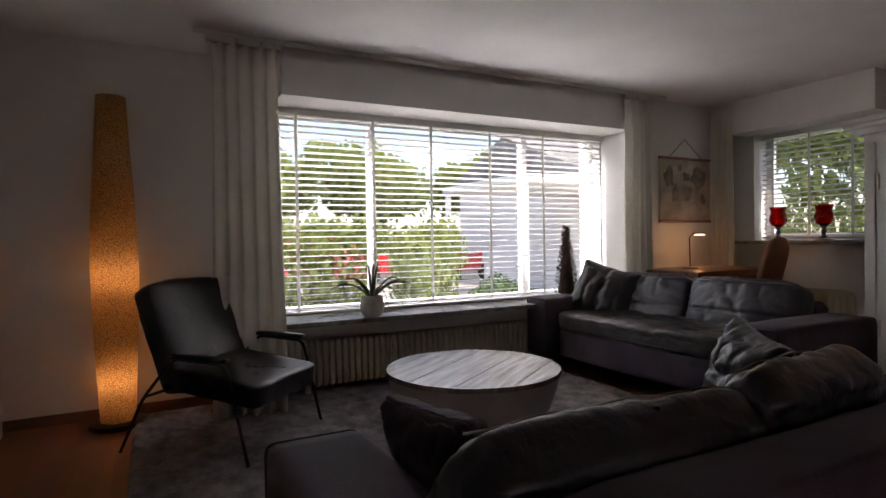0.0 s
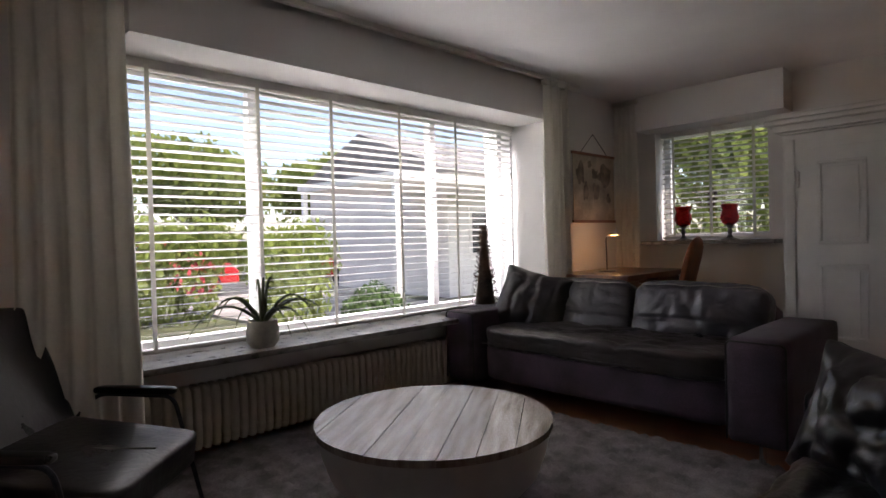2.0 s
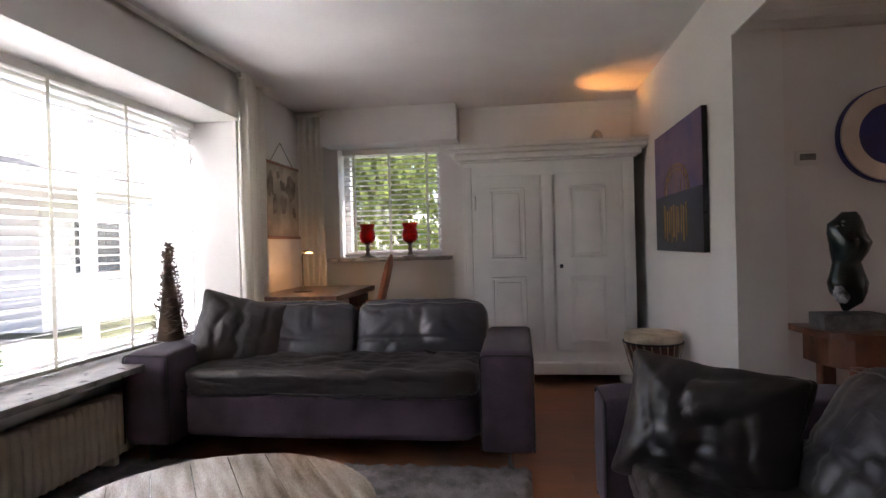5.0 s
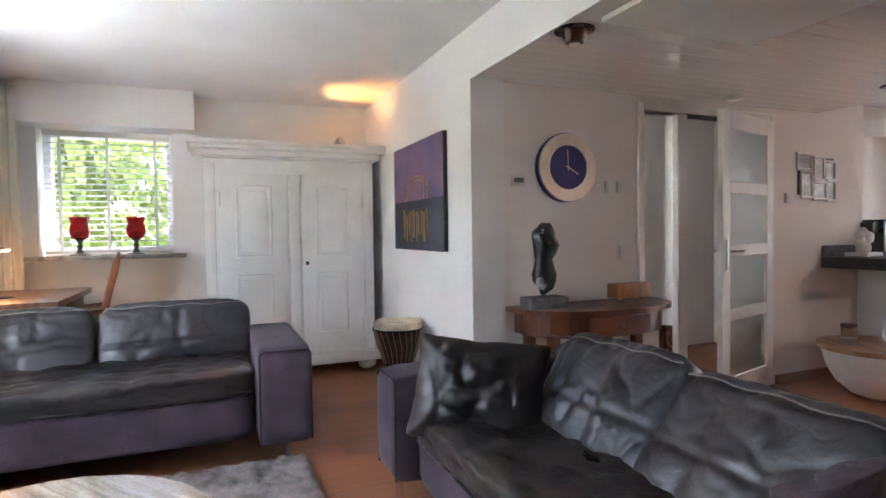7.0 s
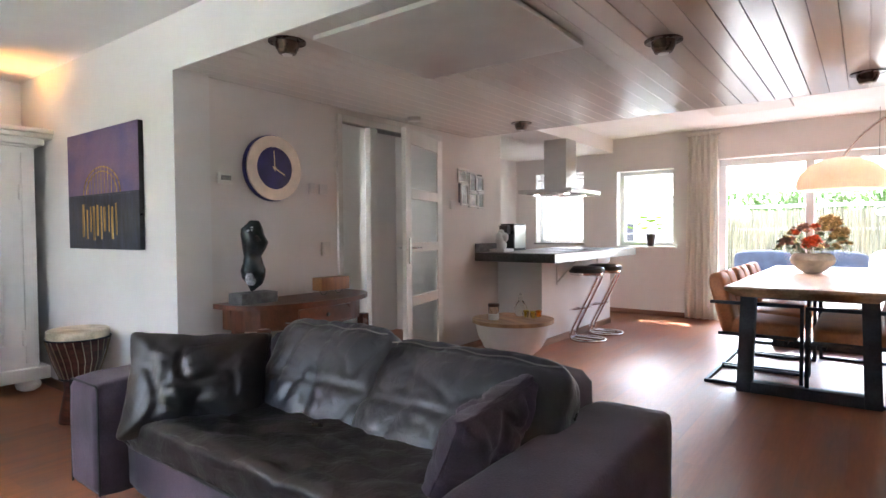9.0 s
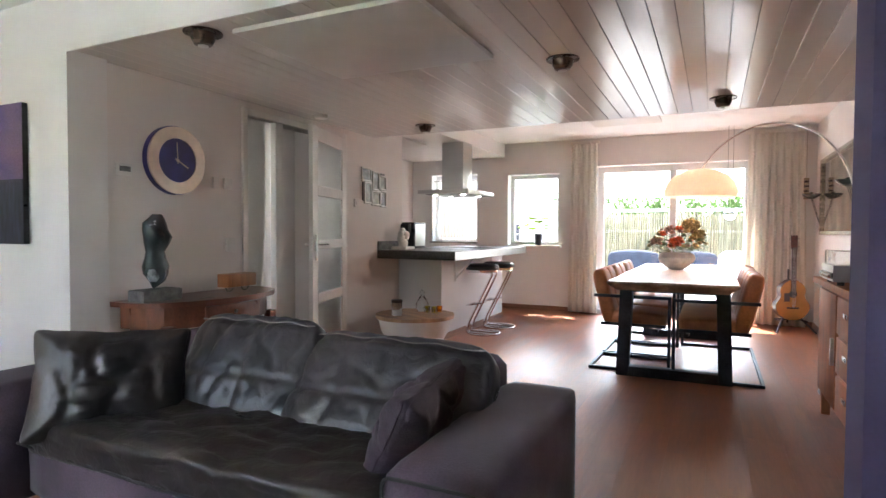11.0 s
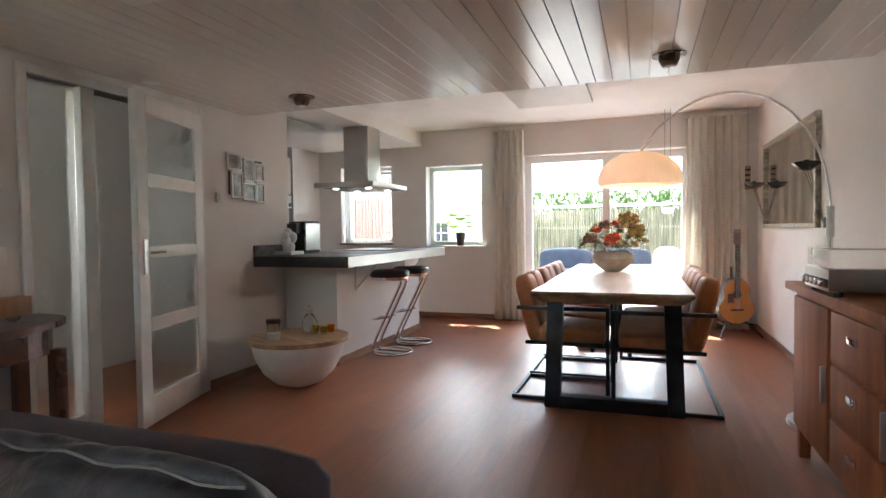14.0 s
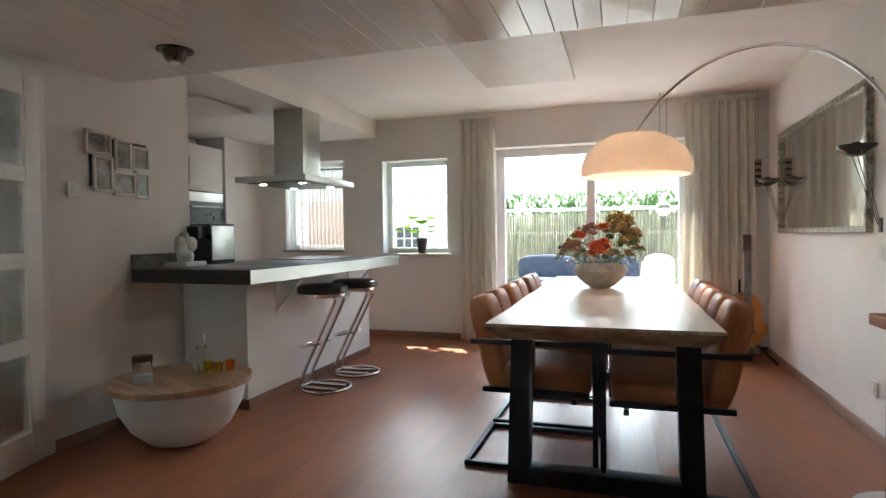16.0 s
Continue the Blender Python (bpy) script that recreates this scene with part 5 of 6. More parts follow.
bunch = [(0.0, 0.16, 0.27, 0.075, "flower_orange"), (0.13, 0.12, 0.34, 0.05, "flower_orange"), (-0.02, 0.02, 0.40, 0.045, "flower_orange"), (-0.14, 0.03, 0.42, 0.085, "flower_ochre"),
         (-0.20, -0.02, 0.34, 0.075, "flower_ochre"), (-0.10, -0.08, 0.46, 0.07, "flower_ochre"), (0.08, -0.05, 0.40, 0.055, "flower_pink"), (0.20, 0.05, 0.28, 0.055, "flower_pink")]
for i in range(64):
    if i < len(bunch):
        cx, cy, cz, rr, key = bunch[i]
        c = Vector((cx, cy, cz))
    else:
        a = random.random() * 6.283
        rr = 0.30 * math.sqrt(random.random())
        c = Vector((rr * math.cos(a), rr * math.sin(a), 0.20 + 0.28 * random.random() * (1.15 - rr / 0.36)))
        key, rr = ("flower_ochre", "flower_pink", "sage", "flower_ochre")[i % 4], random.uniform(0.018, 0.038)
    tube_part("stem", [(c.x * 0.15, c.y * 0.15, 0.10), (c.x * 0.6, c.y * 0.6, 0.22), c], 0.0018, M["sage"], vs2, seg=4)
    bm = bmesh.new()
    if rr > 0.05:
        for k in range(9):
            d = Vector((math.cos(k * 2.4) * 0.6, math.sin(k * 2.4) * 0.6, 0.55 - 0.14 * k)) * rr * (0.0 if k == 0 else 1.0)
            blossom(bm, c + d, rr * 0.55, 14)
    else:
        blossom(bm, c, rr, 16)
    part("blossom", bm, M[key], vs2, smooth=False)
bm = bmesh.new()
for i in range(260):
    a = random.random() * 6.283
    rr = 0.05 + 0.24 * math.sqrt(random.random())
    c = Vector((rr * math.cos(a), rr * math.sin(a), 0.17 + 0.24 * random.random() * (1.15 - rr / 0.32)))
    d = Vector((random.uniform(-1, 1), random.uniform(-1, 1), random.uniform(-0.2, 1))).normalized() * random.uniform(0.02, 0.04)
    s = d.cross(Vector((0.3, 0.2, 1))).normalized() * d.length * 0.3
    bm.faces.new([bm.verts.new(v) for v in (c, c + d * 0.5 + s, c + d, c + d * 0.5 - s)])
tagged(part("foliage", bm, M["sage"], vs2, smooth=False), kind="stuff")

# arc lamp
al = thing("arc_lamp", -0.80, -2.06, 0.0, "chrome arc floor lamp with a glowing frosted dome shade", "floor lamp")
lathe_part("base", [(0.21, 0.0), (0.215, 0.01), (0.21, 0.03), (0.05, 0.04)], M["steel"], al, "round steel base", 40)
tube_part("pole", [(0, 0, 0.03), (0, 0, 1.25)], 0.014, M["chrome"], al, seg=12)
lathe_part("clamp", [(0.02, 1.12), (0.02, 1.30)], M["steel"], al, "", 12)
E0, E1 = Vector((0, 0, 1.25)), Vector((1.05, -0.80, 1.76))
pts = []
for i in range(33):
    t = i / 32
    p = (1 - t) ** 3 * E0 + 3 * (1 - t) ** 2 * t * Vector((0.0, 0.0, 2.14)) + 3 * (1 - t) * t * t * Vector((0.70, -0.54, 2.34)) + t ** 3 * E1
    pts.append(p)
tube_part("arc", pts, 0.009, M["chrome"], al, seg=10)
lathe_part("shade", [(0.012, 1.775), (0.05, 1.772), (0.14, 1.755), (0.22, 1.715), (0.285, 1.65), (0.312, 1.58), (0.315, 1.54), (0.30, 1.515), (0.296, 1.518), (0.308, 1.545), (0.305, 1.58), (0.278, 1.645), (0.215, 1.708), (0.14, 1.747)], M["shade_arc"], al, "frosted peach acrylic dome shade", 48, E1.x, E1.y, cap=False)
lathe_part("socket", [(0.02, 1.66), (0.025, 1.70), (0.02, 1.765)], M["steel"], al, "", 14, E1.x, E1.y)
lathe_part("bulb", [(0.01, 1.56), (0.04, 1.58), (0.045, 1.61), (0.03, 1.645), (0.015, 1.66)], M["bulb"], al, "lit bulb", 18, E1.x, E1.y)

# sideboard
sb = thing("sideboard", XW + 0.006, -1.58, 0.0, "teak sideboard with door and drawers against the wall", "sideboard")
box_part("top", (0.0, 0.54, -0.02, 1.72, 0.86, 0.90), M["sideboard"], sb, 0.006)
box_part("body", (0.0, 0.49, 0.0, 1.70, 0.14, 0.86), M["sideboard"], sb, 0.004)
for y0, y1 in ((0.03, 0.58), (1.23, 1.67)):
    d = box_part("door", (0.49, 0.508, y0, y1, 0.17, 0.83), M["sideboard"], sb, 0.004)
    box_part("handle", (0.508, 0.528, (y0 if y0 > 1 else y1) - 0.03, (y0 if y0 > 1 else y1) - 0.012, 0.42, 0.58), M["steel"], d, 0.004)
for y0, y1 in ((0.63, 1.18),):
    for z0, z1 in ((0.62, 0.83), (0.40, 0.60), (0.17, 0.38)):
        d = box_part("drawer", (0.49, 0.510, y0, y1, z0, z1), M["sideboard"], sb, 0.005)
        box_part("handle", (0.510, 0.522, (y0 + y1) / 2 - 0.045, (y0 + y1) / 2 + 0.045, (z0 + z1) / 2 + 0.01, (z0 + z1) / 2 + 0.04), M["chrome"], d, 0.004, "chrome cup handle")
for x in (0.03, 0.44):
    for y in (0.03, 0.85, 1.64):
        box_part("leg", (x, x + 0.05, y, y + 0.05, 0.0, 0.15), M["sideboard"], sb, 0.003)
am = thing("record_player", -0.62, -0.99, 0.90, "silver hifi set with a clear dust cover on the sideboard", "hifi")
box_part("cabinet", (-0.16, 0.16, -0.17, 0.17, 0.02, 0.11), M["amp"], am, 0.005)
for y in (-0.15, 0.15):
    for x in (-0.12, 0.12):
        lathe_part("foot", [(0.018, 0), (0.018, 0.02)], M["black"], am, "", 12, x, y)
box_part("front_strip", (0.16, 0.164, -0.165, 0.165, 0.035, 0.07), M["black"], am, 0.001)
for y in (-0.12, -0.06, 0.0, 0.06, 0.12):
    lathe_part("knob", [(0.014, 0), (0.014, 0.016), (0.011, 0.018)], M["chrome"], am, "", 14).matrix_basis = pose(0.163, y, 0.052, 0, 90)
dust = box_part("dust_cover", (-0.15, 0.15, -0.165, 0.165, 0.112, 0.19), M["clear"], am, 0.008, "clear dust cover")
bx = thing("paper_box", -0.74, -0.50, 0.90, "standing folder box with grey swirls and a red label", "box")
box_part("carton", (-0.12, 0.12, -0.15, 0.15, 0.0, 0.31), mat("grey_swirl_card", (0.34, 0.31, 0.27), 0.7, var=0.4, scale=14), bx, 0.004)
for k in range(7):
    tube_part("swirl", [(0.121, -0.105 + 0.016 * math.cos(a), 0.045 + k * 0.037 + 0.016 * math.sin(a)) for a in [2 * math.pi * i / 14 for i in range(14)]], 0.005, M["white_plastic"], bx, closed=True, seg=5)
box_part("label", (0.12, 0.123, -0.07, 0.15, 0.05, 0.27), mat("red_label", (0.5, 0.03, 0.03), 0.6), bx, 0)

# mirror with two wall lamps reflected
mr = thing("wall_mirror", XW, -4.05, 1.17, "large wall mirror in an aged silver frame", "mirror")
bm = bmesh.new()
frame_rect(bm, "y", -0.96, 0.96, 0.0, 0.87, 0.002, 0.04, 0.04)
part("frame", bm, M["antique"], mr)
box_part("mirror_glass", (0.005, 0.014, -0.925, 0.925, 0.035, 0.835), M["mirror"], mr, 0)
sc = thing("candle_sconce", XW, -5.00, 1.20, "dark iron candle dish on slim rods, fixed to the wall", "candle holder", "iron candle sconces")
box_part("wall_plate", (0.0, 0.012, -0.02, 0.02, -0.03, 0.05), M["pewter"], sc, 0.004)
for y in (-0.07, 0.0, 0.07):
    tube_part("rod", [(0.008, y * 0.25, 0.0), (0.12, y, 0.41)], 0.0026, M["pewter"], sc, seg=6)
lathe_part("dish", [(0.025, 0.39), (0.06, 0.405), (0.095, 0.435), (0.10, 0.45), (0.092, 0.447), (0.05, 0.42)], M["bronze"], sc, "dark iron dish", 28, 0.12, 0)
lathe_part("candle", [(0.02, 0.42), (0.02, 0.465), (0.016, 0.468)], M["bronze"], sc, "burnt dark candle stub", 14, 0.12, 0)
copy_thing(sc, pose(XW, -2.99, 1.20))
wo = thing("woven_hanging", -0.88, -5.27, 1.60, "small brown and cream striped woven hanging by the curtain", "wall hanging")
for i in range(9):
    box_part("stripe", (-0.028, 0.028, -0.012, 0.012, i * 0.029, i * 0.029 + 0.027), M["rosewood"] if i % 2 else M["rope"], wo, 0.004)
tube_part("cord", [(0, 0, 0.26), (0, 0, CD - 1.61)], 0.002, M["rope"], wo, seg=5)

# guitar on its stand
gt = thing("guitar", -0.72, -5.02, 0.0, "honey coloured acoustic guitar on a black stand", "guitar", rz=18)


def guitar_ring(s):
    out = []
    for i in range(48):
        a = 2 * math.pi * i / 48
        z = math.sin(a)
        w = 0.195 + 0.035 * (-z) - 0.055 * math.exp(-((z - 0.15) / 0.28) ** 2)
        out.append((s * w * math.cos(a), s * 0.245 * z))
    return out


bm = bmesh.new()
A = [bm.verts.new((x, -0.05, z + 0.39)) for x, z in guitar_ring(1)]
B = [bm.verts.new((x, 0.05, z + 0.39)) for x, z in guitar_ring(1)]
for i in range(48):
    bm.faces.new((A[i], A[(i + 1) % 48], B[(i + 1) % 48], B[i]))
bm.faces.new(A[::-1])
bm.faces.new(B)
gb = part("body", bm, M["rosewood"], gt, "dark guitar sides")
bm = bmesh.new()
A = [bm.verts.new((x, 0.0505, z + 0.39)) for x, z in guitar_ring(0.985)]
B = [bm.verts.new((x, 0.054, z + 0.39)) for x, z in guitar_ring(0.985)]
for i in range(48):
    bm.faces.new((A[i], A[(i + 1) % 48], B[(i + 1) % 48], B[i]))
bm.faces.new(B)
part("soundboard", bm, M["spruce"], gt, "honey spruce top")
o = lathe_part("sound_hole", [(0.045, 0.0), (0.045, 0.001)], M["black"], gt, "", 28)
o.matrix_basis = pose(0, 0.0545, 0.46, -90)
box_part("bridge", (-0.07, 0.07, 0.054, 0.062, 0.285, 0.305), M["rosewood"], gt, 0.002)
box_part("pick_guard", (0.035, 0.10, 0.0542, 0.0552, 0.37, 0.47), M["rosewood"], gt, 0)
box_part("neck", (-0.026, 0.026, 0.045, 0.072, 0.50, 1.00), M["rosewood"], gt, 0.004)
box_part("headstock", (-0.036, 0.036, 0.04, 0.058, 1.00, 1.16), M["drum_wood"], gt, 0.006)
for i in range(6):
    box_part("string", (-0.018 + i * 0.0072 - 0.0007, -0.018 + i * 0.0072 + 0.0007, 0.0735, 0.0748, 0.30, 1.02), M["chrome"], gt, 0)
    sgn = -1 if i < 3 else 1
    tube_part("tuner", [(sgn * 0.036, 0.05, 1.03 + (i % 3) * 0.045), (sgn * 0.058, 0.05, 1.03 + (i % 3) * 0.045)], 0.006, M["chrome"], gt, seg=6)
for i in range(12):
    box_part("fret", (-0.026, 0.026, 0.0722, 0.0732, 0.56 + i * 0.036, 0.562 + i * 0.036), M["chrome"], gt, 0)
gs = thing("guitar_stand", -0.72, -5.02, 0.0, "black folding guitar stand", "stand", rz=18)
for p in ((-0.22, 0.16), (0.22, 0.16), (0.0, -0.26)):
    tube_part("leg", [(0, -0.08, 0.30), (p[0], p[1], 0.012)], 0.011, M["black"], gs, seg=8)
tube_part("cradle", [(-0.14, 0.10, 0.14), (-0.14, -0.08, 0.14), (0.14, -0.08, 0.14), (0.14, 0.10, 0.14)], 0.012, M["black"], gs, seg=8)
tube_part("post", [(0, -0.08, 0.1), (0, -0.08, 0.75)], 0.011, M["black"], gs, seg=8)

# pendant lamp of twisted wire by the garden door
pd = thing("glass_globe", -0.05, -5.20, 1.42, "clear glass globe hanging on two cords by the door", "ornament")
bm = bmesh.new()
bmesh.ops.create_uvsphere(bm, u_segments=24, v_segments=16, radius=0.075)
part("globe", bm, M["clear"], pd)
for x in (-0.03, 0.03):
    tube_part("cord", [(x * 0.4, 0, 0.07), (x, 0, 0.35), (x, 0, CD - 1.42)], 0.002, M["black"], pd, seg=5)

# ---------- kitchen ----------
bm = bmesh.new()
box(bm, 2.77, 3.30, -4.55, -2.60, 0.0, 0.895, bevel=0.004)
kb = part("kitchen_peninsula", bm, M["wall"], None)
tagged(kb, "white plastered breakfast bar base below the worktop", "kitchen counter")
for d in ((2.755, 2.77, -4.55, -2.585, 0, 0.07), (2.755, 3.30, -2.60, -2.585, 0, 0.07)):
    box_part("plinth", d, M["skirt"], kb, 0.003)
wt = thing("worktop", 2.42, -4.50, 0.898, "thick dark granite worktop with a steel grey edge", "worktop")
box_part("slab", (0.0, 1.0, 0.0, 1.81, 0.0, 0.088), M["granite"], wt, 0.005)
box_part("slab_end", (0.0, 0.895, 1.81, 2.33, 0.0, 0.088), M["granite"], wt, 0.005)
box_part("edge_strip", (-0.004, -0.0005, 0.0, 2.33, 0.002, 0.086), M["steel"], wt, 0)
box_part("upstand", (0.875, 0.893, 1.85, 2.33, 0.089, 0.18), M["slate"], wt, 0.003)
box_part("hob", (0.25, 0.78, 0.25, 1.0, 0.089, 0.094), M["black"], wt, 0.002, "black glass hob")
for y in (-2.95, -4.1):
    br = thing("bracket", 2.765, y, 0.62, "white steel shelf bracket under the worktop", "bracket", "worktop brackets")
    box_part("upright", (-0.012, 0.0, -0.02, 0.02, 0.0, 0.274), M["paint"], br, 0.002)
    box_part("arm", (-0.26, -0.012, -0.02, 0.02, 0.262, 0.274), M["paint"], br, 0.002)
    tube_part("strut", [(-0.006, 0, 0.03), (-0.22, 0, 0.262)], 0.010, M["paint"], br, seg=6)


def bar_stool(x, y, rz):
    s = thing("bar_stool", x, y, 0, "chrome bar stool with a round black seat at the breakfast bar", "bar stool", "bar stools", rz)
    for sy in (-0.07, 0.07):
        tube_part("leg_tube", rounded([(0.02, sy, 0.72), (0.16, sy, 0.72), (-0.14, sy, 0.26 - 0.14), (-0.17, sy, 0.012), (0.16, sy, 0.012)], 0.05), 0.014, M["chrome"], s, seg=10)
    tube_part("base_ring", [(0.02 + 0.19 * math.cos(a), 0.19 * math.sin(a), 0.012) for a in [2 * math.pi * i / 36 for i in range(36)]], 0.011, M["chrome"], s, closed=True)
    tube_part("foot_rest", rounded([(0.02, -0.07, 0.36), (-0.16, -0.12, 0.33), (-0.16, 0.12, 0.33), (0.02, 0.07, 0.36)], 0.06), 0.009, M["chrome"], s, seg=8)
    lathe_part("seat_pan", [(0.17, 0.715), (0.185, 0.725), (0.19, 0.745)], M["chrome"], s, "chrome seat rim", 32)
    lathe_part("seat", [(0.188, 0.745), (0.196, 0.765), (0.19, 0.795), (0.16, 0.81), (0.0001, 0.815)], M["black"], s, "round black seat", 36, cap=False)
    return s


b1 = bar_stool(2.55, -3.24, 180)
copy_thing(b1, pose(2.54, -3.76, 0, 0, 0, 184))

hd = thing("cooker_hood", 3.20, -3.96, 1.66, "brushed steel island cooker hood over the hob", "cooker hood")
box_part("canopy", (-0.35, 0.35, -0.45, 0.45, 0.0, 0.05), M["steel"], hd, 0.003)
box_part("chimney", (-0.15, 0.15, -0.15, 0.15, 0.05, 0.68), M["steel"], hd, 0.003)
box_part("filter", (-0.28, 0.28, -0.36, 0.36, -0.006, 0.0), M["pewter"], hd, 0)
for x in (-0.2, 0.2):
    for y in (-0.25, 0.25):
        lathe_part("spot", [(0.03, -0.009), (0.03, -0.006)], M["led"], hd, "lit hood spot", 16, x, y)
cm = thing("coffee_machine", 3.28, -2.86, 0.987, "black espresso machine on the worktop", "coffee machine")
box_part("body", (-0.10, 0.10, -0.16, 0.12, 0.0, 0.30), M["black"], cm, 0.015)
box_part("spout_block", (-0.06, 0.06, 0.12, 0.19, 0.19, 0.28), M["black"], cm, 0.008)
box_part("drip_tray", (-0.08, 0.08, 0.12, 0.22, 0.0, 0.03), M["chrome"], cm, 0.004)
box_part("side_trim", (-0.104, -0.10, -0.14, 0.10, 0.03, 0.28), M["steel"], cm, 0.001)
sw = thing("white_sculpture", 3.20, -2.52, 0.987, "white ceramic knot sculpture on the worktop", "sculpture")
bm = bmesh.new()
for p, r in (((0, 0, 0.06), 0.055), ((0.01, 0.03, 0.12), 0.045), ((-0.01, -0.03, 0.15), 0.05), ((0.0, 0.01, 0.20), 0.035), ((0.0, 0.05, 0.17), 0.035)):
    soft(bm, r * 2, r * 2, r * 2.2, cuts=6, power=2.2, puff=0, wrinkle=0.004, freq=12, m=Matrix.Translation(p))
part("figure", bm, M["white_plastic"], sw, angle=180)
box_part("base", (-0.09, 0.09, -0.10, 0.10, 0.0, 0.03), M["white_plastic"], sw, 0.004)
tc_ = thing("kitchen_tower", 4.72, -4.82, 0.0, "cream tall kitchen unit with a built in oven", "kitchen cabinet")
box_part("body", (0.02, 0.38, 0.0, 0.62, 0.1, 2.2), M["paint"], tc_, 0.003)
for y0, y1 in ((0.005, 0.61),):
    d = box_part("upper_door", (0.0, 0.02, y0, y1, 1.72, 2.19), M["paint"], tc_, 0.003)
    tube_part("handle", [(-0.02, y1 - 0.05, 1.76), (-0.02, y1 - 0.05, 2.05)], 0.006, M["steel"], d, seg=8)
    box_part("lower_door", (0.0, 0.02, y0, y1, 0.1, 0.98), M["paint"], tc_, 0.003)
ov = box_part("oven", (-0.006, 0.02, 0.01, 0.60, 1.0, 1.70), M["black"], tc_, 0.003, "black built in oven")
box_part("control_panel", (-0.010, -0.006, 0.02, 0.59, 1.58, 1.68), M["steel"], ov, 0.001)
tube_part("oven_handle", [(-0.03, 0.06, 1.52), (-0.03, 0.55, 1.52)], 0.010, M["steel"], ov, seg=8)
kc = thing("bead_curtain", 3.94, YS - 0.06, 1.03, "silvery bead string curtain before the kitchen window", "curtain")
for i in range(44):
    x = -0.38 + i * 0.0176
    tube_part("bead_string", [(x, 0, 0.0), (x + 0.002, 0.004, 0.5), (x, 0, 0.97)], 0.0042, M["cord"] if i % 3 else M["chrome"], kc, seg=5)
box_part("rod", (-0.39, 0.39, -0.01, 0.01, 0.965, 0.99), M["white_plastic"], kc, 0.003)
vp = thing("potted_plant", 2.52, -5.46, 0.982, "bright green leafy plant in a dark grey pot on the sill", "plant")
lathe_part("pot", [(0.045, 0), (0.065, 0.17), (0.058, 0.17), (0.05, 0.15)], M["pot_grey"], vp, "dark grey pot", 24)
for i in range(9):
    a = 2.399 * i
    r_ = 0.06 + 0.10 * (i % 3) / 2
    c = Vector((r_ * 1.5 * math.cos(a), 0.06 + r_ * 0.7 * math.sin(a), 0.26 + 0.05 * (i % 4)))
    tube_part("stalk", [(0, 0, 0.15), c * 0.6 + Vector((0, 0, 0.07)), c], 0.003, M["green_leaf"], vp, seg=5)
    bm = bmesh.new()
    ring = []
    for k in range(22):
        b = 2 * math.pi * k / 22
        rr = 0.085 * (0.62 + 0.38 * abs(math.cos(b * 3.5)))
        ring.append(bm.verts.new(c + Vector((rr * math.cos(b), rr * 0.9 * math.sin(b), 0.016 * math.sin(b + i) + 0.01 * math.cos(2 * b)))))
    bm.faces.new(ring)
    part("leaf", bm, M["green_leaf"], vp)

# small bowl table beside the bar
ht = thing("bowl_table", 2.76, -1.98, 0.0, "small white bowl table with a teak plank top", "side table")
lathe_part("bowl", [(0.10, 0.0), (0.18, 0.03), (0.27, 0.11), (0.33, 0.22), (0.355, 0.33), (0.355, 0.345), (0.34, 0.345)], M["white_shell"], ht, "white bowl base", 48)
plank_disc(ht, 0.385, 0.346, 0.378, 0.16, M["teak_round"])
ht.rotation_euler = (0, 0, radians(-20))
jr = thing("storage_jar", 2.86, -1.80, 0.378, "glass jar with a wooden lid on the bowl table", "jar")
lathe_part("glass", [(0.045, 0), (0.05, 0.01), (0.05, 0.12), (0.046, 0.125)], M["clear"], jr, "", 24)
lathe_part("contents", [(0.042, 0.006), (0.044, 0.05)], M["white_plastic"], jr, "white filling", 20)
lathe_part("lid", [(0.054, 0.125), (0.054, 0.15), (0.05, 0.153)], M["rosewood"], jr, "dark wooden lid", 24)
bt = thing("carafe", 2.78, -2.17, 0.378, "round clear glass carafe with stopper on the bowl table", "carafe")
lathe_part("glass", [(0.045, 0), (0.06, 0.03), (0.062, 0.08), (0.035, 0.13), (0.022, 0.15), (0.024, 0.165)], M["clear"], bt, "", 24)
lathe_part("stopper", [(0.015, 0.165), (0.026, 0.18), (0.026, 0.20), (0.012, 0.215)], M["clear"], bt, "glass stopper", 18)
for i, (x, y, m_) in enumerate(((2.62, -2.12, "yellow_glass"), (2.66, -2.04, "clear"), (2.60, -2.20, "amber_glass"), (2.70, -2.13, "yellow_glass"), (2.58, -2.06, "clear"))):
    g = thing("tumbler", x, y, 0.378, ("yellow", "clear", "amber", "yellow", "clear")[i] + " glass tea light tumbler on the bowl table", "glass", "small tumblers")
    lathe_part("cup", [(0.022, 0), (0.03, 0.06), (0.027, 0.06), (0.019, 0.008)], M[m_], g, "", 20)

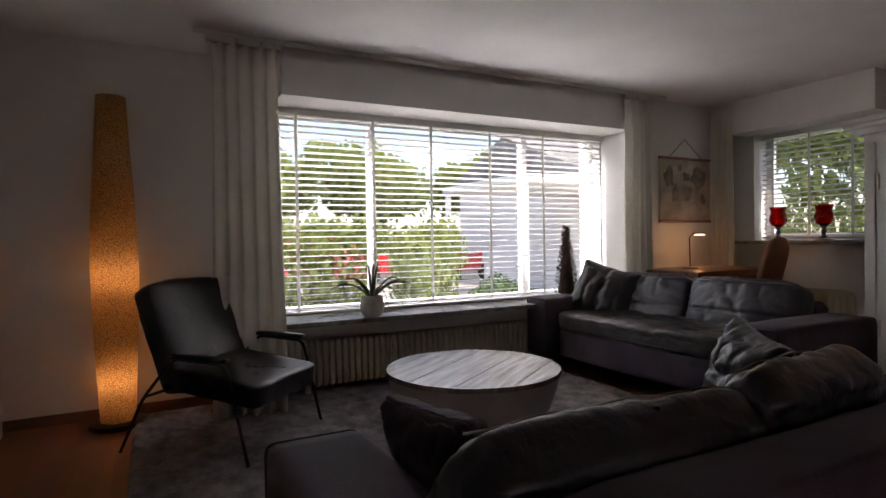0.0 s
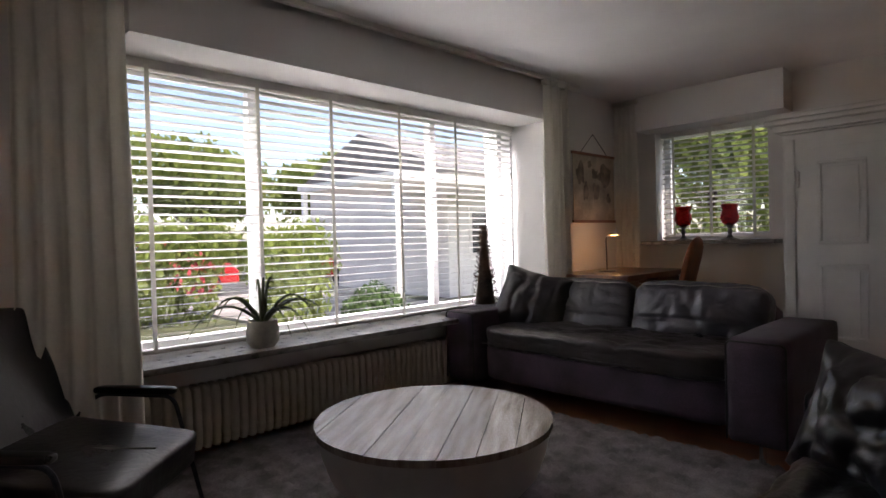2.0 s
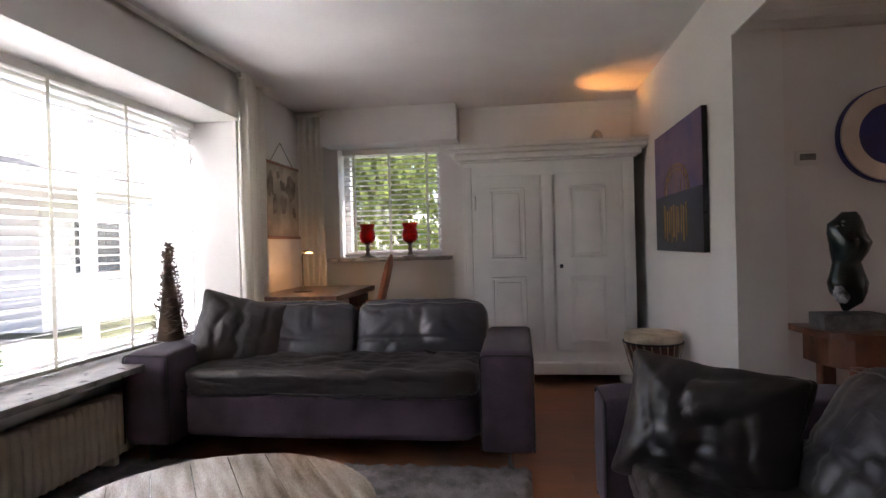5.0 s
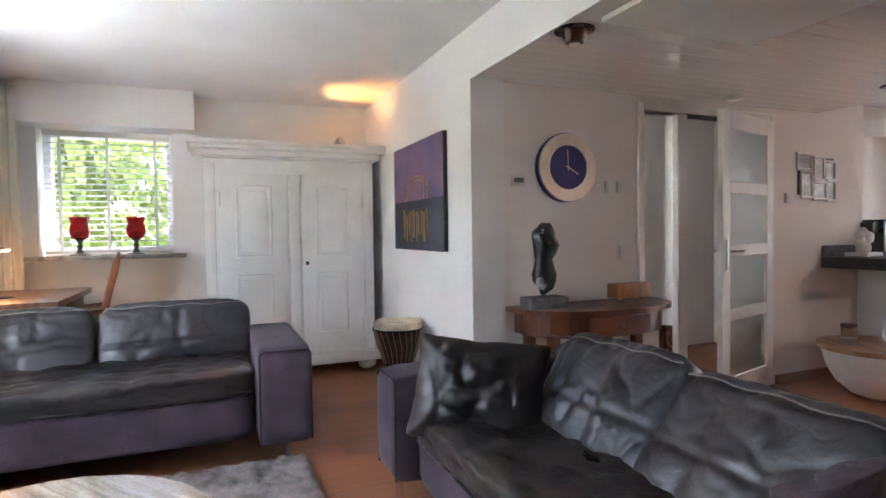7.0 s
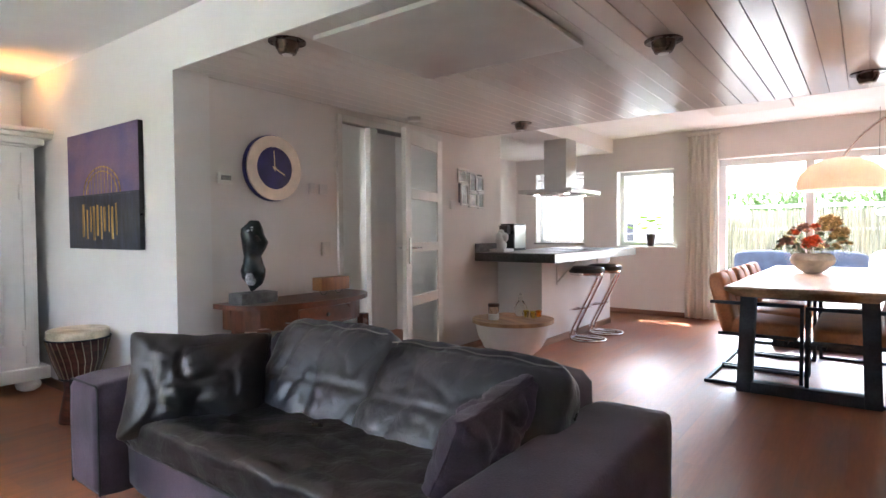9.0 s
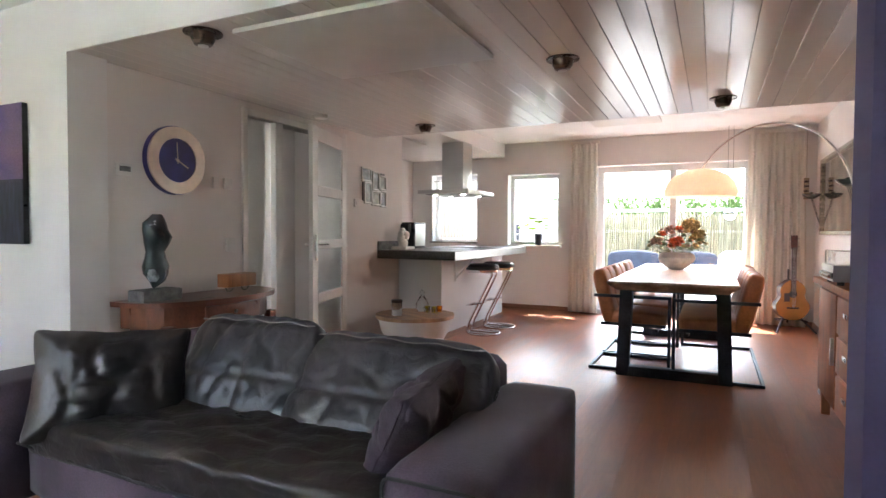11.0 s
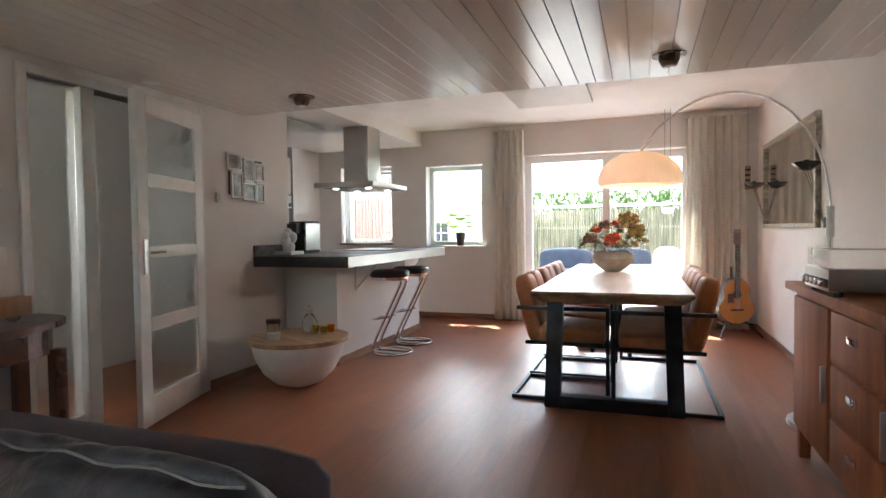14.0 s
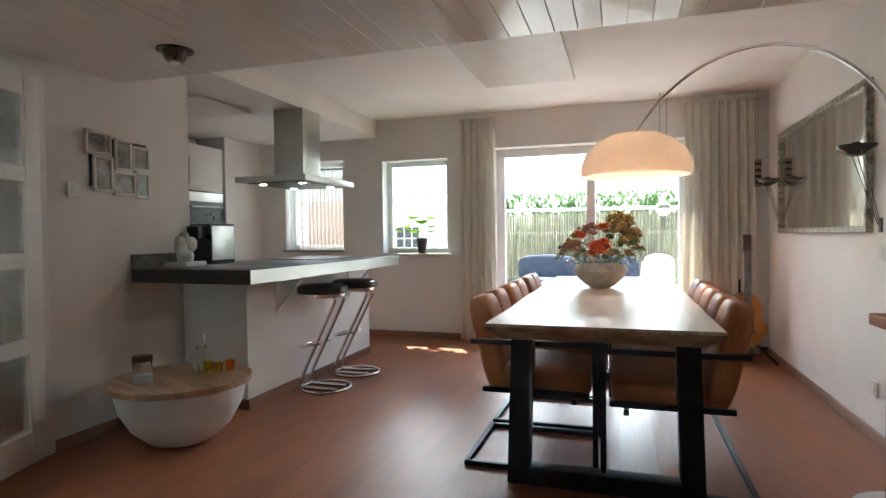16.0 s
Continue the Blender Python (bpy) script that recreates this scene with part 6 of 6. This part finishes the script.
# ---------- ceiling fittings ----------
for x, y in ((2.40, 0.88), (0.91, -0.26), (0.09, -1.64), (2.52, -1.72)):
    sp = thing("ceiling_spot", x, y, CS, "dark bronze swivel ceiling spotlight", "spotlight", "ceiling spotlights")
    lathe_part("flange", [(0.092, -0.008), (0.092, -0.001), (0.05, -0.001)], M["spot_bronze"], sp, "", 28)
    lathe_part("housing", [(0.026, -0.066), (0.042, -0.062), (0.056, -0.036), (0.060, -0.008)], M["spot_bronze"], sp, "", 24)
    lathe_part("lens", [(0.024, -0.070), (0.026, -0.066)], M["white_plastic"], sp, "", 18)
for nm, d, lab in (("heating_panel", (1.23, 2.22, -0.02, 0.87, CS - 0.030, CS - 0.006), "flat white heating panel below the boarded ceiling"), ("heating_panel", (0.70, 1.46, -4.20, -2.95, CD - 0.075, CD - 0.045), "flat white heating panel below the plastered ceiling")):
    p_ = box_part(nm, d, M["white_plastic"], None, 0.004)
    tagged(p_, lab, "heating panel")
    for x in (d[0] + 0.1, d[1] - 0.1):
        for y in (d[2] + 0.1, d[3] - 0.1):
            lathe_part("spacer", [(0.012, d[5]), (0.012, d[5] + (0.045 if d[4] > 2.3 else 0.006))], M["steel"], p_, "", 10, x, y)
kl = box_part("ceiling_panel", (3.55, 4.45, -3.75, -3.05, 2.305, 2.325), M["white_plastic"], None, 0.004)
tagged(kl, "flat white light panel below the kitchen ceiling", "ceiling panel")
for x in (3.7, 4.3):
    lathe_part("spacer", [(0.012, 2.325), (0.012, 2.34)], M["steel"], kl, "", 10, x, -3.4)
for y_, z_ in ((-2.95, 1.06), (-3.05, 0.30)):
    wsx = thing("wall_socket", XW, y_, z_, "white double wall socket on the plaster", "wall socket")
    box_part("plate", (0.0, 0.014, -0.045, 0.045, -0.045, 0.045), M["white_plastic"], wsx, 0.006)
    box_part("insert", (0.013, 0.017, -0.025, 0.025, -0.025, 0.025), M["white_plastic"], wsx, 0.004)
sm = thing("smoke_alarm", 3.10, -0.95, CS, "round white smoke alarm on the ceiling", "smoke alarm")
lathe_part("case", [(0.035, -0.035), (0.05, -0.03), (0.055, -0.001)], M["white_plastic"], sm, "", 28)

# lamps that are lit
lamp_point("floor_lamp_light_low", (0.14, 4.22, 0.30), 1.4, (1.0, 0.52, 0.17), 0.04)
lamp_point("floor_lamp_light_high", (0.14, 4.22, 0.95), 1.7, (1.0, 0.52, 0.17), 0.04)
lamp_point("arc_lamp_light", (0.25, -2.86, 1.525), 0.85, (1.0, 0.88, 0.78), 0.03)
lamp_spot("wardrobe_spot_light", (5.22, 1.38, 2.10), (5.12, 1.22, 2.46), 1.8, (1.0, 0.42, 0.10), 100)
lamp_point("desk_lamp_light", (4.95, 3.76, 1.12), 0.4, (1.0, 0.55, 0.2), 0.02)

# ---------- outside ----------
bm = bmesh.new()
vs = [bm.verts.new(p) for p in ((-250, -250, -0.20), (250, -250, -0.20), (250, 250, -0.20), (-250, 250, -0.20))]
bm.faces.new(vs)
structure("ground", bm, M["grass"], "lawn and ground to the horizon")
bm = bmesh.new()
box(bm, -60, 60, 15.0, 20.5, -0.24, -0.17)
structure("road", bm, M["asphalt"], "asphalt street")
bm = bmesh.new()
box(bm, -60, 60, 13.2, 14.9, -0.22, -0.12)
box(bm, -1.0, 8.5, 4.85, 6.6, -0.22, -0.15)
box(bm, 4.6, 8.5, 6.6, 13.2, -0.22, -0.15)
structure("pavement", bm, M["paving"], "grey paved drive and pavement")
bm = bmesh.new()
box(bm, -60, 60, 14.9, 15.0, -0.24, -0.10)
structure("kerb", bm, M["paving"], "concrete kerb")
bm = bmesh.new()
box(bm, -4, 9, -13.0, -5.85, -0.22, -0.12)
structure("patio", bm, M["paving"], "paved garden terrace")


def leaves(blobs, n, size, material, name, parent=None):
    """Many small leaves over uneven blobs (centre, radii)."""
    verts, faces = [], []
    for (c, r) in blobs:
        for _ in range(n):
            d = Vector((random.gauss(0, 1), random.gauss(0, 1), random.gauss(0, 1))).normalized()
            k = (0.62 + 0.38 * random.random()) * (1 + 0.35 * noise.noise(d * 2.1 + Vector(c)))
            p = Vector((c[0] + d.x * r[0] * k, c[1] + d.y * r[1] * k, c[2] + d.z * r[2] * k))
            a = (d + Vector((random.uniform(-1, 1), random.uniform(-1, 1), random.uniform(-1, 1))) * 0.9).normalized()
            s = a.cross(Vector((0.2, 0.4, 1))).normalized()
            u = s.cross(a)
            w = size * random.uniform(0.6, 1.3)
            b = len(verts)
            verts += [p - s * w * 0.5, p + u * w, p + s * w * 0.5, p - u * w]
            faces.append((b, b + 1, b + 2, b + 3))
    me = bpy.data.meshes.new(name)
    me.from_pydata([tuple(v) for v in verts], [], faces)
    me.materials.append(material)
    ob = new(name, me)
    if parent:
        ob.parent = parent
    return ob


def tree(x, y, h, crown, spread, label, material, seed, n=700, size=0.14):
    random.seed(seed)
    t = thing("tree", x, y, -0.2, label, "tree")
    bm = bmesh.new()
    tube(bm, [(0, 0, 0), (0.05, 0.03, h * 0.35), (-0.04, 0.06, h * 0.65)], 0.1, 10, radii=[0.14, 0.10, 0.06])
    for i in range(7):
        a = 2.4 * i
        z0 = h * (0.32 + 0.05 * i)
        tube(bm, [(0, 0, z0), (spread * 0.35 * math.cos(a), spread * 0.35 * math.sin(a), z0 + h * 0.14), (spread * 0.7 * math.cos(a), spread * 0.7 * math.sin(a), z0 + h * 0.22)], 0.03, 6, radii=[0.05, 0.03, 0.015])
    part("trunk", bm, M["bark"], t)
    blobs = []
    for i in range(9):
        a = 2.4 * i
        r = spread * (0.15 + 0.6 * random.random())
        blobs.append(((r * math.cos(a), r * math.sin(a), h * (0.62 + 0.3 * random.random())), (crown * random.uniform(0.5, 0.8), crown * random.uniform(0.5, 0.8), crown * random.uniform(0.35, 0.6))))
    leaves(blobs, n, size, material, "crown", t)
    return t


def shrub(name, label, blobs, n, size, material, seed):
    random.seed(seed)
    o = leaves(blobs, n, size, material, name)
    return tagged(o, label, "shrub")


def hedge_blobs(x0, x1, y, z1, depth, step=0.55):
    out = []
    x = x0
    while x < x1:
        out.append(((x, y, z1 * 0.30 - 0.15), (step * 0.75, depth, z1 * 0.42)))
        out.append(((x + 0.2, y, z1 * 0.72 - 0.15), (step * 0.75, depth, z1 * 0.36)))
        x += step
    return out


# front garden
shrub("hedge", "broad leafy green hedge along the front garden", hedge_blobs(1.4, 4.2, 11.5, 1.7, 0.55), 500, 0.09, M["leaf_hedge"], 3)
shrub("shrub", "bright green shrub before the window", [((4.1, 8.0, 0.35), (0.55, 0.5, 0.6)), ((4.35, 8.1, 0.95), (0.5, 0.45, 0.55)), ((3.9, 7.9, 0.8), (0.4, 0.4, 0.45))], 1100, 0.06, M["leaf_hedge"], 4)
shrub("shrub", "low round dark green shrub by the drive", [((5.2, 7.6, 0.12), (0.55, 0.5, 0.42))], 1500, 0.05, M["leaf_dark"], 5)
shrub("flower_shrub", "shrub with red blossom in the front garden", [((3.3, 9.2, 0.75), (0.35, 0.3, 0.35)), ((1.9, 8.6, 0.7), (0.25, 0.2, 0.2))], 70, 0.05, M["leaf_red"], 6)
tree(0.0, 11.0, 5.9, 0.9, 0.9, "garden tree with a dark leafy crown", M["leaf_dark"], 11, 700, 0.075)
tree(3.0, 24.0, 4.4, 1.9, 2.2, "green street tree across the road", M["leaf_hedge"], 12, 800, 0.2)
tree(8.5, 23.0, 4.9, 2.1, 2.4, "green street tree across the road", M["leaf_hedge"], 13, 800, 0.2)
tree(13.5, 22.0, 4.6, 2.0, 2.2, "green street tree across the road", M["leaf_hedge"], 14, 800, 0.2)
shrub("hedge", "clipped hedge across the street", hedge_blobs(-2, 22, 21.5, 1.8, 0.6, 0.9), 160, 0.16, M["leaf_hedge"], 7)
tree(5.6, 28.0, 5.6, 2.2, 2.4, "pale green tree behind the street", M["leaf_hedge"], 16, 800, 0.22)
tree(-1.5, 27.0, 5.0, 2.0, 2.2, "pale green tree behind the street", M["leaf_hedge"], 17, 800, 0.22)
tree(10.6, 5.0, 4.2, 1.5, 1.3, "leafy tree beside the small window", M["leaf_hedge"], 15, 900, 0.11)
shrub("hedge", "tall hedge beside the house", [((9.6, y_, z_), (0.6, 0.6, 0.7)) for y_ in (1.2, 2.2, 3.2, 4.2, 5.2) for z_ in (0.4, 1.3, 2.2)], 420, 0.10, M["leaf_hedge"], 8)


def house(x, y, w, d, h, roof_h, wall_m, label, rz=0, wins=((0.2, 0.4), (0.6, 0.8))):
    hs = thing("house", x, y, -0.2, label, "house", rz=rz)
    box_part("wall", (-w / 2, w / 2, -d / 2, d / 2, 0, h), wall_m, hs, 0)
    bm = bmesh.new()
    vs = [bm.verts.new(p) for p in ((-w / 2 - 0.3, -d / 2 - 0.4, h), (w / 2 + 0.3, -d / 2 - 0.4, h), (w / 2 + 0.3, d / 2 + 0.4, h), (-w / 2 - 0.3, d / 2 + 0.4, h), (-w / 2 - 0.3, 0, h + roof_h), (w / 2 + 0.3, 0, h + roof_h))]
    for q in ((0, 1, 5, 4), (2, 3, 4, 5), (0, 4, 3), (1, 2, 5), (0, 3, 2, 1)):
        bm.faces.new([vs[i] for i in q])
    part("roof", bm, M["roof"], hs, smooth=False)
    for a, b in wins:
        for z0 in (0.9, 3.4):
            if z0 + 1.2 < h:
                wn = thing("window", 0, 0, 0, "", "")
                for k in ("label", "category"):
                    if k in wn:
                        del wn[k]
                wn.parent = hs
                bm = bmesh.new()
                frame_rect(bm, "x", -w / 2 + a * w, -w / 2 + b * w, z0, z0 + 1.2, -d / 2 - 0.03, -d / 2 + 0.02, 0.08)
                part("frame", bm, M["white_wood"], wn)
                box_part("pane", (-w / 2 + a * w + 0.07, -w / 2 + b * w - 0.07, -d / 2 - 0.012, -d / 2 + 0.01, z0 + 0.07, z0 + 1.13), M["dark_glass"], wn, 0)
    return hs


house(13.0, 13.5, 7.0, 6.0, 2.9, 1.3, M["white_wood"], "white rendered neighbouring house with a grey roof", 0, ((0.1, 0.3), (0.5, 0.85)))
# car port of the neighbour
cp = thing("carport", 8.6, 10.2, -0.17, "white carport with a flat roof by the drive", "carport")
box_part("roof", (-2.2, 2.4, -1.6, 1.6, 2.35, 2.5), M["white_wood"], cp, 0.01)
for x in (-2.1, 2.3):
    for y in (-1.5, 1.5):
        box_part("post", (x - 0.05, x + 0.05, y - 0.05, y + 0.05, 0, 2.36), M["white_wood"], cp, 0.005)


def car(x, y, rz, paint, label):
    c = thing("car", x, y, -0.17, label, "car", "parked cars", rz)
    prof = [(-2.1, 0.35), (-2.15, 0.75), (-1.95, 0.92), (-1.5, 0.98), (-0.95, 1.42), (0.45, 1.45), (1.05, 1.0), (1.85, 0.86), (2.1, 0.65), (2.1, 0.35)]
    bm = bmesh.new()
    rows_ = []
    for y_, inset in ((-0.84, 0.10), (-0.80, 0.0), (0.80, 0.0), (0.84, 0.10)):
        rows_.append([bm.verts.new((px * (1 - inset * 0.15), y_ * (1.0 if pz < 1.0 else 0.84), pz - inset * 0.2 if pz > 0.5 else pz)) for px, pz in prof])
    for a, b in zip(rows_, rows_[1:]):
        for i in range(len(prof)):
            bm.faces.new((a[i], a[(i + 1) % len(prof)], b[(i + 1) % len(prof)], b[i]))
    bm.faces.new(rows_[0][::-1])
    bm.faces.new(rows_[-1])
    part("body", bm, paint, c, angle=30)
    for sy in (-1, 1):
        box_part("side_window", (-1.05, 0.6, sy * 0.72 - 0.01, sy * 0.72 + 0.01, 1.03, 1.34), M["dark_glass"], c, 0.005)
    for wx in (-1.3, 1.3):
        for sy in (-1, 1):
            w = thing("wheel", wx, sy * 0.76, 0.32, "", "")
            for k in ("label", "category"):
                if k in w:
                    del w[k]
            w.parent = c
            ty = lathe_part("tyre", [(0.20, -0.10), (0.31, -0.10), (0.325, -0.06), (0.325, 0.06), (0.31, 0.10), (0.20, 0.10)], M["tyre"], w, "", 24)
            ty.matrix_basis = pose(0, 0, 0, 90)
            rm = lathe_part("rim", [(0.02, -0.105), (0.2, -0.09), (0.2, 0.09), (0.02, 0.105)], M["amp"], w, "", 18)
            rm.matrix_basis = pose(0, 0, 0, 90)
    for sy in (-1, 1):
        box_part("headlight", (1.98, 2.06, sy * 0.6 - 0.15, sy * 0.6 + 0.15, 0.66, 0.78), M["white_plastic"], c, 0.02)
        box_part("tail_light", (-2.12, -2.06, sy * 0.65 - 0.12, sy * 0.65 + 0.12, 0.70, 0.84), M["leaf_red"], c, 0.02)
    return c


car(11.0, 15.9, 90 + 90, M["car_red"], "red hatchback parked on the drive")
car(4.6, 16.2, 0, M["car_red"], "red hatchback parked in the street")
car(0.6, 16.2, 0, M["car_grey"], "grey hatchback parked in the street")

# back garden: terrace roof, shed, hedge, fence, lounge set
pg = thing("terrace_awning", 0.9, -8.6, -0.12, "white canvas terrace awning on slim posts in the garden", "awning")
canvas = sheer("white_canvas", (0.85, 0.85, 0.83), 0.6)
bm = bmesh.new()
rows_ = [[bm.verts.new((-3.0 + 7.4 * i / 12, 1.2 * j / 4, 2.10 + 0.46 * j / 4 + 0.012 * math.sin(i * 1.7))) for i in range(13)] for j in range(5)]
for r0, r1 in zip(rows_, rows_[1:]):
    for i in range(12):
        bm.faces.new((r0[i], r0[i + 1], r1[i + 1], r1[i]))
cl = part("canopy", bm, canvas, pg, angle=180)
sol = cl.modifiers.new("thick", "SOLIDIFY")
sol.thickness = 0.012
box_part("valance", (-3.0, 4.4, -0.012, 0.0, 1.98, 2.10), canvas, pg, 0.003)
for x in (-2.9, 4.3):
    tube_part("post", [(x, 0.03, 0), (x, 0.03, 2.11)], 0.03, M["white_wood"], pg, seg=12)
    tube_part("post", [(x, 1.18, 0), (x, 1.18, 2.56)], 0.03, M["white_wood"], pg, seg=12)
sd = thing("garden_shed", 6.7, -12.4, -0.12, "white wooden garden shed with small paned windows", "shed")
box_part("wall", (-2.6, 2.2, -1.2, 1.0, 0, 2.0), M["white_wood"], sd, 0.01)
box_part("roof", (-2.8, 2.4, -1.4, 1.25, 2.0, 2.12), M["white_wood"], sd, 0.01)
for x in (-2.0, -1.2, 0.4):
    wn = box_part("window", (x, x + 0.55, 1.0, 1.02, 0.75, 1.5), M["dark_glass"], sd, 0)
    bm = bmesh.new()
    frame_rect(bm, "x", x - 0.05, x + 0.6, 0.70, 1.55, 1.0, 1.05, 0.05)
    for q in (1, 2):
        box(bm, x + 0.55 * q / 3 - 0.012, x + 0.55 * q / 3 + 0.012, 1.02, 1.04, 0.75, 1.5)
        box(bm, x, x + 0.55, 1.02, 1.04, 0.75 + 0.25 * q - 0.012, 0.75 + 0.25 * q + 0.012)
    part("glazing_bar", bm, M["white_wood"], wn, smooth=False)
shrub("hedge", "tall green hedge at the end of the garden", [((x_ * 0.9 - 7, -15.0, z_), (0.8, 0.7, 0.7)) for x_ in range(22) for z_ in (0.3, 1.0, 1.75)], 560, 0.08, M["leaf_dark"], 9)
fc = thing("garden_fence", 0.6, -12.2, -0.12, "bamboo garden fence behind the terrace", "fence")
for i in range(102):
    lathe_part("cane", [(0.025, 0), (0.024, 1.75 + 0.03 * (i % 3))], M["fence"], fc, "", 8, -2.3 + i * 0.055, 0)
for z in (0.3, 1.3, 1.82):
    box_part("rail", (-2.35, 3.35, -0.05 if z < 1.5 else -0.04, -0.025 if z < 1.5 else 0.04, z, z + 0.07), M["white_wood"], fc, 0.004)
ls = thing("lounge_sofa", 1.2, -10.6, -0.12, "blue grey garden lounge sofa on the terrace", "garden sofa")
box_part("frame", (-1.2, 1.2, -0.4, 0.4, 0.06, 0.28), M["white_wood"], ls, 0.01)
for x in (-0.6, 0.6):
    soft_part("seat_cushion", (1.15, 0.75, 0.16), pose(x, 0, 0.36), M["lounge"], ls, cuts=6, power=6, wrinkle=0.004)
    soft_part("back_cushion", (1.15, 0.18, 0.45), pose(x, -0.32, 0.62), M["lounge"], ls, cuts=6, power=6, wrinkle=0.004)
gt2 = thing("garden_table", 1.3, -9.5, -0.12, "small white garden table on the terrace", "garden table")
box_part("tabletop", (-0.4, 0.4, -0.3, 0.3, 0.42, 0.45), M["white_wood"], gt2, 0.004)
for x in (-0.34, 0.34):
    for y in (-0.24, 0.24):
        tube_part("leg", [(x, y, 0), (x * 0.9, y * 0.9, 0.42)], 0.015, M["white_wood"], gt2, seg=8)
gc = thing("garden_chair", -0.1, -8.4, -0.12, "white mesh garden chair on the terrace", "garden chair", rz=160)
soft_part("seat", (0.5, 0.5, 0.05), pose(0, 0, 0.42), M["white_wood"], gc, cuts=4, power=6, wrinkle=0)
soft_part("backrest", (0.5, 0.05, 0.5), pose(0, 0.25, 0.68, -12), M["white_wood"], gc, cuts=4, power=6, wrinkle=0)
for x in (-0.2, 0.2):
    for y in (-0.2, 0.2):
        tube_part("leg", [(x, y, 0), (x * 0.8, y * 0.8, 0.40)], 0.014, M["white_wood"], gc, seg=8)
# brick outbuilding seen through the kitchen window
ob_ = thing("outbuilding", 6.1, -8.6, -0.12, "red brick outbuilding with a white paned window", "outbuilding")
box_part("wall", (-1.4, 1.6, -1.2, 0.6, 0, 2.6), M["mortar"], ob_, 0)
box_part("roof", (-1.6, 1.8, -1.4, 0.8, 2.6, 2.75), M["roof"], ob_, 0.01)
wn = box_part("window", (-0.3, 0.5, 0.60, 0.625, 0.9, 1.9), M["dark_glass"], ob_, 0)
bm = bmesh.new()
frame_rect(bm, "x", -0.36, 0.56, 0.84, 1.96, 0.6, 0.66, 0.07)
box(bm, 0.08, 0.12, 0.62, 0.65, 0.9, 1.9)
box(bm, -0.3, 0.5, 0.62, 0.65, 1.38, 1.42)
part("glazing_bar", bm, M["white_wood"], wn, smooth=False)
bm = bmesh.new()
box(bm, -0.103, 0.103, 0.0, 0.012, -0.028, 0.028)
me_b = link_mesh("brick", bm, M["brick"], False)
for r in range(18):
    for c_ in range(13):
        bx_, bz_ = -1.3 + c_ * 0.22 + (0.11 if r % 2 else 0), 0.75 + r * 0.066
        if -0.5 < bx_ < 0.66 and 0.82 < bz_ < 1.98:
            continue
        k = new("brick", me_b)
        k.parent = ob_
        k.location = (bx_, 0.60, bz_)

# ---------- laminate planks of the floor ----------
random.seed(21)
bm = bmesh.new()
box(bm, 0.0, 0.195, 0.0, 1.282, -0.012, 0.0)
for v in bm.verts:
    if v.co.z > -0.001:
        v.co.x += 0.0002 if v.co.x < 0.1 else -0.0002
me_p = link_mesh("plank", bm, M["floor"], False)
x, col = -1.02, 0
while x < 5.75:
    off = (0.0, 0.43, 0.86)[col % 3]
    y = -5.5 - off
    while y < 4.42:
        lo_, hi_ = max(y, -5.5), min(y + 1.284, 4.42)
        if hi_ - lo_ > 0.02:
            p = new("plank", me_p)
            p.parent = floor
            p.matrix_basis = Matrix.Translation((x, lo_, 0)) @ Matrix.Diagonal((1, (hi_ - lo_ - 0.0004) / 1.282, 1, 1))
        y += 1.284
    x += 0.195
    col += 1
